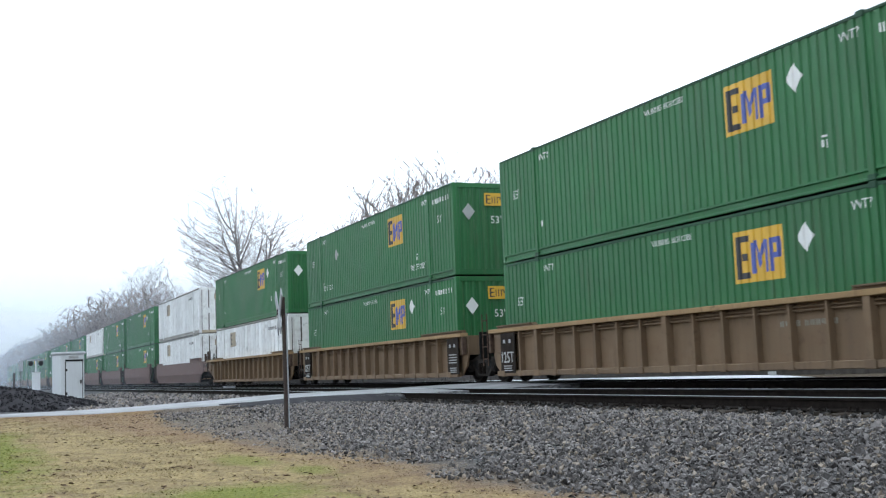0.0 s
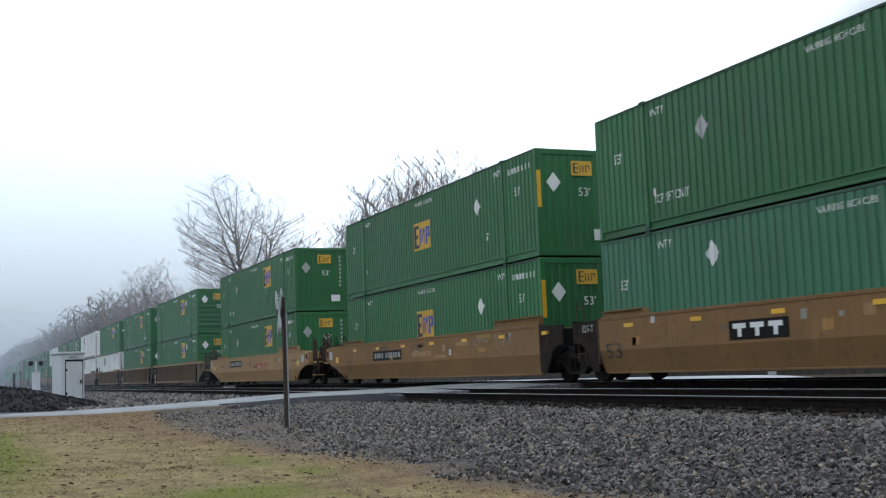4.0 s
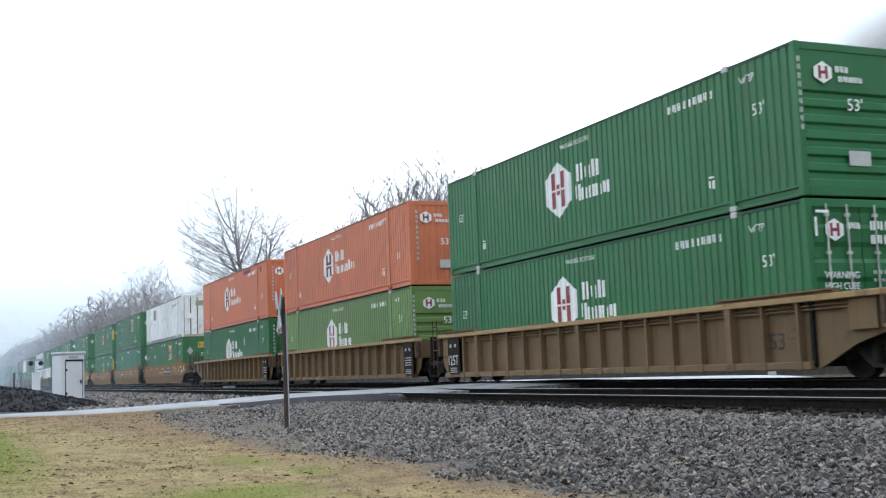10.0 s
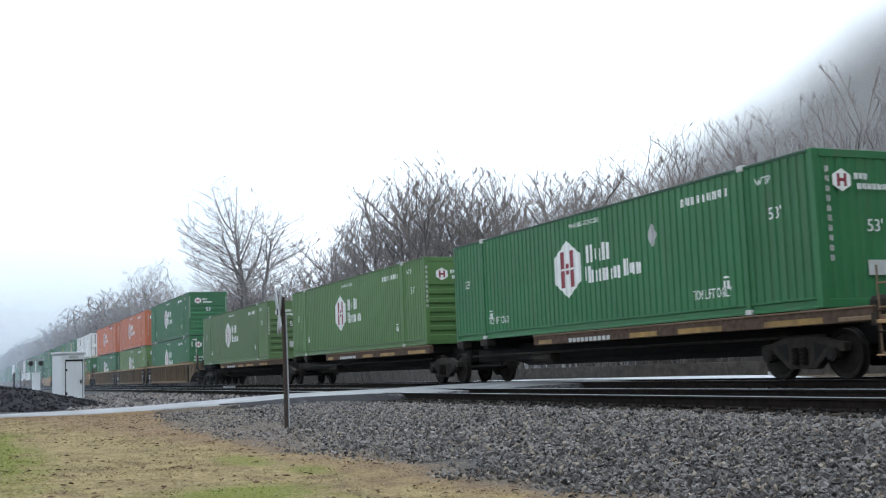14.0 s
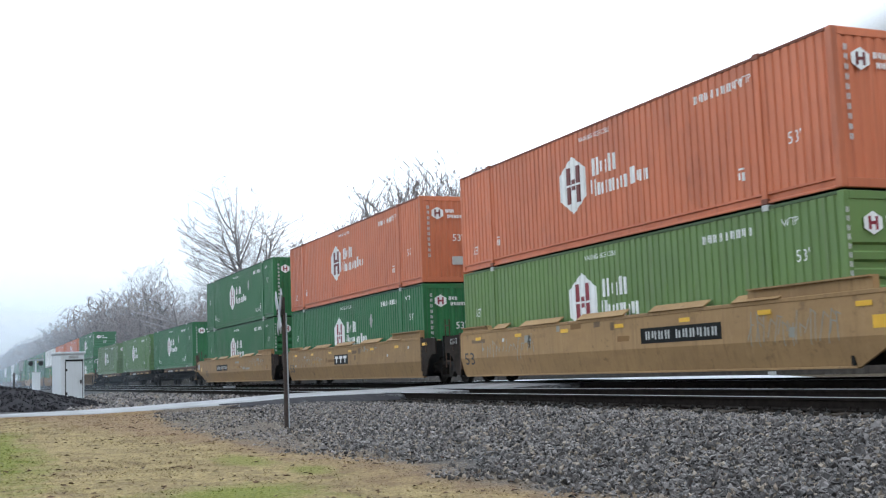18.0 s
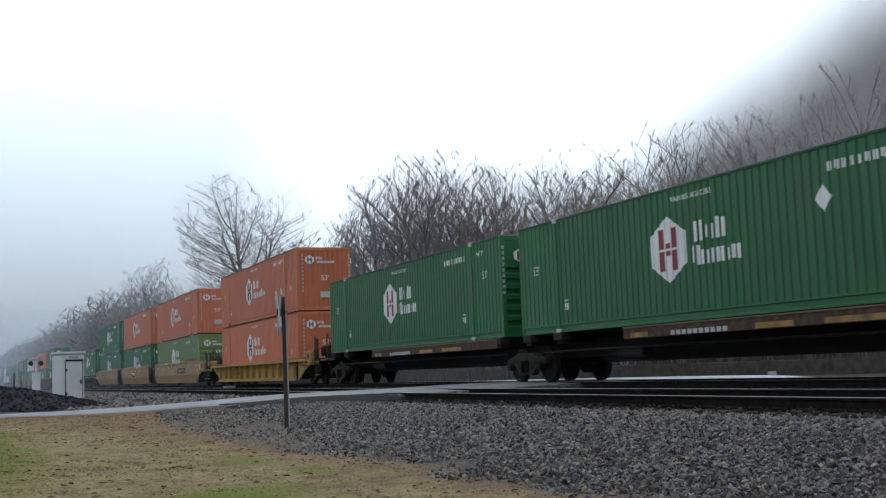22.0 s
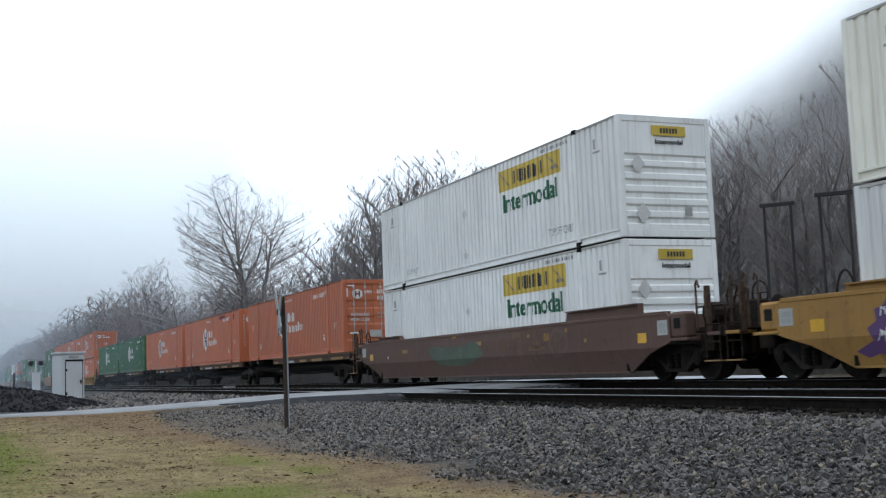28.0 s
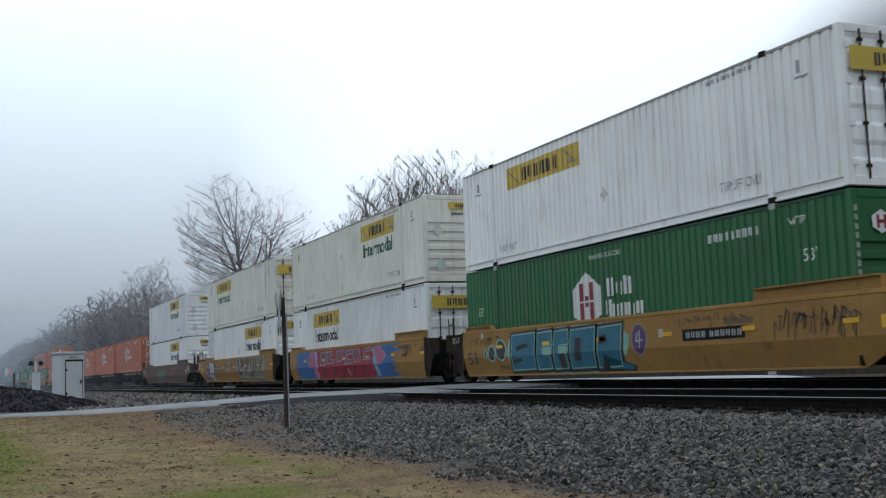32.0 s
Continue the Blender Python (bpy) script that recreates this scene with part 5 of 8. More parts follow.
def container(key, u, z):
    if key in MADE:
        c = copy_thing(MADE[key], pose(u, D, z))
    else:
        kind, mk, label = LOOKS[key]
        c = MADE[key] = new("shipping_container")
        tagged(c, label, "shipping container", "containers on the train")
        mat = M[mk.get("paint", PAINTS[kind])]
        container_shell(c, mat, kind, mk.get("end", "ribbed"))
        if kind in ("emp", "teal"):
            mark_emp(c, mk)
        elif kind == "jb":
            mark_jb(c, mk)
        elif kind == "slat":
            mark_slat(c, mk)
        else:
            mark_hub(c, mk, kind)
        RIBS["xs"] = None
        c.location = (u, D, z)
    TRAIN.append((c, u, D, z))
    return c


# ---------------------------------------------------------------- rail cars
CY = WID / 2
WHEELSETS = {-1: [], 1: []}
BOGIE = {}


def wheel_bm():
    bm = bmesh.new()
    prof = ((0.06, -0.05), (0.10, -0.07), (0.36, -0.02), (0.40, -0.065), (0.485, -0.065), (0.485, -0.035), (0.457, -0.03), (0.45, 0.065), (0.41, 0.065),
            (0.36, 0.03), (0.12, 0.08), (0.06, 0.08))
    n = 24
    for side in (-1, 1):
        rings = []
        for r, o in prof:
            rings.append([bm.verts.new((r * math.cos(2 * math.pi * i / n), side * (0.79 + o), r * math.sin(2 * math.pi * i / n))) for i in range(n)])
        for a, b in zip(rings, rings[1:]):
            for i in range(n):
                j = (i + 1) % n
                q = (a[i], a[j], b[j], b[i])
                bm.faces.new(q if side > 0 else q[::-1])
    rod(bm, (0, -1.08, 0), (0, 1.08, 0), 0.075, 10)
    return bm


def bogie(parent, x):
    """A two-axle freight bogie centred at x."""
    if not BOGIE:
        bm = boxes((-0.2, 0.2, -1.0, 1.0, 0.48, 0.72))
        BOGIE["bolster"] = part("bogie", soft(bm, 0.02), M["steel"]).data
        bm = bmesh.new()
        outer = [(-1.12, 0.50), (-1.12, 0.66), (-0.80, 0.70), (-0.42, 0.80), (0.42, 0.80), (0.80, 0.70), (1.12, 0.66), (1.12, 0.50), (0.74, 0.50), (0.36, 0.20), (-0.36, 0.20), (-0.74, 0.50)]
        prism(bm, outer, "y", -0.09, 0.09)
        BOGIE["side_frame"] = part("side_frame", soft(bm, 0.012), M["steel"]).data
        # black plates on the solid frame stand in for shaded openings
        for s, key in ((-1, "window_a"), (1, "window_b")):
            bm = bmesh.new()
            prism(bm, [(s * 0.36, 0.68), (s * 0.70, 0.63), (s * 0.36, 0.34)], "y", -0.10, -0.088)
            BOGIE[key] = part("frame_opening", bm, M["black"]).data
        bm = bmesh.new()
        for k in range(4):
            rod(bm, (0, -0.12, 0.30 + k * 0.075), (0, -0.12, 0.345 + k * 0.075), 0.075, 8)
        rod(bm, (0, -0.12, 0.28), (0, -0.12, 0.6), 0.05, 8)
        BOGIE["spring"] = part("spring", bm, M["rail"]).data
        bm = bmesh.new()
        rod(bm, (0, -0.17, 0.46), (0, 0.0, 0.46), 0.13, 10)
        rod(bm, (0, -0.19, 0.46), (0, -0.17, 0.46), 0.085, 8)
        BOGIE["cap"] = part("bearing_cap", bm, M["wheel"]).data
        BOGIE["wheelset"] = part("wheelset", wheel_bm(), M["wheel"]).data
        for ob in [o for o in scene.collection.objects if o.data in BOGIE.values() and o.parent is None]:
            bpy.data.objects.remove(ob)
    b = new("bogie", BOGIE["bolster"])
    b.parent, b.location = parent, (x, CY, 0)
    for s in (-1, 1):
        f = new("side_frame", BOGIE["side_frame"])
        f.parent, f.location = b, (0, s * 1.0, 0)
        if s < 0:
            for key, name, dx in (("window_a", "frame_opening", 0), ("window_b", "frame_opening", 0), ("spring", "spring", -0.12), ("spring", "spring", 0.12), ("cap", "bearing_cap", -0.87), ("cap", "bearing_cap", 0.87)):
                o = new(name, BOGIE[key])
                o.parent, o.location = b, (dx, s * 1.0, 0)
        w = new("wheelset", BOGIE["wheelset"])
        w.parent, w.location = b, (s * 0.87, 0, 0.457)
        WHEELSETS[s].append(w)
    return b


TOP, LOW, BEND = 1.50, 0.22, 0.74          # heights of a well's side
OUT = -0.22                                # its outer face


def skin(z):
    """Outer face of a smooth well side at the height z."""
    return OUT if z >= BEND else OUT + 0.13 * (BEND - z) / (BEND - LOW)


def on_skin(polys, material, parent, name, lift=0.004, label="", base=True):
    """Shapes painted on the bent side of a smooth well car, outlines in (x, z)."""
    if name in ("graffiti", "paint_patch") and 1 < len(polys) < 9:
        return [on_skin([p], material, parent, name, lift, label) for p in polys][-1]
    bm = bmesh.new()
    for p in polys:
        vs = [bm.verts.new((x, 0, z)) for x, z in p]
        bm.faces.new(vs)
    bmesh.ops.bisect_plane(bm, geom=bm.verts[:] + bm.edges[:] + bm.faces[:], plane_co=(0, 0, BEND), plane_no=(0, 0, 1), dist=0.0005)
    for v in bm.verts:
        v.co.y = skin(v.co.z) - lift
    bmesh.ops.recalc_face_normals(bm, faces=bm.faces[:])
    for f in bm.faces:
        if f.normal.y > 0:
            f.normal_flip()
    ob = part(name, bm, material, parent, label)
    if len(polys) > 8:
        ob["kind"] = "stuff"
    return ob


def skin_words(body, car, x, z, height, width, material):
    """Lettering painted on the bent side of a smooth well car."""
    me, aspect = text_mesh(body, material)
    bm = bmesh.new()
    bm.from_mesh(me)
    bm.transform(Matrix.Translation((x, 0, z)) @ SIDE @ Matrix.Diagonal((width / aspect, height, 1, 1)))
    bm.normal_update()
    bmesh.ops.delete(bm, geom=[f for f in bm.faces if f.normal.y > -0.5], context="FACES")
    bmesh.ops.bisect_plane(bm, geom=bm.verts[:] + bm.edges[:] + bm.faces[:], plane_co=(0, 0, BEND), plane_no=(0, 0, 1), dist=0.0003)
    for v in bm.verts:
        v.co.y = skin(v.co.z) - 0.006
    return part("lettering", bm, material, car)


def cut_outline(x0, x1, cut0, cut1, top):
    """Side outline in (x, z), lower corners cut away above the bogies."""
    p = []
    p += [(x0 + 0.5, LOW), (x0 + 0.12, 0.5), (x0, 0.8)] if cut0 == "small" else [(x0 + 1.75, LOW), (x0 + 0.85, 0.62), (x0, 0.84)] if cut0 else [(x0 + 0.12, LOW), (x0, LOW + 0.25)]
    p += [(x0, top - 0.12), (x0 + 0.15, top), (x1 - 0.15, top), (x1, top - 0.12)]
    p += [(x1, 0.8), (x1 - 0.12, 0.5), (x1 - 0.5, LOW)] if cut1 == "small" else [(x1, 0.84), (x1 - 0.85, 0.62), (x1 - 1.75, LOW)] if cut1 else [(x1, LOW + 0.25), (x1 - 0.12, LOW)]
    return p


def side_sheet(outline, y_at, thick):
    bm = bmesh.new()
    vs = [bm.verts.new((x, 0, z)) for x, z in outline]
    bm.faces.new(vs)
    bmesh.ops.bisect_plane(bm, geom=bm.verts[:] + bm.edges[:] + bm.faces[:], plane_co=(0, 0, BEND), plane_no=(0, 0, 1), dist=0.0005)
    ret = bmesh.ops.extrude_face_region(bm, geom=bm.faces[:])
    new_v = {v for v in ret["geom"] if isinstance(v, bmesh.types.BMVert)}
    for v in bm.verts:
        v.co.y = y_at(v.co.z) + (thick if v in new_v else 0)
    bmesh.ops.recalc_face_normals(bm, faces=bm.faces[:])
    return bm


def end_gear(car, s, xe, mat):
    """Platform, ladder, stakes, hand wheel, hoses and coupler past the end of a well; s is the way out."""
    def bx(a, b, *r):
        return (min(xe + s * a, xe + s * b), max(xe + s * a, xe + s * b), *r)

    def at(a, y, z):
        return (xe + s * a, y, z)
    part("end_platform", soft(boxes(bx(-0.1, 1.75, 0.1, WID - 0.1, 1.02, 1.12), bx(1.6, 1.75, -0.15, WID + 0.15, 0.9, 1.12)), 0.01), M["grimdark"], car)
    part("end_sill", soft(boxes(bx(-0.3, 1.9, CY - 0.28, CY + 0.28, 0.68, 1.0)), 0.015), M["black"], car)
    bm = boxes(bx(1.9, 2.3, CY - 0.1, CY + 0.1, 0.72, 0.92), bx(2.2, 2.42, CY - 0.19, CY + 0.19, 0.66, 0.98))
    part("coupler", soft(bm, 0.03), M["steel"], car)
    # corner bracket in the car's own paint; a black plate stands in for its shaded opening
    bracket = part("corner_bracket", soft(boxes(bx(-0.02, 0.52, OUT + 0.02, OUT + 0.34, 0.92, 1.47)), 0.05), mat, car)
    part("bracket_opening", boxes(bx(0.14, 0.36, OUT + 0.012, OUT + 0.021, 1.12, 1.34)), M["black"], bracket)
    part("bracket_foot", soft(boxes(bx(-0.05, 0.66, OUT - 0.03, OUT + 0.3, 0.86, 0.92)), 0.01), mat, bracket)
    x1, x2 = xe + s * 1.15, xe + s * 1.6
    ladder = part("ladder", rods([((x, -0.14, 0.35), (x, -0.14, 1.3)) for x in (x1, x2)] + [((x1, -0.14, z), (x2, -0.14, z)) for z in (0.42, 0.8, 1.15)], 0.016), M["grimdark"], car)
    part("step_tread", soft(boxes(bx(1.12, 1.63, -0.20, -0.08, 0.40, 0.43)), 0.006), M["ochre"], ladder, "worn pale step tread")
    for a, y, h in ((0.72, -0.02, 2.02), (1.02, -0.02, 1.78), (1.45, 0.30, 2.1)):
        part("stake", tube_path([at(a, y, 1.05), at(a, y, h), at(a + 0.05, y, h + 0.06), at(a + 0.12, y, h - 0.08)], 0.024), M["grimy"], car)
    part("handrail", tube_path([at(0.55, 0.1, 1.1), at(0.55, 0.1, 1.5), at(0.6, 0.1, 1.54), at(1.45, 0.1, 1.54), at(1.5, 0.1, 1.5), at(1.5, 0.1, 1.1)], 0.018), M["grimdark"], car)
    bm = bmesh.new()
    rod(bm, at(0.25, 0.75, 1.36), at(0.95, 0.75, 1.36), 0.19, 12)
    box(bm, *bx(0.3, 0.9, 0.55, 1.6, 1.12, 1.25))
    part("brake_cylinder", bm, M["grimdark"], car)
    part("valve_box", soft(boxes(bx(0.55, 1.0, 0.15, 0.45, 0.62, 0.98)), 0.02), M["grimdark"], car)
    part("brake_lever", soft(boxes(bx(1.1, 1.18, 0.5, 0.56, 0.5, 1.35)), 0.01), M["steel"], car)
    part("draft_plate", soft(boxes(bx(1.5, 1.62, 0.45, WID - 0.45, 0.55, 1.02)), 0.015), M["grimdark"], car)
    part("air_reservoir", rods([(at(0.62, 0.35, 1.42), at(0.62, WID - 0.35, 1.42))], 0.23, 12), M["grimdark"], car)
    part("control_valve", soft(boxes(bx(0.95, 1.4, 0.9, 1.5, 1.12, 1.66), bx(1.02, 1.3, 0.7, 0.9, 1.2, 1.5)), 0.04), M["steel"], car)
    part("post_channel", soft(boxes(bx(1.12, 1.2, -0.12, 0.0, 0.95, 1.95)), 0.01), M["grimy"], car, "rusty upright channel")
    part("crossover_step", soft(boxes(bx(1.2, 1.62, -0.16, 0.3, 0.93, 1.0)), 0.01), mat, car, "worn yellowish step plate")
    for y in (CY - 0.42, CY + 0.42):
        pts = [at(1.75 + 0.72 * k / 6, y + 0.05 * k / 6, 0.80 - 0.36 * math.sin(math.pi * k / 6)) for k in range(7)]
        part("air_hose", tube_path(pts, 0.024), M["black"], car)
    # looped hose that stands up over the end of the well
    pts = [at(0.12 + 0.26 * math.cos(0.1 + 2.9 * k / 9), 1.6, 1.45 + 0.62 * math.sin(0.1 + 2.9 * k / 9)) for k in range(10)]
    part("looped_hose", tube_path(pts, 0.024), M["grimdark"], car)
    bm = bmesh.new()
    n, r, c = 14, 0.24, Vector(at(1.3, 0.5, 1.72))
    ring = []
    for i in range(n):
        t = 2 * math.pi * i / n
        ring.append([bm.verts.new(c + Vector(((r + dr) * math.cos(t), dy, (r + dr) * math.sin(t)))) for dr, dy in ((-0.014, -0.014), (0.014, -0.014), (0.014, 0.014), (-0.014, 0.014))])
    for i in range(n):
        p, q = ring[i], ring[(i + 1) % n]
        for k in range(4):
            bm.faces.new((p[k], p[(k + 1) % 4], q[(k + 1) % 4], q[k]))
    rod(bm, c - Vector((r, 0, 0)), c + Vector((r, 0, 0)), 0.012, 5)
    rod(bm, c, c - Vector((0, 0, 0.62)), 0.02, 6)
    bmesh.ops.recalc_face_normals(bm, faces=bm.faces[:])
    part("brake_wheel", bm, M["grimdark"], car)


def well_car(style, matname, left, right, u, label, marks=None, span=19.45, top=TOP, ribs=17):
    """One well: left and right say whether that end is coupled ('end') or shares a bogie ('joint')."""
    mat, mk0 = M[matname], marks or {}
    car = new("well_car")
    tagged(car, label, "rail car", "well cars of the train")
    x0 = -1.95 if left == "end" else 0.02 if style == "smooth" else -0.7
    x1 = 18.1 if right == "end" else span - 3.06 if style == "smooth" else span - 2.45
    cut0, cut1 = left == "end", right == "end"
    if style != "smooth":
        cut0, cut1 = cut0 or "small", cut1 or "small"
    for near in (True, False):
        def mirror(bm):
            if not near:
                for v in bm.verts:
                    v.co.y = WID - v.co.y
                bmesh.ops.reverse_faces(bm, faces=bm.faces[:])
            return bm
        if style == "smooth":
            side = part("well_side", mirror(side_sheet(cut_outline(x0, x1, cut0, cut1, top), skin, 0.05)), mat, car)
            part("top_chord", mirror(soft(boxes((x0 + 0.15, x1 - 0.15, OUT - 0.012, OUT + 0.16, top - 0.07, top + 0.012)), 0.01)), mat, car)
            if near:
                part("bottom_lip", soft(boxes((x0 + (1.8 if cut0 else 0.2), x1 - (1.8 if cut1 else 0.2), skin(LOW) - 0.02, skin(LOW) + 0.10, LOW - 0.02, LOW + 0.02)), 0.005), mat, car)
        else:
            side = part("well_side", mirror(side_sheet(cut_outline(x0, x1, cut0, cut1, top), lambda z: OUT + 0.15, 0.05)), mat, car)
            part("top_chord", mirror(soft(boxes((x0 + 0.05, x1 - 0.05, OUT - 0.04, OUT + 0.2, top - 0.10, top + 0.012)), 0.012)), M["chord"] if matname != "yellowcar" else mat, car, "pale tan top chord, its lit look put into the paint")
            part("side_pipe", mirror(rods([((x0 + 0.4, OUT + 0.09, top - 0.24), (x1 - 0.4, OUT + 0.09, top - 0.24)), ((x0 + 0.4, OUT + 0.1, top - 0.17), (x1 - 0.4, OUT + 0.1, top - 0.17))], 0.02)), mat, car)
            part("bottom_chord", mirror(soft(boxes((x0 + (1.85 if cut0 is True else 0.5), x1 - (1.85 if cut1 is True else 0.5), OUT - 0.01, OUT + 0.14, LOW - 0.02, LOW + 0.12)), 0.012)), mat, car)
            n = ribs
            for i in range(n):
                xr = 0.2 + (L - 0.4) * i / (n - 1)
                wide = 0.085 if i in (2, n // 2, n - 3) else 0.038
                part("side_rib", mirror(soft(boxes((xr - wide, xr + wide, OUT - (0.03 if wide > 0.05 else 0.0), OUT + 0.16, LOW + 0.12, top - 0.10)), 0.006)), mat, car)
                part("rib_foot", mirror(soft(boxes((xr - wide - 0.05, xr + wide + 0.05, OUT - 0.035, OUT + 0.05, LOW - 0.03, LOW + 0.13)), 0.008)), mat, car)
            for xr in (x0 + 0.06, x1 - 0.06):
                part("side_rib", mirror(soft(boxes((xr - 0.05, xr + 0.05, OUT - 0.01, OUT + 0.12, 0.86, top - 0.1)), 0.006)), M["grimy"], car)
        # raised guides where the containers stand
        for a, b in ((max(x0 + 0.2, -0.2), 2.1), (13.6, min(x1 - 0.1, 16.9))):
            bm = bmesh.new()
            rise = (0.15 if a < 5 else 0.25) if style == "smooth" else 0.10
            prism(bm, [(a, top), (b, top), (b - 0.18, top + rise), (a + 0.1, top + rise)] if a < 5 else [(a, top), (b, top), (b, top + rise), (a + 0.08, top + rise)], "y", OUT + 0.02, OUT + 0.16)
            box(bm, a + 0.1, b - (0.18 if a < 5 else 0.0), OUT - 0.05, OUT + 0.02, top + rise - 0.03, top + rise)
            part("container_guide", mirror(bm), mat, car)
        for a, b in mk0.get("guides", ()):
            bm = bmesh.new()
            prism(bm, [(OUT + 0.16, top + 0.16), (OUT + 0.16, top + 0.13), (OUT - 0.02, top), (OUT - 0.05, top + 0.02)], "x", a, b)
            part("container_guide", mirror(bm), mat, car, "sloping guide plate")
    part("well_floor", boxes((0.1, L - 0.1, 0.0, WID, 0.24, 0.30), *[(x - 0.25, x + 0.25, 0.02, WID - 0.02, 0.24, 0.395) for x in (0.5, 2.0, 8.0, 14.1, 15.6)]), M["black"], car)
    for xe, s, kind in ((x0, -1, left), (x1, 1, right)):
        part("bulkhead", boxes((min(xe + s * -0.25, xe - s * 0.9), max(xe + s * -0.25, xe - s * 0.9), OUT + 0.06, WID - OUT - 0.06, 0.86, top - 0.06)), mat, car)
        xb = L + 0.09 if s > 0 else -0.09
        part("well_end", boxes((xb - 0.04, xb + 0.04, OUT + 0.08, WID - OUT - 0.08, 0.25, top - 0.1)), M["black"], car)
        if kind == "end":
            end_gear(car, s, xe, mat)
            bogie(car, 17.65 if s > 0 else -1.5)
    # black panels round the shared bogies
    if style == "smooth":
        for kind, sgn, xe in ((left, -1, x0), (right, 1, x1)):
            if kind == "joint":
                bm = bmesh.new()
                prism(bm, [(xe + sgn * a, z) for a, z in ((0, 0.25), (0.30, 0.27), (0.62, 0.80), (0.85, 0.94), (1.17, 0.96), (1.17, top - 0.05), (0, top - 0.02))], "y", OUT + 0.006, OUT + 0.05)
                part("end_panel", bm, M["grimdark"], car, "black grimy steel end panel")
                lo, hi = sorted((xe, xe - sgn * 0.06))
                part("panel_post", soft(boxes((lo, hi, OUT - 0.012, OUT + 0.08, LOW + 0.2, top + 0.02)), 0.008), M["grimy"], car)
                part("grab_iron", tube_path([(xe + sgn * 0.45, y, z) for y, z in ((OUT + 0.02, 1.0), (OUT - 0.03, 1.01), (OUT - 0.03, 1.35), (OUT + 0.02, 1.36))], 0.014), M["grimy"], car)
    if right == "joint":
        bogie(car, span - 2.0)
        part("joint_casting", soft(boxes((span - 2.4, span - 0.8, CY - 0.45, CY + 0.45, 0.72, 1.05)), 0.03), M["black"], car)
        part("joint_panel", boxes((span - 1.52, span - 1.46, OUT + 0.1, WID - OUT - 0.1, 0.7, top)), M["black"], car)
        xa = span - 1.3
        part("ladder", rods([((x, -0.1, 0.5), (x, -0.1, 2.0)) for x in (xa, xa + 0.32)] + [((xa, -0.1, z), (xa + 0.32, -0.1, z)) for z in (0.7, 1.05, 1.4, 1.8)], 0.018), M["grimy"], car)
    # plates, numbers and reflectors on the near side
    mk = marks or {}
    y_flat = OUT if style == "smooth" else OUT + 0.15

    def put(polys, m, name, lab=""):
        if style == "smooth":
            return on_skin(polys, M[m], car, name, 0.004, lab)
        return flat(polys, M[m], car, name, depth=0.004, thick=0.003, base=y_flat, label=lab)
    if mk.get("plate") is not None:
        xp, zp, pw = mk["plate"], mk.get("platez", 0.84), mk.get("platew", 2.9)
        ph = 0.117 * pw
        if not mk.get("bare"):
            put([rect(xp, xp + pw, zp, zp + ph)], mk.get("panel", "black"), "number_panel", "dark painted number panel")
        bars = [q for k in range(10) for q in glyph(xp + pw * (0.069 + 0.086 * k + (0.05 if k > 3 else 0)), pw * 0.056, zp + 0.24 * ph, zp + 0.78 * ph, k, 0.015 * pw)]
        if style == "smooth":
            on_skin(bars, M["letterdim"], car, "number_marking", 0.008)
        else:
            flat(bars, M[mk.get("bare", "letterdim")], car, "number_marking", depth=0.008, thick=0.003, base=y_flat)
    if mk.get("sign"):
        xp = mk["sign"]
        put([rect(xp, xp + 1.75, 0.80, 1.18)], "black", "sign_panel", "black painted emblem panel")
        on_skin([rect(xp + 0.12 + k * 0.53, xp + 0.52 + k * 0.53, 1.02, 1.12) for k in range(3)] + [rect(xp + 0.26 + k * 0.53, xp + 0.38 + k * 0.53, 0.86, 1.02) for k in range(3)], M["letter"], car, "emblem_mark", 0.008)
    if mk.get("low_num"):
        nx = mk["low_num"]
        if style == "smooth":
            skin_words("53", car, nx, 0.55, 0.35, 0.68, M["dark"])
        else:
            words("53", car, "side", nx, 0.58, 0.3, 0.42, -y_flat + 0.006, M["dark"])
    if style != "smooth":
        for kind, xp in ((left, 0.1), (right, 15.83)):
            if kind == "joint":
                flat([rect(xp, xp + 0.84, 0.28, 1.38)], M["grimdark"], car, "data_panel", depth=0.17, thick=0.02, base=y_flat, label="grimy black painted data panel")
                rows = [rect(xp + 0.16, xp + 0.28, 1.1, 1.2), rect(xp + 0.5, xp + 0.62, 1.1, 1.2)] + [rect(xp + 0.16, xp + 0.66, z, z + 0.025) for z in (0.46, 0.4, 0.34)]
                if xp > 5:
                    rows += [rect(xp + 0.12, xp + 0.7, z, z + 0.03) for z in (0.62, 0.7, 0.78, 0.86)]
                flat(rows, M["placard"], car, "data_marking", depth=0.174, thick=0.003, base=y_flat)
                if xp < 5:
                    words("125T", car, "side", xp + 0.06, 0.56, 0.3, 0.72, -y_flat + 0.176, M["letterdim"])
    elif mk.get("ton"):
        words("125-T", car, "side", mk["ton"], 1.2, 0.17, 0.5, -y_flat + 0.012, M["letterdim"])
    if style == "smooth" and mk.get("dots", True):
        first, apart, zr = (2.39, 2.72, 0.97) if matname == "gold" else (1.2, 2.55, 1.24)
        for xr in np.arange(first, 17.0, apart):
            on_skin([rect(xr, xr + 0.38, zr, zr + 0.09)], M["reflect"], car, "reflector", 0.018, "yellow reflector")
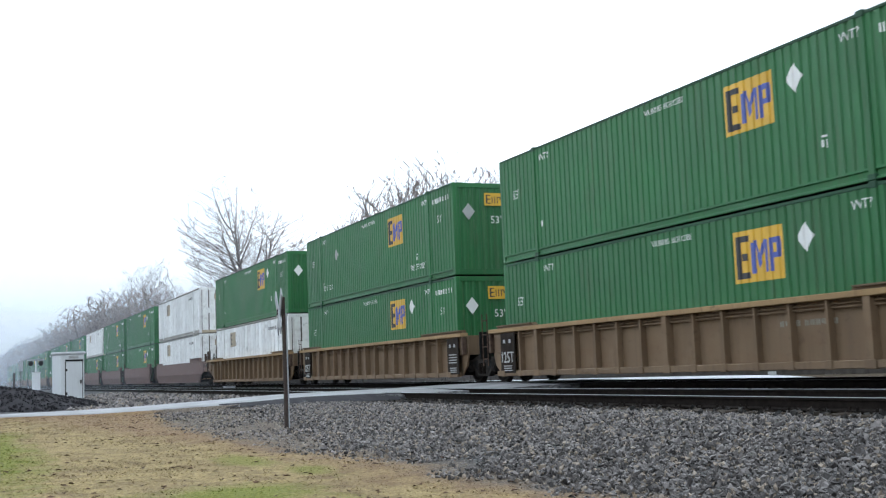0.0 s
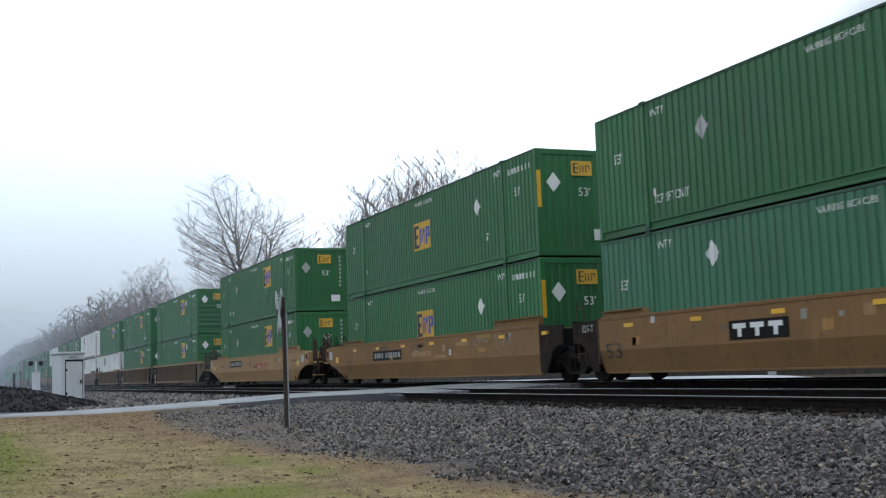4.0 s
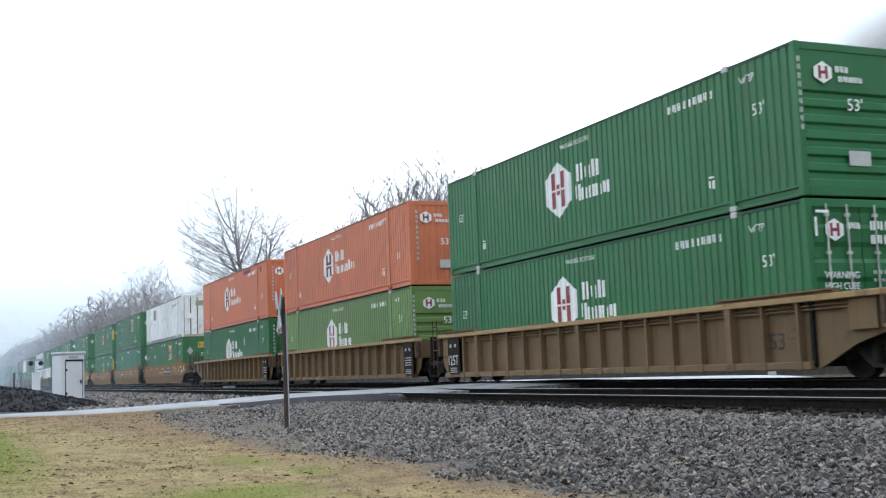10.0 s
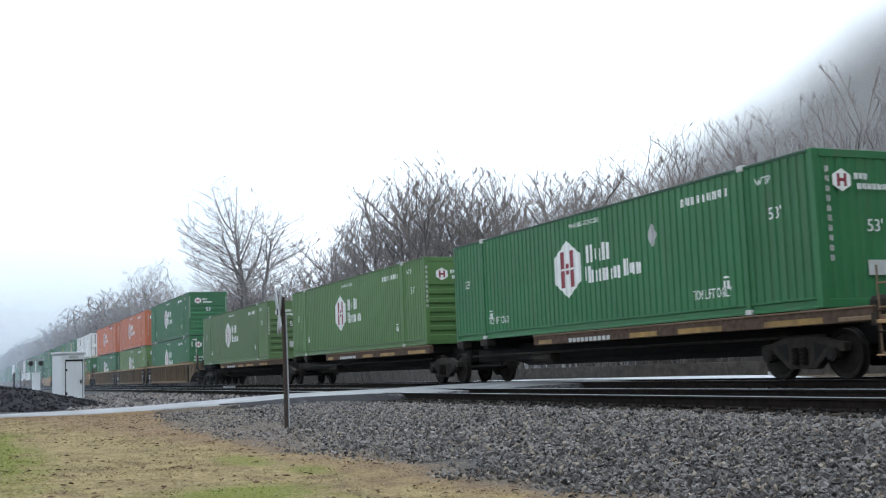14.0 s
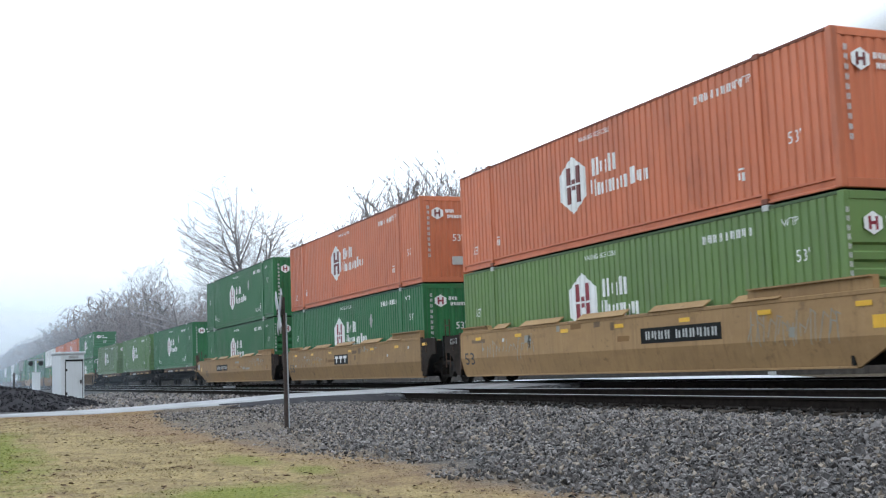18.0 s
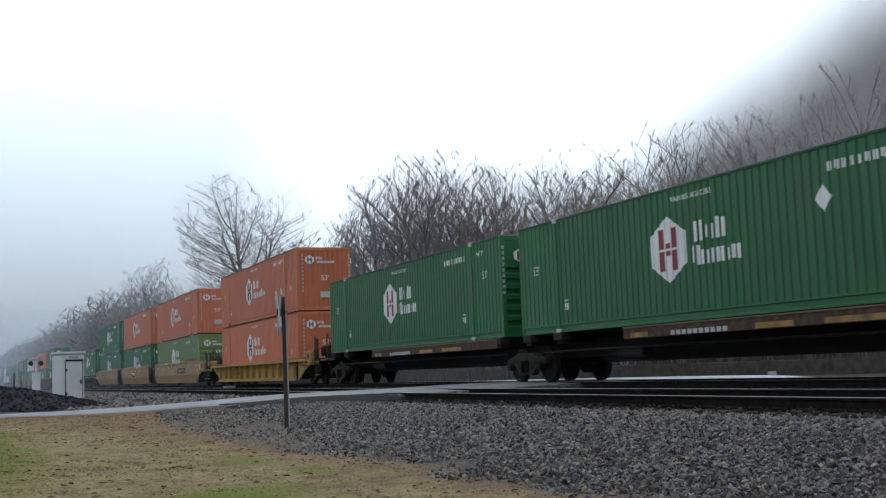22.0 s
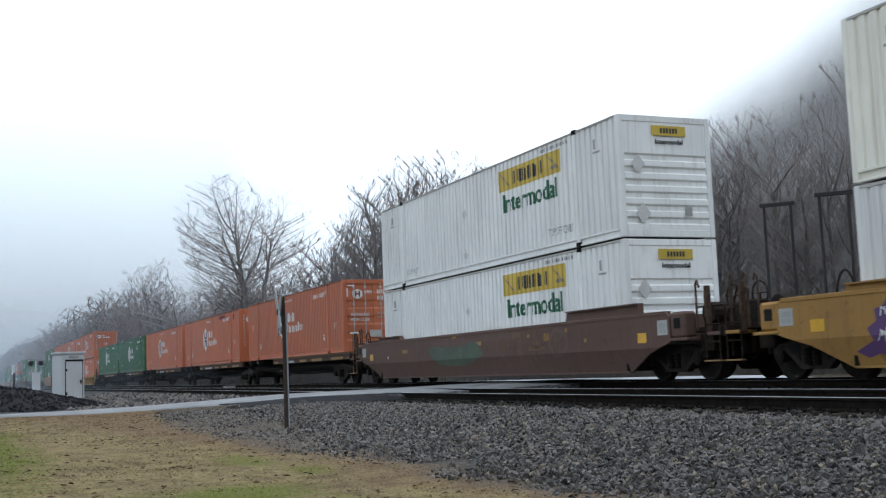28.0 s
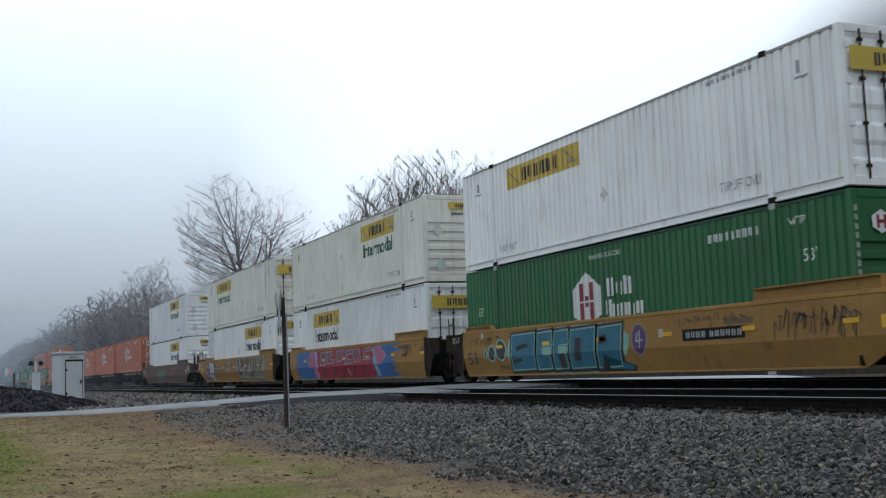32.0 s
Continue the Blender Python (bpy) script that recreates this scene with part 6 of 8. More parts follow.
    if style == "smooth" and u > -300:
        for kind, xp, sg in ((left, x0, 1), (right, x1, -1)):
            if kind == "end":
                on_skin([rect(min(xp + sg * 0.08, xp + sg * 0.46), max(xp + sg * 0.08, xp + sg * 0.46), 1.0, 1.32)], M["letterdim"], car, "label_plate", 0.006, "white square label plate")
                a = min(xp + sg * 0.14, xp + sg * 0.40)
                on_skin([rect(a, a + 0.26, 1.16, 1.26), rect(a, a + 0.11, 1.05, 1.13), rect(a + 0.15, a + 0.26, 1.05, 1.13)], M["placard"], car, "data_marking", 0.009)
                a = min(xp + sg * 0.9, xp + sg * 1.25)
                on_skin([rect(a, a + 0.35, 0.86, 1.08)], M["reflect"], car, "reflector", 0.006, "square yellow reflector")
        worn_patches(car, int(abs(u) * 10))
    for g in mk.get("paint", ()):
        g(car)
    car.location = (u, D, 0)
    TRAIN.append((car, u, D, 0.0))
    return car


def spine_car(u, label, left_end, right_end, deck=1.20, gap=17.3, joint=17.05):
    """One platform of a spine car under a single container."""
    car = new("spine_car")
    tagged(car, label, "rail car", "spine cars of the train")
    x0, x1 = (-2.2 if left_end else -0.6), (18.3 if right_end else gap - 0.6)
    part("centre_sill", soft(boxes((x0, x1, CY - 0.3, CY + 0.3, 0.62, 1.12)), 0.02), M["black"], car)
    bm = bmesh.new()
    prism(bm, [(1.6, 0.66), (14.8, 0.66), (13.6, 0.47), (2.8, 0.47)], "y", CY - 0.22, CY + 0.22)
    part("centre_keel", bm, M["black"], car)
    for xs in (0.35, 2.06, 8.1, 14.1, 15.8):
        part("cross_arm", soft(boxes((xs - 0.16, xs + 0.16, 0.0, WID, 0.98, deck - 0.01)), 0.015), M["black"], car)
        part("corner_pedestal", soft(boxes((xs - 0.22, xs + 0.22, -0.06, 0.24, deck - 0.2, deck - 0.006)), 0.015), M["steel"], car)
    side = part("side_rail", soft(boxes((5.2, x1 - 0.9, -0.07, 0.08, 0.98, deck - 0.06)), 0.01), M["grimy"], car, "dusty side rail")
    part("rail_flange", soft(boxes((5.2, x1 - 0.9, -0.09, 0.04, deck - 0.065, deck - 0.03)), 0.008), M["brown"], side, "pale worn flange")
    for a, b in ((5.5, 6.2), (9.9, 11.0), (11.8, 13.3), (14.6, 16.2)):
        if b < x1 - 0.9:
            flat([rect(a, b, 1.0, 1.11)], M["reflectdim"], side, "reflector", depth=0.075, thick=0.004, label="dirty yellow reflective strip")
    flat([rect(7.1 + k * 0.2, 7.24 + k * 0.2, 1.0, 1.1) for k in range(10)], M["letterdim"], side, "number_marking", depth=0.075, thick=0.004)
    part("air_tank", rods([((4.2, 0.5, 0.68), (5.3, 0.5, 0.68))], 0.15, 12), M["steel"], car)
    part("brake_pipe", rods([((0.5, 0.3, 0.8), (15.8, 0.3, 0.8))], 0.03), M["steel"], car)
    if left_end:
        bogie(car, 0.45)
        part("coupler", soft(boxes((-3.0, -2.1, CY - 0.12, CY + 0.12, 0.7, 0.92)), 0.03), M["steel"], car)
        part("end_platform", soft(boxes((-2.2, -0.5, -0.1, WID + 0.1, 1.0, 1.08)), 0.01), M["brown"], car)
        part("ladder", rods([((x, -0.12, 0.4), (x, -0.12, 1.5)) for x in (-2.0, -1.6)] + [((-2.0, -0.12, z), (-1.6, -0.12, z)) for z in (0.45, 0.8, 1.2)], 0.018), M["grimdark"], car)
    bogie(car, 15.25 if right_end else joint)
    if right_end:
        part("coupler", soft(boxes((18.2, 19.0, CY - 0.12, CY + 0.12, 0.7, 0.92)), 0.03), M["steel"], car)
        part("end_platform", soft(boxes((16.6, 18.3, -0.1, WID + 0.1, 1.0, 1.08)), 0.01), M["brown"], car)
        part("ladder", rods([((x, -0.12, 0.4), (x, -0.12, 1.9)) for x in (17.6, 18.0)] + [((17.6, -0.12, z), (18.0, -0.12, z)) for z in (0.45, 0.8, 1.2, 1.6)], 0.018), M["brown"], car)
        part("brake_cylinder", rods([((16.8, 0.6, 1.3), (17.5, 0.6, 1.3))], 0.16, 10), M["steel"], car)
    car.location = (u, D, 0)
    TRAIN.append((car, u, D, 0.0))
    return car


# ---------------------------------------------------------------- graffiti on the golden wells, as plain coloured shapes
def blob(x, z, rx, rz, seed, n=22, rough=0.22):
    return [(x + rx * math.cos(2 * math.pi * i / n) * (1 + rough * noise.noise((math.cos(2 * math.pi * i / n) * 1.6, math.sin(2 * math.pi * i / n) * 1.6, seed))),
             min(TOP - 0.10, max(LOW + 0.02, z + rz * math.sin(2 * math.pi * i / n) * (1 + rough * noise.noise((math.sin(2 * math.pi * i / n) * 1.6, math.cos(2 * math.pi * i / n) * 1.6, seed + 7))))))
            for i in range(n)]


def block_letter(x, w, z0, z1, skew=0.12, notch=0):
    """A chunky block with a bite out of it, no letter of any alphabet."""
    s = skew
    p = [(x, z0), (x + w, z0 + 0.02), (x + w + s * 0.5, (z0 + z1) / 2), (x + w + s, z1), (x + s, z1 - 0.03)]
    if notch:
        zm = (z0 + z1) / 2
        p = [(x, z0), (x + w, z0 + 0.02), (x + w, zm - 0.10), (x + w * 0.5, zm - 0.08), (x + w * 0.5, zm + 0.08), (x + w + s, zm + 0.10), (x + w + s, z1), (x + s, z1 - 0.03)]
    return p


def scribble(x, z, n, w, h, seed):
    rng = random.Random(seed)
    out = []
    for i in range(n):
        a, b = x + w * i / n + rng.uniform(-0.05, 0.05), z + rng.uniform(0, h * 0.4)
        c, d = a + rng.uniform(-0.06, 0.16), z + h * rng.uniform(0.6, 1.0)
        out.append([(a, b), (a + 0.024, b), (c + 0.024, d), (c, d)])
        if rng.random() < 0.6:
            e = c + rng.uniform(0.08, 0.2)
            f = d - rng.uniform(0.03, 0.2)
            out.append([(c, d), (c, d - 0.026), (e, f), (e, f + 0.026)])
    return out


def spikes(x0, x1, z0, z1, n, seed, reach=0.5):
    """A sprayed block with jagged, pointed ends."""
    rng = random.Random(seed)
    left = [(x0 - (reach * rng.uniform(0.5, 1.3) if k % 2 else rng.uniform(0, 0.15)), z1 + (z0 - z1) * k / n) for k in range(n + 1)]
    right = [(x1 + (reach * rng.uniform(0.5, 1.3) if k % 2 else rng.uniform(0, 0.15)), z0 + (z1 - z0) * k / n) for k in range(n + 1)]
    return left + right


def rim(polys, w):
    """Thin strokes along the edges of outlines."""
    out = []
    for poly in polys:
        for p, q in zip(poly, poly[1:] + poly[:1]):
            dx, dz = q[0] - p[0], q[1] - p[1]
            n = math.hypot(dx, dz) or 1.0
            ox, oz = -dz / n * w, dx / n * w
            out.append([p, q, (q[0] + ox, q[1] + oz), (p[0] + ox, p[1] + oz)])
    return out


def teal_tag(car):
    on_skin([blob(6.1, 0.85, 3.2, 0.70, 3.0)], M["mint_g"], car, "graffiti", 0.004, "mint green spray-painted halo")
    x, dark, fill = 3.2, [], []
    for i, w in enumerate((1.42, 0.85, 0.78, 1.25, 1.1)):
        dark.append(block_letter(x - 0.10, w + 0.16, 0.25, 1.40, 0.16, i in (1, 2)))
        fill.append(block_letter(x, w - 0.04, 0.33, 1.34, 0.16, i in (1, 2)))
        x += w + 0.06
    dark.append([(7.9, 0.72), (9.4, 0.36), (9.3, 0.25), (8.1, 0.28)])
    fill.append([(8.0, 0.68), (9.25, 0.37), (9.2, 0.29), (8.2, 0.31)])
    on_skin(dark, M["dark"], car, "graffiti", 0.008, "dark outline of sprayed blocks")
    on_skin(fill, M["teal_g"], car, "graffiti", 0.012, "chunky teal sprayed block shapes")
    on_skin(rim(fill[:5], 0.035), M["mint_g"], car, "graffiti", 0.016)
    on_skin([[(3.6, 0.86), (4.3, 0.98), (4.25, 1.06), (3.65, 1.0)], [(3.3, 0.52), (3.9, 0.6), (3.85, 0.68), (3.32, 0.62)], [(6.7, 0.55), (7.0, 0.53), (7.1, 1.08), (6.82, 1.1)],
             [(7.9, 0.90), (8.3, 0.94), (8.25, 1.12), (7.95, 1.1)], [(7.9, 0.33), (8.25, 0.33), (8.1, 0.66)], [(5.95, 0.36), (6.2, 0.36), (6.25, 0.74), (5.9, 0.72)]], M["dark"], car, "graffiti", 0.018, "dark gaps in sprayed blocks")
    for cx, cz, rx, rz in ((1.63, 0.83, 0.06, 0.1), (2.03, 0.83, 0.2, 0.19), (2.63, 0.92, 0.28, 0.26)):
        on_skin([blob(cx, cz, rx + 0.06, rz + 0.05, cx, 20, 0.1)], M["mint_g"], car, "graffiti", 0.006, "mint rim of a sprayed disc")
        on_skin([blob(cx, cz, rx, rz, cx, 20, 0.1)], M["dark"], car, "graffiti", 0.010, "dark sprayed disc")
    on_skin([blob(9.63, 0.95, 0.32, 0.36, 12.0, 20, 0.08)], M["pale_g"], car, "graffiti", 0.006)
    on_skin([blob(9.63, 0.95, 0.27, 0.32, 12.0, 20, 0.08)], M["purp_g"], car, "graffiti", 0.010, "dark sprayed oval")
    on_skin([[(9.55, 1.1), (9.6, 1.1), (9.55, 0.9), (9.5, 0.9)], [(9.66, 1.15), (9.7, 1.15), (9.66, 0.75), (9.62, 0.75)], [(9.5, 0.92), (9.8, 0.95), (9.8, 0.92), (9.5, 0.89)]], M["letterdim"], car, "graffiti", 0.014)
    on_skin(scribble(0.55, 1.06, 12, 1.5, 0.28, 2) + scribble(2.5, 0.36, 7, 0.6, 0.22, 9) + scribble(2.3, 1.22, 6, 0.8, 0.14, 19), M["dark"], car, "graffiti", 0.008)
    on_skin(scribble(11.2, 1.16, 16, 2.3, 0.22, 3) + scribble(14.2, 0.72, 18, 2.2, 0.6, 4) + scribble(14.5, 0.95, 12, 1.8, 0.4, 14), M["dark"], car, "graffiti", 0.008, "thin dark scrawl")


def colour_tag(car):
    on_skin([spikes(1.7, 13.1, LOW + 0.03, TOP - 0.1, 11, 61, 1.0)], M["blue_g"], car, "graffiti", 0.004, "large jagged blue spray-painted cloud")
    on_skin([blob(3.7, 1.02, 0.75, 0.36, 23.0, 18, 0.6), blob(4.2, 0.5, 0.5, 0.22, 27.0, 18, 0.6), blob(11.9, 1.05, 0.7, 0.32, 25.0, 18, 0.6)], M["pink_g"], car, "graffiti", 0.007, "pale pink sprayed cloud")
    on_skin([[(4.05, 1.38), (4.3, 1.38), (4.75, 0.3), (4.35, 0.3)], [(11.15, 1.38), (11.45, 1.38), (12.0, 0.3), (11.6, 0.3)]], M["sky_g"], car, "graffiti", 0.009, "pale blue sprayed edge")
    on_skin([spikes(4.55, 11.2, LOW + 0.03, TOP - 0.1, 7, 62, 0.3)], M["crim_g"], car, "graffiti", 0.011, "broad crimson sprayed block")
    letters = [block_letter(4.75 + k * 1.1, 0.86, 0.78 + 0.06 * (k % 3), 1.36, (0.2, -0.1, 0.15)[k % 3], k % 2) for k in range(6)]
    on_skin(letters, M["mauve_g"], car, "graffiti", 0.014, "dull mauve sprayed blocks")
    on_skin(rim(letters, 0.03), M["sky_g"], car, "graffiti", 0.018)
    on_skin(scribble(4.8, 0.95, 14, 6.0, 0.4, 26), M["pink_g"], car, "graffiti", 0.017)
    on_skin([[(a, 0.28), (a + 0.35, 0.28), (a + 0.75, 0.72), (a + 0.3, 0.7)] for a in (5.0, 6.3, 7.4, 8.8, 9.9)], M["patch"], car, "graffiti", 0.014, "dark red sprayed bars")
    on_skin([[(8.35, 0.6), (8.45, 0.62), (8.6, 0.36), (8.48, 0.34)]], M["sky_g"], car, "graffiti", 0.018)
    on_skin(scribble(14.4, 0.95, 7, 0.8, 0.42, 5), M["dark"], car, "graffiti", 0.008)


def pale_tag(car):
    # five chunky block shapes in dull brown on a pale cloud
    cloud = [(8.29, 1.17), (8.74, 1.40), (9.28, 1.42), (12.36, 1.43), (14.61, 1.43), (14.96, 1.23), (14.69, 0.64), (14.48, 0.28), (12.24, 0.34), (8.99, 0.38), (8.75, 0.65)]
    on_skin([cloud], M["pale_g"], car, "graffiti", 0.005, "broad pale grey sprayed cloud")
    on_skin(rim([cloud], 0.05), M["dull_g"], car, "graffiti", 0.006)
    face = [[(8.66, 1.40), (9.08, 1.42), (9.26, 0.89), (9.59, 0.74), (9.97, 0.81), (10.03, 0.59), (9.56, 0.48), (9.1, 0.64)],
            [(9.4, 1.41), (10.29, 1.43), (10.51, 1.29), (10.4, 1.05), (10.07, 0.96), (9.97, 0.84), (9.66, 0.82), (9.45, 1.04)],
            [(10.57, 1.43), (11.22, 1.43), (11.58, 1.39), (11.55, 1.13), (11.2, 0.96), (11.84, 0.49), (11.48, 0.42), (10.96, 0.83), (10.82, 0.54), (10.55, 0.57)],
            [(11.7, 1.43), (12.05, 1.43), (12.04, 0.74), (12.21, 0.73), (12.28, 1.41), (12.62, 1.41), (12.56, 0.58), (12.35, 0.41), (11.97, 0.41), (11.78, 0.56)]]
    face += [[(12.75, 1.42), (13.07, 1.42), (13.27, 0.86), (13.27, 1.43), (13.57, 1.43), (13.53, 0.47), (13.25, 0.44), (13.02, 0.88), (12.94, 0.46), (12.72, 0.49)],
             [(13.72, 1.43), (14.02, 1.43), (14.0, 1.12), (14.3, 1.42), (14.55, 1.42), (14.2, 1.03), (14.56, 0.56), (14.39, 0.46), (14.02, 0.91), (13.94, 0.47), (13.71, 0.46)]]
    on_skin(face, M["brown"], car, "graffiti", 0.010, "chunky dull brown sprayed block shapes")
    on_skin([[(10.79, 1.15), (11.0, 1.12), (10.89, 1.02)], [(9.62, 1.22), (9.8, 1.2), (9.72, 1.02), (9.6, 1.05)]] + rim(face, 0.022), M["letterdim"], car, "graffiti", 0.014)
    on_skin(scribble(9.5, 0.5, 9, 4.6, 0.8, 71), M["pale_g"], car, "graffiti", 0.013)
    # purple halo with a white and a grey patch outlined in black
    halo = [(-0.04, 0.48), (0.42, 0.66), (0.30, 0.86), (0.52, 0.98), (0.49, 1.17), (0.68, 1.22), (0.78, 1.34), (1.39, 1.42), (2.1, 1.34), (2.59, 1.36), (2.81, 1.23), (3.21, 1.2), (2.91, 1.1),
            (3.0, 0.98), (2.92, 0.86), (2.81, 0.53), (1.36, 0.30), (1.2, 0.38), (0.85, 0.34), (0.5, 0.44), (0.23, 0.37)]
    on_skin([halo], M["purp_g"], car, "graffiti", 0.004, "purple sprayed halo")
    upper = [(1.31, 1.41), (1.5, 1.35), (2.12, 1.34), (2.42, 1.30), (2.58, 1.22), (2.71, 1.02), (2.53, 0.78), (2.45, 0.69), (2.05, 0.70), (1.4, 0.72), (1.51, 0.97), (1.28, 1.19), (1.12, 1.27)]
    lower = [(1.33, 0.7), (1.9, 0.72), (2.45, 0.69), (2.81, 0.53), (3.0, 0.26), (2.09, 0.26), (2.03, 0.43), (1.62, 0.42), (1.39, 0.57)]
    on_skin([upper], M["letterdim"], car, "graffiti", 0.008, "white sprayed patch outlined in black")
    on_skin([lower], M["placard"], car, "graffiti", 0.007, "grey sprayed patch outlined in black")
    lines = [[(1.5, 0.97), (1.75, 1.06), (1.98, 0.98), (2.0, 0.9)], [(2.05, 0.84), (2.3, 0.86), (2.36, 1.0), (2.6, 0.98)], [(2.06, 0.43), (2.35, 0.5), (2.55, 0.56)], [(2.4, 0.42), (2.75, 0.43), (2.8, 0.3)]]
    strokes = [[p, q, (q[0], q[1] - 0.028), (p[0], p[1] - 0.028)] for line in lines for p, q in zip(line, line[1:])]
    on_skin(rim([upper, lower], 0.026) + strokes, M["dark"], car, "graffiti", 0.012)
    on_skin(scribble(0.62, 1.0, 7, 0.6, 0.22, 64) + scribble(0.52, 0.62, 5, 0.5, 0.26, 65) + scribble(0.85, 0.5, 5, 0.5, 0.16, 66), M["letter"], car, "graffiti", 0.012, "white sprayed scribbles")
    # pointed pale oval with a dark slit
    leaf = [(6.21, 0.96), (6.21, 1.18), (6.38, 1.32), (6.62, 1.37), (6.92, 1.35), (7.15, 1.24), (6.99, 0.98), (6.7, 0.77), (6.32, 0.69), (6.24, 0.8)]
    on_skin([leaf], M["pale_g"], car, "graffiti", 0.008, "pale pointed oval outlined in black")
    on_skin([[(6.32, 0.76), (6.6, 1.04), (7.08, 1.24), (6.84, 1.02)]], M["brown"], car, "graffiti", 0.010)
    on_skin([[(6.5, 0.9), (6.66, 1.02), (6.7, 0.94), (6.56, 0.86)]], M["letterdim"], car, "graffiti", 0.011)
    on_skin(rim([leaf], 0.018) + scribble(6.32, 1.0, 4, 0.4, 0.3, 68), M["dark"], car, "graffiti", 0.012)
    on_skin(scribble(3.3, 0.42, 16, 1.9, 0.26, 67) + scribble(3.6, 0.66, 12, 1.5, 0.16, 69), M["brown"], car, "graffiti", 0.008)


def worn_patches(car, seed, x0=0.6, x1=16.0):
    """Overpainted patches and stickers on a smooth side."""
    rng = random.Random(seed)
    for i in range(16):
        x, z = rng.uniform(x0, x1), rng.uniform(0.78, 1.3)
        w, h = rng.choice(((0.5, 0.12), (0.28, 0.2), (0.16, 0.18), (0.9, 0.1), (0.12, 0.09)))
        ink = rng.choice(("ochre", "tan", "brown", "gold", "pale_g", "letterdim" if w < 0.2 else "brown"))
        on_skin([[(x, z), (x + w, z + rng.uniform(-0.01, 0.01)), (x + w + 0.02, z + h), (x + 0.01, z + h + rng.uniform(-0.01, 0.01))]], M[ink], car, "paint_patch", 0.0032, "patch of overpaint")


def white_scrawl(car):
    on_skin(scribble(1.0, 0.75, 18, 4.4, 0.6, 41) + scribble(10.3, 1.18, 10, 1.9, 0.2, 42), M["pale_g"], car, "graffiti", 0.008, "thin pale scrawl")


def white_scrawl_b(car):
    on_skin(scribble(1.7, 0.6, 16, 3.3, 0.75, 43) + scribble(13.6, 0.62, 20, 2.5, 0.7, 44), M["pale_g"], car, "graffiti", 0.008, "thin pale scrawl")


def dim_scrawl(car):
    on_skin(scribble(11.8, 1.05, 8, 1.3, 0.34, 45) + scribble(13.6, 0.95, 8, 1.2, 0.45, 46), M["pale_g"], car, "graffiti", 0.008, "thin pale scrawl")
    on_skin([rect(7.3, 8.9, 0.9, 1.05), rect(5.2, 5.45, 0.85, 1.0), rect(9.9, 10.1, 1.0, 1.2)], M["ochre"], car, "paint_patch", 0.006)


def maroon_tag(car):
    on_skin([blob(6.6, 0.95, 2.0, 0.42, 51.0, 22, 0.3)], M["dull_g"], car, "graffiti", 0.004, "dull green sprayed band")
    on_skin([blob(6.4, 1.25, 1.6, 0.14, 52.0, 22, 0.3), blob(10.2, 1.0, 0.55, 0.38, 53.0), blob(13.2, 1.0, 0.5, 0.38, 54.0)], M["darkred"], car, "graffiti", 0.008, "dull sprayed rings")
    on_skin([blob(10.2, 1.0, 0.40, 0.26, 53.0), blob(13.2, 1.0, 0.36, 0.26, 54.0)], M["maroon"], car, "graffiti", 0.012)
    on_skin(scribble(9.8, 0.6, 22, 3.6, 0.7, 55), M["brown"], car, "graffiti", 0.014)


def red_letters(car):
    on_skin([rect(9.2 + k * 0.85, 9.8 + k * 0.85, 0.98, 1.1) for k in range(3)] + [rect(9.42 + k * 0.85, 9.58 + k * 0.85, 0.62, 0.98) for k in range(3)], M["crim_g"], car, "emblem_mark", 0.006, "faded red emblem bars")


# ---------------------------------------------------------------- the train
DBL = (0.40, 3.35)
UNITS = (
    ("A", -330.78, "slat_a", "slat_a"), ("A", -349.15, "emp_a", "emp_a"), ("A", -367.02, "emp_b", "emp_b"), ("A", -385.0, "slat_a", "emp_b"),
    ("B", -309.54, "emp_d", "slat_a"), ("B", -290.15, "emp_b", "emp_d"), ("B", -270.64, "emp_a", "emp_a"),
    ("E", -247.24, "emp_b", "emp_b"),
    ("F", -223.59, "emp_c", "emp_c"), ("F", -204.33, "emp_b", "teal_a"), ("F", -184.73, "slat_a", "emp_b"),
    ("I", -161.07, "orange_patch", "hubgreen_inc"), ("I", -141.61, "orange_b", "lime_a"), ("I", -122.07, "hubgreen_a", "hubgreen_doors"),
    ("O", -40.54, "hubgreen_inc", "hubgreen_a"), ("O", -21.19, "orange_a", "hubgreen_inc"), ("O", -1.72, "orange_a", "lime_a"),
    ("R", 21.84, "orange_b", "orange_b"),
    ("X", 134.29, "jb_a", "jb_a"), ("Y", 157.77, "jb_left", "jb_low"), ("Y", 177.18, "jb_cream", "jb_lowleft"), ("Y", 196.55, "jb_plain", "hubgreen_a"),
)


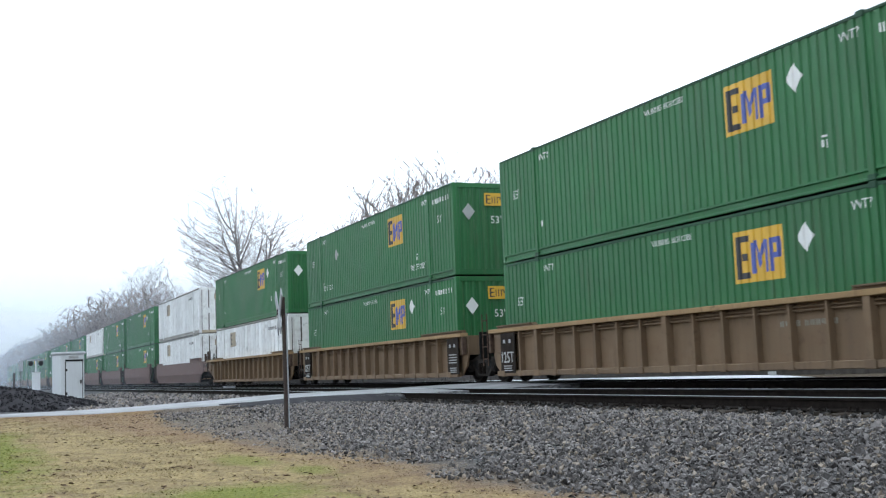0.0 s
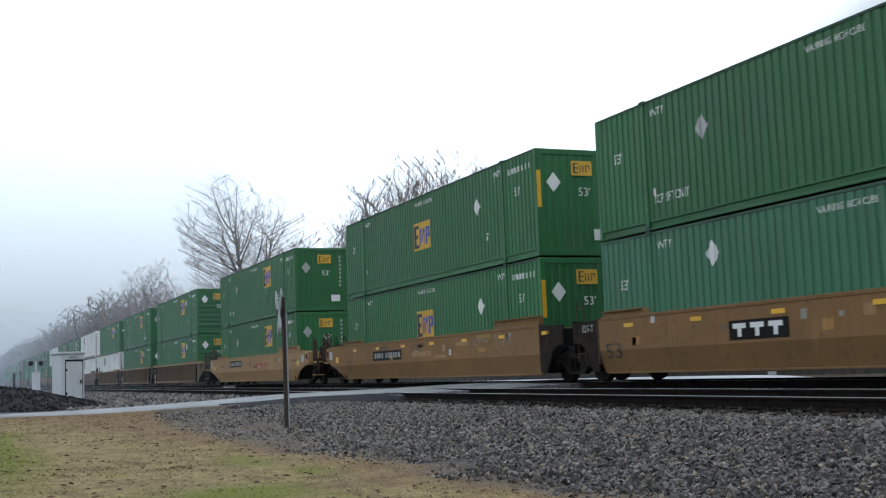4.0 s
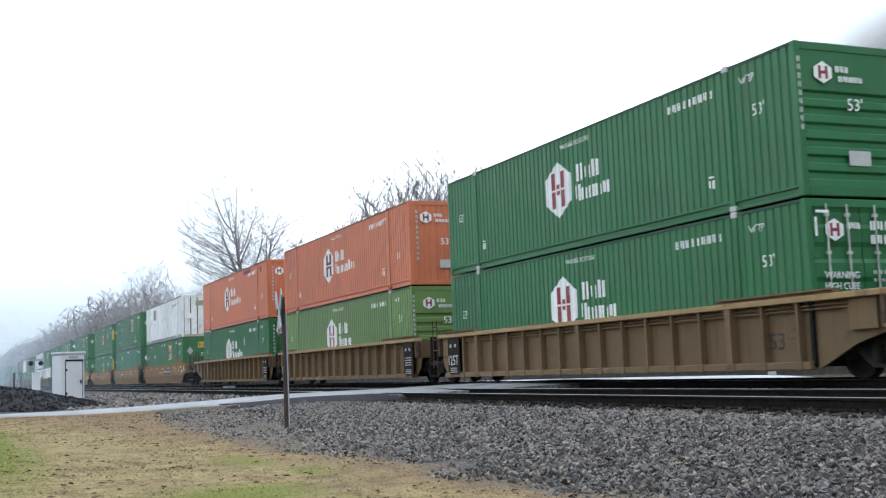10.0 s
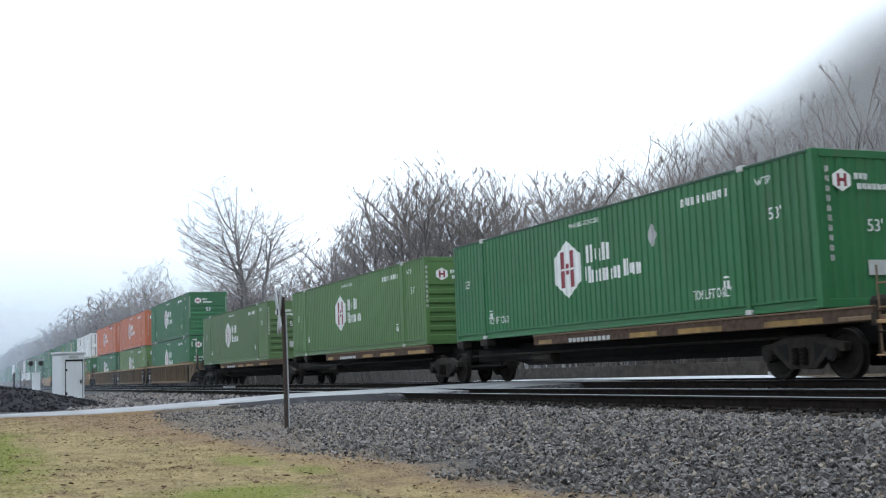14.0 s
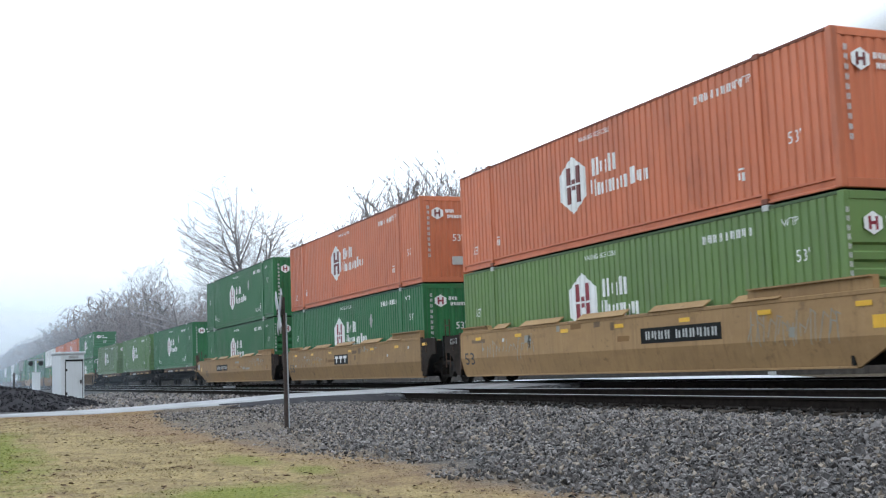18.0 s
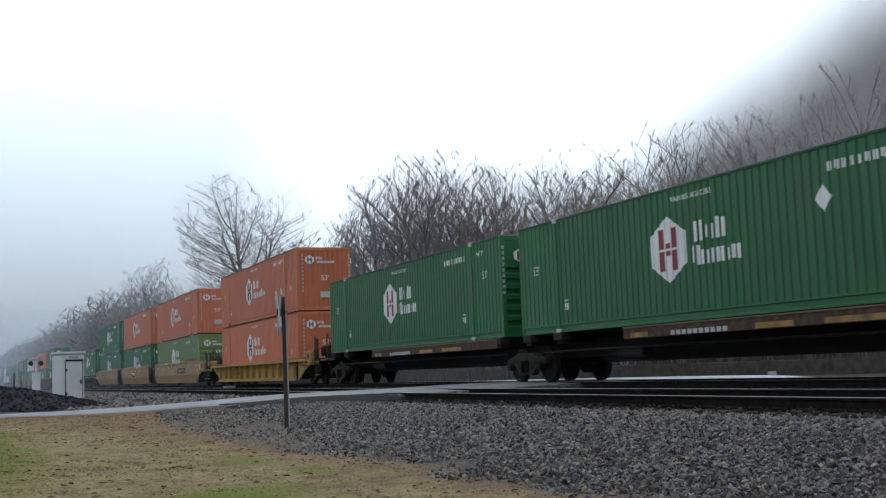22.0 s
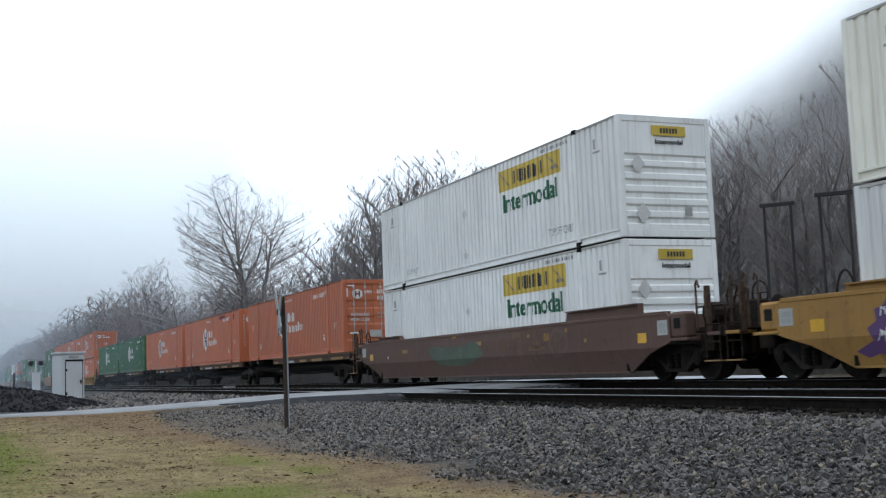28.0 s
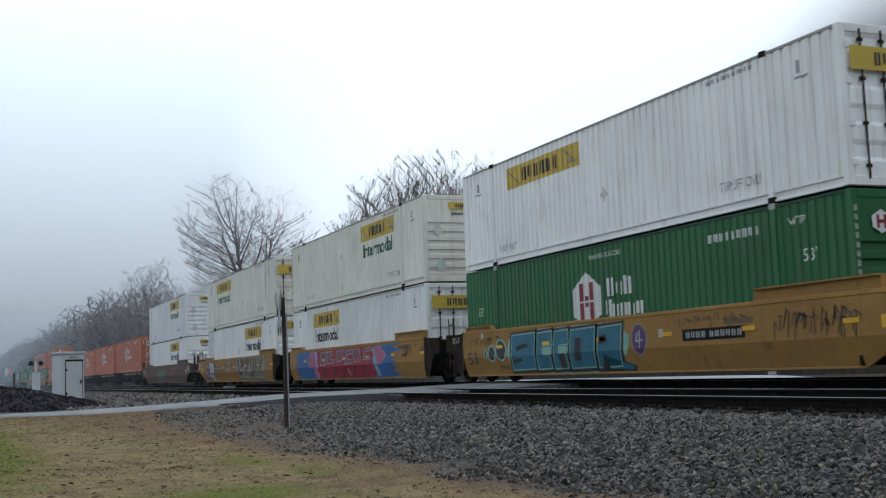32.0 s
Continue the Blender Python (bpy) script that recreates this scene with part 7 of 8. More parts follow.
def build_train():
    for _, u, upper, lower in UNITS:
        container(lower, u, DBL[0])
        container(upper, u, DBL[1])
    # the cars far ahead
    far = ("emp_b", "emp_a", "teal_a", "emp_d", "emp_b", "emp_c", "emp_a", "emp_b", "emp_d", "emp_a", "emp_b", "emp_c")
    for i, k in enumerate(far):
        u = -404.4 - 19.45 * i - 4.1 * (i // 3)
        container(k, u, DBL[0])
        container(k, u, DBL[1])
    dark = "dull dark red smooth-sided well car, grimy"
    for i, u in enumerate((-385.0, -367.02, -349.15, -330.78)):
        well_car("smooth", "darkred", "end" if i == 0 else "joint", "end" if i == 3 else "joint", u, dark, dict(dots=False), 18.1)
    first = well_car("smooth", "brown", "joint", "joint", -404.4, "dusty brown smooth-sided well car", dict(dots=False))
    for i in range(1, len(far)):
        u = -404.4 - 19.45 * i - 4.1 * (i // 3)
        c2 = copy_thing(first, pose(u, D, 0))
        TRAIN.append((c2, u, D, 0.0))
        for o in c2.children_recursive:
            if o.name.startswith("wheelset"):
                WHEELSETS[-1 if o.location.x < 0 else 1].append(o)
    rib = "faded brown well car with upright side ribs"
    well_car("ribbed", "brown", "end", "joint", -309.54, rib, dict(ton=16.6))
    well_car("ribbed", "brown", "joint", "joint", -290.15, rib, dict(ton=-0.6))
    well_car("ribbed", "brown", "joint", "end", -270.64, rib, dict(ton=-0.6, plate=11.5, platez=0.94, platew=1.7, bare="pale_g"))
    well_car("smooth", "ochre", "end", "end", -247.24, "dusty yellow smooth well car with faded red bars", dict(plate=3.2, platez=0.98, dots=False, paint=(red_letters,)))
    tan = "dusty tan smooth-sided well car with yellow reflectors"
    well_car("smooth", "tan", "end", "joint", -223.59, tan, dict(plate=3.4, low_num=0.3, paint=(dim_scrawl,)))
    well_car("smooth", "tan", "joint", "joint", -204.33, tan, dict(sign=5.0, ton=-0.65, low_num=0.35))
    well_car("smooth", "tan", "joint", "end", -184.73, tan, dict(plate=9.9, ton=-0.65, low_num=0.35, paint=(dim_scrawl,)))
    rib2 = "dusty tan well car with upright side ribs"
    well_car("ribbed", "ribtan", "end", "joint", -161.07, rib2, dict(ton=16.4, low_num=14.6, plate=2.4, platez=0.88, platew=1.45, bare="letterdim"))
    well_car("ribbed", "ribtan", "joint", "joint", -141.61, rib2, dict(ton=-0.3))
    well_car("ribbed", "ribtan", "joint", "end", -122.07, rib2, dict(ton=-0.3, low_num=15.0))
    well_car("smooth", "ochre", "end", "joint", -40.54, "dusty yellow smooth well car with pale scrawl", dict(plate=3.6, low_num=0.4, paint=(dim_scrawl,), dots=False, guides=((2.4, 3.2), (4.1, 6.2), (7.15, 9.25), (10.3, 12.3), (13.2, 14.6))))
    well_car("smooth", "ochre", "joint", "joint", -21.19, "dusty yellow smooth well car with an emblem panel", dict(sign=7.0, ton=-0.65, low_num=0.35, paint=(white_scrawl,), guides=((2.4, 3.2), (4.1, 6.2), (7.15, 9.25), (10.3, 12.3), (13.2, 14.6))))
    well_car("smooth", "ochre", "joint", "end", -1.72, "dusty yellow smooth well car covered in pale scrawl", dict(plate=9.9, ton=-0.65, low_num=0.35, paint=(white_scrawl_b,), guides=((2.4, 3.2), (4.1, 6.2), (7.15, 9.25), (10.3, 12.3), (13.2, 14.6))))
    well_car("ribbed", "yellowcar", "end", "end", 21.84, "yellow well car with upright side ribs", dict(plate=3.0, platez=0.5, platew=2.2, bare="brownink", low_num=7.3), top=1.12, ribs=13)
    well_car("smooth", "maroon", "end", "end", 134.29, "rusty maroon smooth well car with dull graffiti", dict(dots=False, paint=(maroon_tag,)))
    gold = "golden yellow smooth well car with sprayed graffiti"
    well_car("smooth", "gold", "end", "joint", 157.77, gold, dict(plate=2.9, platew=2.1, panel="brown", paint=(pale_tag,)))
    well_car("smooth", "gold", "joint", "joint", 177.18, gold, dict(ton=-0.65, paint=(colour_tag,)))
    well_car("smooth", "gold", "joint", "end", 196.55, gold, dict(plate=11.28, platew=2.05, ton=-0.65, low_num=0.4, paint=(teal_tag,)))
    sp = "black articulated spine car with dirty yellow side strips"
    deck = 1.28
    for u, k, le, re, gap in ((-101.07, "lime_dull", True, False, 20.8), (-80.25, "lime_leaf", False, False, 18.0), (-61.66, "hubgreen_inc", False, True, 18.0),
                              (42.91, "hubgreen_a", True, False, 17.3), (60.19, "hubgreen_strip", False, False, 17.3), (77.55, "orange_a", False, False, 17.4),
                              (95.0, "orange_patch", False, False, 18.4), (113.38, "orange_doors", False, True, 18.0)):
        container(k, u, deck)
        spine_car(u, sp, le, re, deck, gap, 19.1 if gap > 20 else 17.0)


# ---------------------------------------------------------------- trees and other fixed things
def grow(seed, height, clear, wide, n_pts, step=0.42, kill=0.55, reach=2.6, lean=(0.0, 0.0), up=0.12, round_at=0.45, top=0.25, leader=0.4, limbs=0, tufts=70, most=5200, rise=0.1):
    """A bare tree's skeleton: its twigs reach for points strewn through the crown. Gives nodes and their parents."""
    rng = np.random.default_rng(seed)
    f = rng.random(n_pts * 3)
    r = np.where(f < round_at, 0.45 + 0.55 * np.sin(0.5 * np.pi * f / round_at), top + (1 - top) * np.maximum(0.0, np.cos(0.5 * np.pi * (f - round_at) / (1 - round_at))) ** 0.8)
    keep = rng.random(len(f)) < r * r
    f, r = f[keep][:n_pts], r[keep][:n_pts]
    ang, rad = rng.random(len(f)) * 2 * np.pi, np.sqrt(rng.random(len(f)))
    lobes = 1 + 0.28 * np.sin(2 * ang + seed) + 0.2 * np.sin(3 * ang + 5 * f + seed * 1.7)
    z = clear + (height - clear) * f
    pts = np.stack([wide * r * rad * lobes * np.cos(ang) + lean[0] * z, wide * r * rad * lobes * np.sin(ang) + lean[1] * z, z], -1)
    # the points gather in tufts, so that the crown has gaps and an uneven outline
    heart = pts[rng.integers(0, len(pts), tufts)]
    loose = rng.random(len(pts)) < 0.35
    near = np.linalg.norm(pts[:, None] - heart[None], axis=2).argmin(1)
    pts = np.where(loose[:, None], pts, heart[near] + (pts - heart[near]) * 0.62)
    nodes, parent = [np.array((0.0, 0.0, -0.3))], [-1]
    while nodes[-1][2] < clear + leader * (height - clear):
        bend = rng.normal(0, 0.05, 2)
        nodes.append(nodes[-1] + np.array((lean[0] + bend[0], lean[1] + bend[1], 1.0)) * step)
        parent.append(len(nodes) - 2)
    # main limbs that leave the trunk at the fork and rise steadily outwards
    stem = len(nodes)
    for j in range(limbs):
        base = stem - 1 - int((0.75 * j / limbs) * leader * (height - clear) / step) - (j % 2)
        base = max(3, base)
        az, tilt = 2.4 * j + rng.uniform(-0.3, 0.3), rng.uniform(0.55, 0.95)
        d = np.array((math.cos(az) * math.sin(tilt) + lean[0], math.sin(az) * math.sin(tilt) + lean[1], math.cos(tilt)))
        last = base
        for k in range(int(rng.uniform(0.55, 0.8) * wide / math.sin(tilt) / step)):
            d = d + rng.normal(0, 0.07, 3) + np.array((0, 0, 0.035))
            d /= np.linalg.norm(d)
            nodes.append(nodes[last] + d * step)
            parent.append(last)
            last = len(nodes) - 1
    near = np.full(len(pts), 1e9)
    kids = collections.Counter(parent)
    which = np.zeros(len(pts), int)
    fresh = list(range(len(nodes)))
    for _ in range(160):
        for i in fresh:
            d = np.linalg.norm(pts - nodes[i], axis=1)
            m = d < near
            near[m], which[m] = d[m], i
        alive = near > kill
        pts, near, which = pts[alive], near[alive], which[alive]
        active = near < reach
        if not len(pts):
            break
        if not active.any():
            active = near < near.min() + 0.5
        fresh = []
        for i in np.unique(which[active]):
            to = pts[active & (which == i)] - nodes[i]
            d = (to / np.linalg.norm(to, axis=1)[:, None]).sum(0)
            d = d / (np.linalg.norm(d) + 1e-6)
            back = nodes[i] - nodes[parent[i]] if parent[i] >= 0 else np.array((0, 0, 1.0))
            d = d + 0.6 * back / (np.linalg.norm(back) + 1e-6) + np.array((0, 0, up)) + rng.normal(0, 0.07, 3)
            d /= np.linalg.norm(d)
            d[2] = max(d[2], rise)
            p = nodes[i] + d / np.linalg.norm(d) * step
            if kids[int(i)] > 3:
                near[which == i] = 0.0
                continue
            kids[int(i)] += 1
            nodes.append(p)
            parent.append(int(i))
            fresh.append(len(nodes) - 1)
        if not fresh or len(nodes) > most:
            break
    # a few short twigs on every tip
    tips = set(range(len(nodes))) - set(parent)
    for i in sorted(tips):
        d0 = nodes[i] - nodes[parent[i]]
        d0 = d0 / np.linalg.norm(d0)
        for _ in range(3):
            d = d0 + rng.normal(0, 0.36, 3) + np.array((0, 0, 0.25))
            nodes.append(nodes[i] + d / np.linalg.norm(d) * rng.uniform(0.35, 0.8) * step * 1.7)
            parent.append(i)
    return np.array(nodes), np.array(parent)


def tubes(name, p, q, r0, r1, sides, material):
    """One mesh of tapered tubes from the points p to the points q."""
    d = q - p
    d /= np.linalg.norm(d, axis=1)[:, None] + 1e-9
    other = np.where(np.abs(d[:, 2:3]) > 0.8, np.array((1.0, 0, 0)), np.array((0, 0, 1.0)))
    a = np.cross(d, other)
    a /= np.linalg.norm(a, axis=1)[:, None]
    c = np.cross(d, a)
    t = np.arange(sides) * 2 * np.pi / sides
    ring = a[:, None] * np.cos(t)[None, :, None] + c[:, None] * np.sin(t)[None, :, None]
    v = np.concatenate([p[:, None] + ring * r0[:, None, None], q[:, None] + ring * r1[:, None, None]], 1).reshape(-1, 3)
    o = (np.arange(len(p)) * 2 * sides)[:, None]
    i = np.arange(sides)
    j = (i + 1) % sides
    f = np.stack([o + i, o + j, o + sides + j, o + sides + i], -1).reshape(-1, 4)
    return grid_mesh(name, v.tolist(), f.tolist(), material, True)


def tree_meshes(seed, bark, twig, tip=0.011, thick=0.045, **shape):
    """The trunk with its limbs, and the crown of branches and twigs, as two meshes."""
    nodes, parent = grow(seed, **shape)
    load = np.zeros(len(nodes))
    for i in range(len(nodes) - 1, 0, -1):
        load[i] = max(load[i], 1.0)
        load[parent[i]] += load[i]
    rad = 0.62 * tip * np.maximum(load, 1.0) ** 0.5
    k = np.arange(1, len(nodes))
    pa = parent[k]
    r0, r1 = np.minimum(rad[pa], rad[k] * 1.35), rad[k]
    big = r1 >= thick
    return (tubes("trunk", nodes[pa][big], nodes[k][big], r0[big], r1[big], 6, bark),
            tubes("crown", nodes[pa][~big], nodes[k][~big], r0[~big], r1[~big], 3, twig))


def build_trees():
    rng = random.Random(42)
    woods = [tree_meshes(100 + i, M["bark"], M["twig"], height=17.0, clear=3.5 + 1.2 * (i % 3), wide=3.1 + 0.4 * (i % 2), n_pts=1700, up=0.5, reach=2.6, tip=0.0074, step=0.4, kill=0.5, leader=0.55, limbs=6, rise=0.85,
                         lean=(rng.uniform(-0.05, 0.05), rng.uniform(-0.05, 0.05)), round_at=0.5, top=0.35) for i in range(6)]
    light = [tree_meshes(400 + i, M["bark"], M["twig"], tip=0.017, height=17.0, clear=4.0, wide=3.0, n_pts=760, step=0.6, kill=0.75, reach=3.5, up=0.3, top=0.3, leader=0.5, limbs=5, rise=0.8) for i in range(4)]
    bushy = [tree_meshes(600 + i, M["bark"], M["twig"], tip=0.0095, height=16.0, clear=2.0, wide=3.2, n_pts=1900, up=0.5, leader=0.5, limbs=6, rise=0.8, lean=(rng.uniform(-0.06, 0.06), 0.04), round_at=0.6, top=0.3) for i in range(3)]
    coarse = [tree_meshes(500 + i, M["bark"], M["twig"], tip=0.028, thick=0.1, height=16.0, clear=2.0, wide=4.2, n_pts=1300, step=0.6, kill=0.75, reach=3.2, up=0.4, rise=0.45) for i in range(3)]
    tall = tree_meshes(311, M["palebark"], M["paletwig"], tip=0.0068, height=20.0, clear=6.2, wide=5.6, n_pts=6500, step=0.36, kill=0.42, up=0.42, lean=(-0.09, -0.10), reach=2.4, round_at=0.36, top=0.12, leader=0.62, limbs=13, tufts=110, most=9500, rise=0.42)
    slim = tree_meshes(325, M["palebark"], M["paletwig"], tip=0.0068, height=16.0, clear=6.4, wide=3.0, n_pts=3000, step=0.36, kill=0.42, up=0.14, reach=2.4, tufts=60, most=6000, lean=(0.09, 0.18), round_at=0.5, top=0.3, leader=0.6, limbs=8, rise=0.42)

    def plant(meshes, x, y, h, label, s=1.0, base=17.0, turn=None):
        ob = new("tree", meshes[0])
        ob.location = (x, y, ground_z(x, y) - 0.05)
        k = h / base
        ob.scale = (k * s, k * s, k)
        ob.rotation_euler = (0, 0, rng.uniform(0, 6.28) if turn is None else turn)
        new("crown", meshes[1]).parent = ob
        tagged(ob, label, "tree", "bare trees beyond the tracks")
    plant(tall, -98.8, 24, 19.7, "tall pale bare tree with a broad open crown", 1.0, 20.0, 0.0)
    plant(slim, -99.0, 23.6, 18.0, "slim pale bare tree leaning over", 0.85, 16.0, 0.0)
    hazy = "pale bare tree fading in the mist"
    for x, y, h, s in ((-178, 25, 18.4, 0.9), (-166, 25, 17.4, 0.9), (-154, 25, 16.6, 1.0), (-143, 26, 14.2, 1.0), (-133, 25, 13.0, 1.0), (-126, 26, 12.2, 0.9), (-118, 27, 11.6, 0.9), (-192, 25, 15.5, 1.1)):
        plant((slim if x % 2 else woods[rng.randrange(6)]), x, y, h, hazy, s * (1.5 if x % 2 else 1.3), 16.0 if x % 2 else 17.0)
    bare = "grey-brown bare tree with dense upright twigs"
    front = ((-121.9, 38, 16.6), (-127, 42, 18.6), (-112, 38, 16.5), (-103.7, 36, 18.2), (-111.1, 40, 20.2), (-106.7, 40, 20.3), (-102.5, 40, 19.9), (-99.6, 40, 20.3), (-95.9, 40, 20.0),
             (-102.1, 44, 21.3), (-92.7, 41, 19.2), (-97.1, 44, 19.7), (-92.8, 43, 18.7), (-91.8, 44, 18.5), (-87.3, 43, 17.6), (-85.2, 43, 17.3), (-78.8, 41, 16.0),
             (-80.3, 43, 16.5), (-79.8, 44, 17.1), (-72.1, 41, 15.8), (-75.1, 44, 15.8), (-71.8, 43, 14.9), (-71.6, 44, 14.6), (-66.0, 43.5, 13.2))
    for x, y, h in front:
        plant(woods[rng.randrange(6)], x, max(y, 43.6) if x > -95 else y, h * rng.uniform(1.0, 1.09), bare, rng.uniform(0.75, 1.0))
    back = "thin grey bare tree in the woods behind"
    second = ((-159.4, 51, 20.8), (-146.8, 49, 21.2), (-145.9, 51, 23.5), (-130.5, 47, 22.0), (-135.5, 51, 24.0), (-126.1, 49, 22.8), (-117.0, 47, 22.4), (-128.1, 53, 24.8),
              (-115.0, 49, 22.6), (-107.6, 47, 21.1), (-113.4, 51, 21.3), (-114.2, 53, 21.1), (-102.5, 49, 19.6), (-100.1, 49, 18.8), (-92.7, 47, 17.5), (-97.8, 51, 17.8),
              (-95.4, 51, 18.0), (-89.2, 49, 17.8), (-94.2, 53, 19.0), (-92.0, 53, 18.6), (-82.6, 49, 16.1), (-84.2, 51, 16.3), (-78.9, 49, 14.9), (-80.2, 51, 15.2))
    for x, y, h in second:
        plant(light[rng.randrange(4)], x, y, h * 1.04, back, rng.uniform(0.8, 1.05))
    for i in range(26):
        x = -150 + 122 * rng.random()
        plant(light[rng.randrange(4)], x, rng.uniform(54, 72), rng.uniform(0.62, 0.85) * (17 + max(0.0, (-x - 90) * 0.09)), back, rng.uniform(0.8, 1.1))
    for x, y, h in ((-73.8, 48, 14.1), (-70.6, 48, 16.6), (-66.5, 46, 16.2), (-62.9, 44.5, 15.8), (-61.5, 46, 15.6), (-60.4, 46, 16.0), (-61.7, 48, 16.2), (-58.4, 48, 16.2), (-55.9, 48, 13.8), (-52.9, 46, 12.4)):
        plant(bushy[rng.randrange(3)], x, y, h * 1.08, "brown bare tree with fine brushy twigs", rng.uniform(0.75, 1.0), 16.0)
    low = "low brushy bare tree at the edge of the woods"
    for i in range(30):
        x = -136 + 84 * (i + rng.random()) / 30
        plant(bushy[rng.randrange(3)], x, rng.uniform(33, 42) if x < -98 else rng.uniform(43.6, 50), rng.uniform(7.0, 10.5), low, rng.uniform(1.1, 1.6), 16.0)
    for i in range(28):
        plant(woods[rng.randrange(6)], -205 + 95 * (i + rng.random()) / 28, rng.uniform(26, 31), rng.uniform(9.0, 13.0), hazy, rng.uniform(1.1, 1.5))
    for i in range(20):
        plant(light[rng.randrange(4)], -172 + 62 * (i + rng.random()) / 20, rng.uniform(32, 42), rng.uniform(12.0, 16.5), back, rng.uniform(1.1, 1.5))
    plant(woods[2], -56.6, 47, 16.0, "dark bare tree with a spreading top", 0.8)
    for x, h in ((-51.1, 13.8), (-50.3, 15.4), (-49.0, 16.4), (-47.2, 16.2), (-46.0, 15.0), (-44.9, 15.3), (-43.4, 14.6)):
        plant(bushy[rng.randrange(3)], x, 46 + rng.uniform(-0.4, 2.0), h * 1.06, "thin upright bare sapling", rng.uniform(0.45, 0.65), 16.0)
    far = "bare tree fading into the mist along the line"
    for i in range(90):
        x = -196 - 560 * (i / 90) ** 1.35 - rng.uniform(0, 6)
        plant(coarse[rng.randrange(3)], x, rng.uniform(22, 32), rng.uniform(13.5, 17.5) * (1.0 + max(0.0, -x - 330) * 0.0008), far, rng.uniform(1.1, 1.5), 16.0)


def build_brush():
    """Low bare scrub under the trees, in one mesh."""
    rng = np.random.default_rng(8)
    n = 26000
    x = -8 - 330 * rng.random(n) ** 1.6
    y = np.where(x > -75, rng.uniform(43, 60, n), rng.uniform(22, 40, n))
    h = rng.uniform(0.8, 3.4, n)
    lean = rng.normal(0, 0.5, (n, 2))
    w = 0.02 + 0.00022 * np.abs(x)
    z = np.full(n, -0.65)
    v = np.zeros((n, 3, 3))
    v[:, 0] = np.stack([x - w, y, z], -1)
    v[:, 1] = np.stack([x + w, y + w, z], -1)
    v[:, 2] = np.stack([x + lean[:, 0], y + lean[:, 1], z + h], -1)
    me = bpy.data.meshes.new("brush")
    me.from_pydata([tuple(p) for p in v.reshape(-1, 3)], [], [(3 * i, 3 * i + 1, 3 * i + 2) for i in range(n)])
    me.materials.append(M["brush"])
    tagged(new("brush", me), "brown leafless scrub under the trees", "scrub", kind="stuff")


def build_crossbuck():
    x, y = -21.7, 5.88
    z = ground_z(x, y)
    ob = tagged(new("crossing_sign"), "weathered crossbuck sign on a dark wooden post", "crossing sign")
    ob.location = (x, y, z - 0.05)
    ob.rotation_euler = (0, radians(-1.2), 0)
    bm = bmesh.new()
    rod(bm, (0, 0, -0.3), (0, 0, 2.62), 0.046, 10, 0.036)
    part("post", soft(bm, 0.01), M["post"], ob)
    part("post_back_strip", soft(boxes((-0.018, 0.018, 0.036, 0.066, 0.05, 2.3)), 0.004), M["board"], ob, "pale strip on the post")
    for s in (-1, 1):
        bm = boxes((-0.53, 0.53, -0.012, 0.012, -0.10, 0.10))
        soft(bm, 0.004)
        b = part("sign_board", bm, M["board"], ob, "worn white crossbuck board")
        b.matrix_basis = pose(-0.02, -0.085 - 0.014 * s, 2.32, 0, 0, -8) @ pose(0, 0, 0, 0, s * 45, 0)
    part("bracket", boxes((-0.06, 0.06, -0.12, 0.0, 2.26, 2.38)), M["steel"], ob)


def build_cabinet():
    ob = tagged(new("signal_cabinet"), "pale grey steel signal cabinet with a closed door", "signal cabinet")
    ob.matrix_basis = pose(-62.0, 5.2, -0.62, 0, 0, 17)
    part("base", boxes((-0.65, 0.65, -0.66, 0.66, 0.0, 0.12)), M["concrete"], ob)
    part("body", soft(boxes((-0.6, 0.6, -0.62, 0.62, 0.12, 2.58)), 0.02), M["cabinet"], ob)
    part("roof", soft(boxes((-0.66, 0.66, -0.68, 0.68, 2.58, 2.70)), 0.02), M["cabinet"], ob, "flat overhanging white roof")
    d = part("door", soft(boxes((0.6, 0.64, -0.36, 0.5, 0.2, 2.2)), 0.012), M["cabinet"], ob, "pale steel door")
    part("door_seam", boxes((0.595, 0.66, -0.40, 0.54, 2.21, 2.30)), M["black"], d)
    part("side_gap", boxes((0.595, 0.607, -0.41, -0.37, 0.2, 2.2)), M["steel"], d)
    part("side_gap", boxes((0.595, 0.607, 0.51, 0.55, 0.2, 2.2)), M["steel"], d)
    part("door_handle", soft(boxes((0.64, 0.69, 0.38, 0.44, 1.05, 1.25)), 0.006), M["steel"], d, "dark steel handle")
    part("hinge", boxes((0.63, 0.655, -0.38, -0.30, 0.5, 0.62), (0.63, 0.655, -0.38, -0.30, 1.7, 1.82)), M["steel"], d)
    part("vent", boxes((0.6, 0.625, -0.2, 0.3, 2.36, 2.5)), M["placard"], ob)


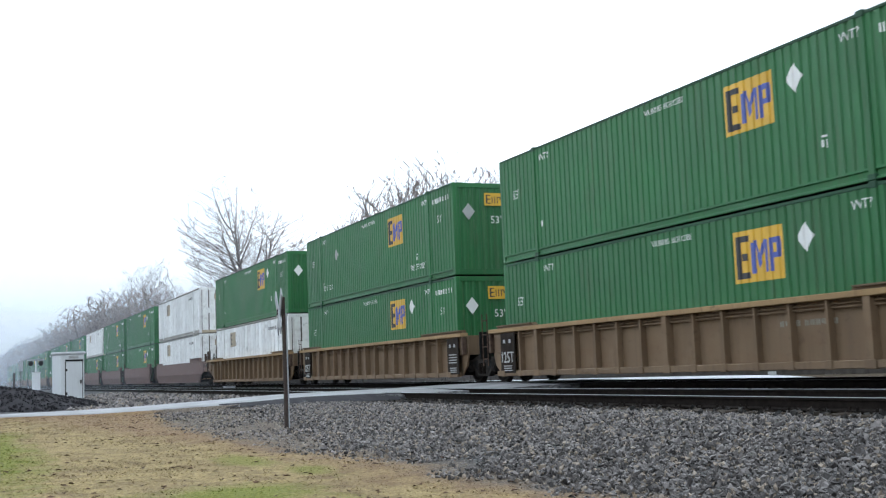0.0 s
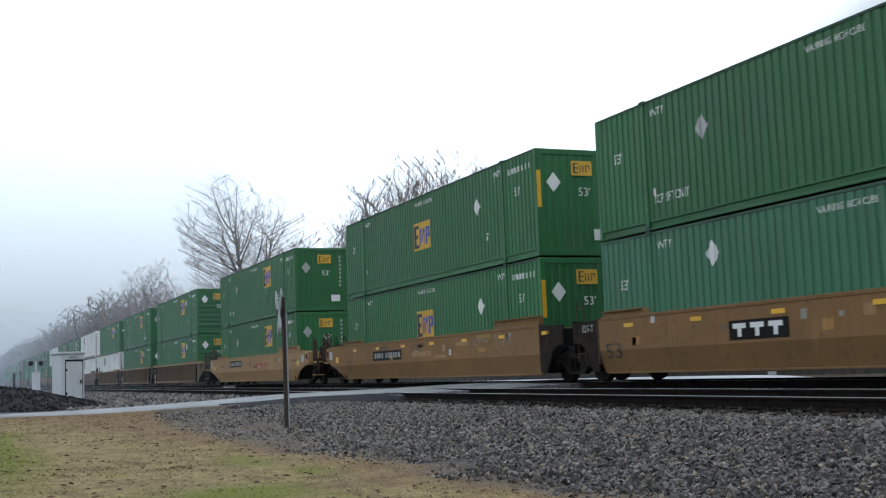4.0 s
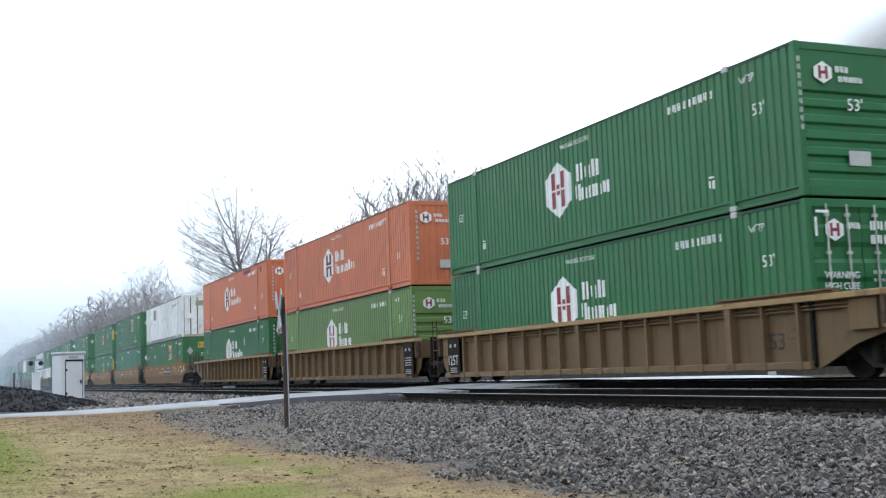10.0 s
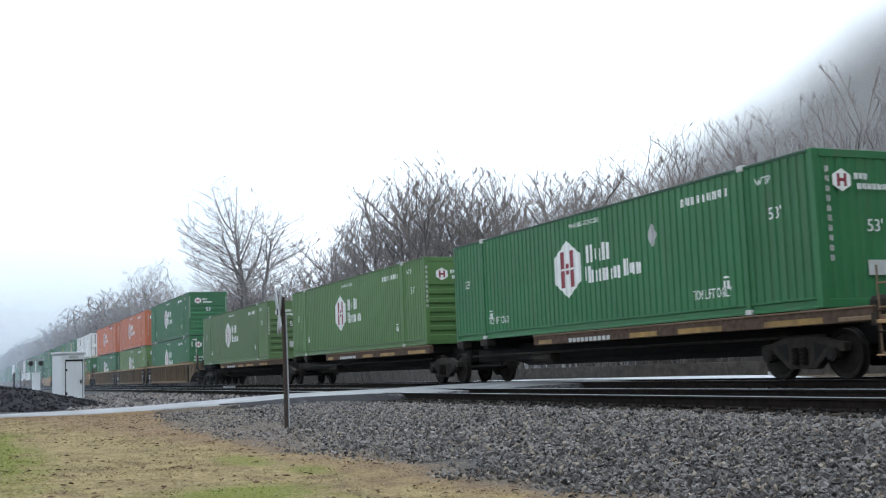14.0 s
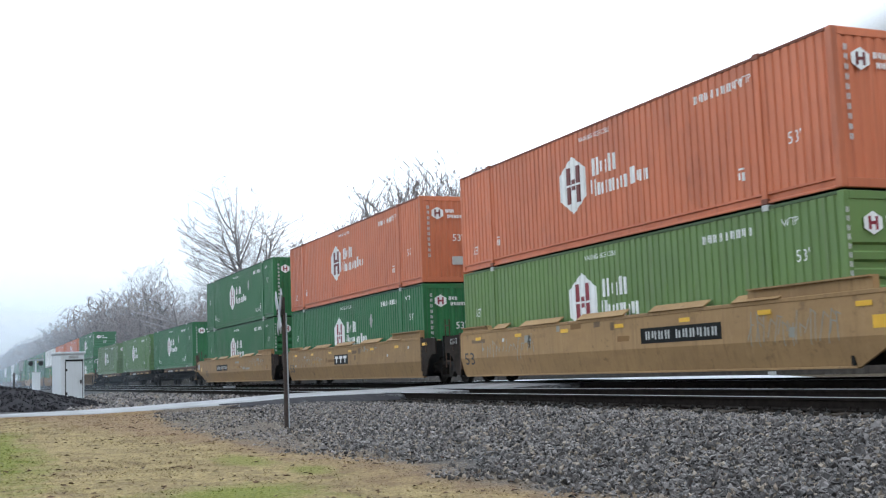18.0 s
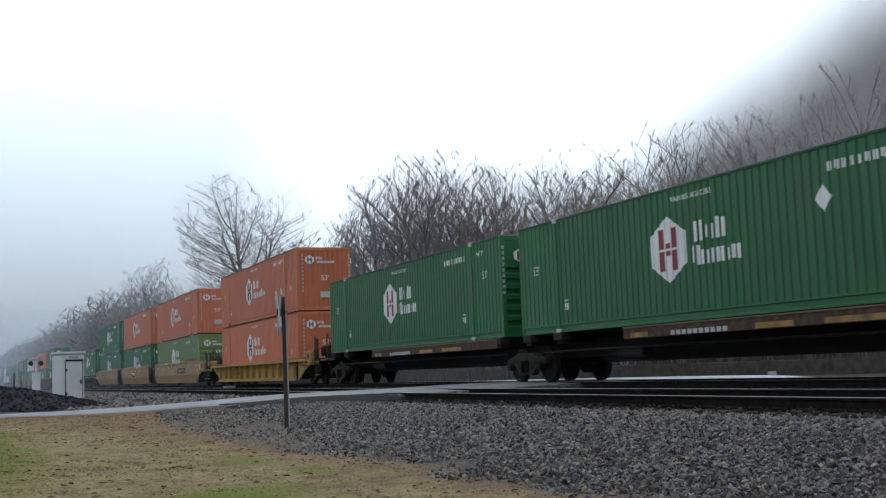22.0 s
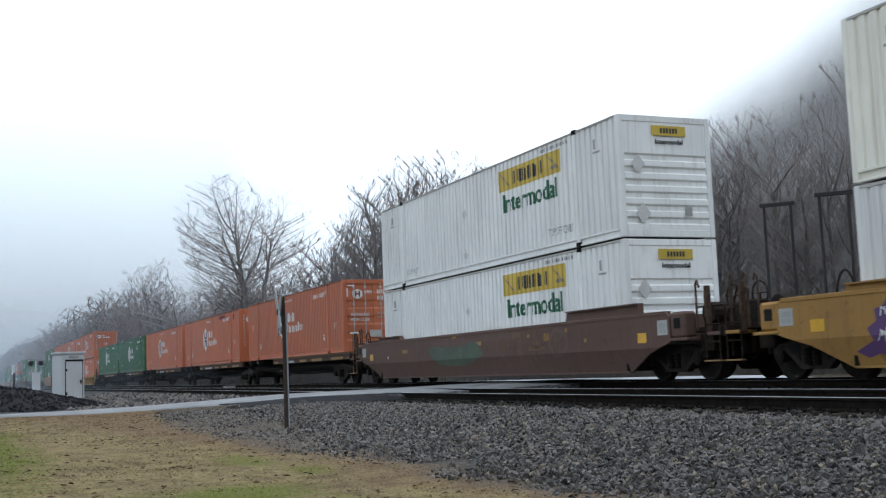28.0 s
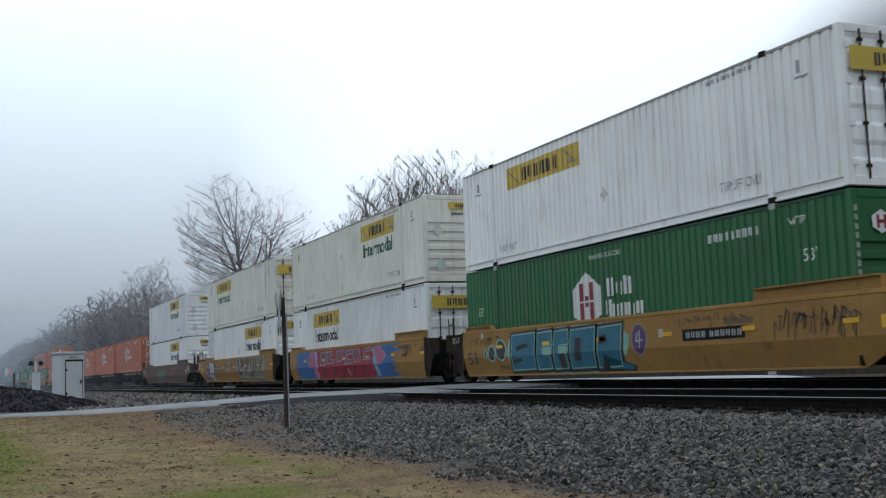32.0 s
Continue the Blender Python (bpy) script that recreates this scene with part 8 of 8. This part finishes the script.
def build_left_things():
    # small battery box and a crossing signal seen from behind
    b = tagged(new("battery_box"), "small white steel battery box by the track", "equipment box")
    b.location = (-88.0, 5.15, -0.55)
    part("body", soft(boxes((-0.3, 0.3, -0.27, 0.27, 0.0, 1.84)), 0.02), M["cabinet"], b)
    part("lid", soft(boxes((-0.34, 0.34, -0.31, 0.31, 1.84, 1.90)), 0.012), M["cabinet"], b)
    s = tagged(new("crossing_signal"), "crossing signal mast with two hooded lamps", "crossing signal")
    s.location = (-92.0, 5.35, -0.55)
    bm = bmesh.new()
    rod(bm, (0, 0, 0), (0, 0, 2.85), 0.06, 8)
    part("mast", bm, M["cabinet"], s)
    part("cross_arm", boxes((-0.05, 0.05, -0.6, 0.6, 2.82, 2.95)), M["board"], s, "pale cross arm")
    for yy in (-0.36, 0.36):
        bm = bmesh.new()
        rod(bm, (-0.12, yy, 2.62), (0.1, yy, 2.62), 0.19, 12)
        part("lamp_hood", bm, M["black"], s, "black lamp hood")
    part("mast_base", soft(boxes((-0.22, 0.22, -0.22, 0.22, 0.0, 0.3)), 0.02), M["concrete"], s)
    g = tagged(new("marker_sign"), "tall narrow white marker board on a thin post", "sign")
    g.location = (-113.7, 5.3, -0.55)
    bm = bmesh.new()
    rod(bm, (0, 0, 0), (0, 0, 3.2), 0.04, 6)
    part("shaft", bm, M["post"], g)
    part("sign_board", soft(boxes((0.04, 0.08, -0.19, 0.19, 2.3, 3.3)), 0.01), M["board"], g, "plain white board")
    p = tagged(new("line_post"), "thin dark wooden line post", "post")
    p.location = (-104.0, 4.3, -0.55)
    bm = bmesh.new()
    rod(bm, (0, 0, 0), (0, 0, 2.1), 0.09, 8)
    part("shaft", bm, M["post"], p)
    q = tagged(new("marker_post"), "short white marker posts joined by a rail", "marker post")
    q.location = (-78.0, 2.5, -0.55)
    part("shaft", boxes((-0.06, 0.06, -0.25, -0.13, 0, 1.0)), M["board"], q)
    part("shaft", boxes((-0.06, 0.06, 0.10, 0.22, 0, 1.0)), M["board"], q)
    part("cross_rail", boxes((-0.04, 0.04, -0.25, 0.22, 0.7, 0.8)), M["board"], q)
    w = tagged(new("junction_box"), "low white junction box beside the rails", "equipment box")
    w.location = (-80.0, 6.55, -0.55)
    part("body", soft(boxes((-0.3, 0.3, -0.35, 0.35, 0, 0.32)), 0.02), M["board"], w)
    part("lid", soft(boxes((-0.34, 0.34, -0.4, 0.4, 0.32, 0.38)), 0.01), M["board"], w)
    t = tagged(new("junction_box"), "low white junction box between the tracks", "equipment box")
    t.location = (-58.5, 12.85, -0.30)
    part("body", soft(boxes((-0.25, 0.25, -0.25, 0.25, 0, 0.26)), 0.02), M["board"], t)
    part("lid", soft(boxes((-0.28, 0.28, -0.28, 0.28, 0.26, 0.31)), 0.01), M["board"], t)


def build_frames():
    first = tagged(new("steel_frame"), "tall dark steel goalpost frame beyond the far road", "steel frame", "steel frames beyond the tracks")
    for a in (-0.75, 0.75):
        part("leg", soft(boxes((a - 0.07, a + 0.07, -0.08, 0.08, 0, 9.65)), 0.01), M["frame"], first)
    part("lintel", soft(boxes((-0.98, 0.98, -0.15, 0.15, 9.65, 9.85)), 0.01), M["frame"], first)
    part("footing", soft(boxes((-1.1, 1.1, -0.4, 0.4, -0.1, 0.2)), 0.02), M["concrete"], first)
    first.matrix_basis = pose(-51.6, 43.3, -0.6, 0, 0, 40)
    copy_thing(first, pose(-47.5, 43.75, -0.6, 0, 0, 40))


def build_guard():
    """A low kerb wall with posts along the far road."""
    g = tagged(new("guard_rail"), "low dark weathered kerb wall along the far road", "guard rail")
    part("beam", soft(boxes((-160, 60, 42.6, 42.72, -0.6, 0.22)), 0.02), M["darkwall"], g)
    me = None
    for i in range(60):
        x = -160 + 3.7 * i
        if me is None:
            me = part("post", soft(boxes((-0.05, 0.05, 42.75, 42.85, -0.6, 0.12)), 0.01), M["post"], g).data
            g.children[-1].location = (x, 0, 0)
        else:
            o = new("post", me)
            o.parent, o.location = g, (x, 0, 0)


build_ground()
build_road()
build_track(NEAR_Y, NEAR_Z, -900, 60, (-70.0, 6.0), "near_track", "empty near railway track on grey ballast", 0.025)
build_track(FAR_Y, 0.0, -1200, 400, (-70.0, 6.0), "far_track", "railway track that carries the train")
build_hill()
build_mist()
build_train()
build_trees()
build_brush()
build_crossbuck()
build_cabinet()
build_left_things()
build_frames()
build_guard()
build_mound()
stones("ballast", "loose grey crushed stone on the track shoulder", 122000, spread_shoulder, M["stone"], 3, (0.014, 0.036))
stones("ballast", "near-black crushed stone between the ties", 18000, spread_cribs, M["cribstone"], 4, (0.03, 0.055))
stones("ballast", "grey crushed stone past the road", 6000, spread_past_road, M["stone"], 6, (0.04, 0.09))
build_grass()
build_litter()


# ---------------------------------------------------------------- what moves
def motions():
    times = [2.0 * i for i in range(17)]
    for thing, u, y, z in TRAIN:
        walk(thing, [(t, pose(u - run(t), y, z)) for t in times])
    for side, sets in WHEELSETS.items():
        first = sets[0]
        walk(first, [(k / FPS, Matrix.Translation((side * 0.87, 0, 0.457)) @ Matrix.Rotation(-(run(k / FPS) - run(0)) / 0.457, 4, "Y")) for k in range(int(END * FPS) + 1)])
        src = first.animation_data
        for w in sets[1:]:
            w.rotation_mode = "QUATERNION"
            d = w.animation_data_create()
            d.action, d.action_slot = src.action, src.action_slot


motions()
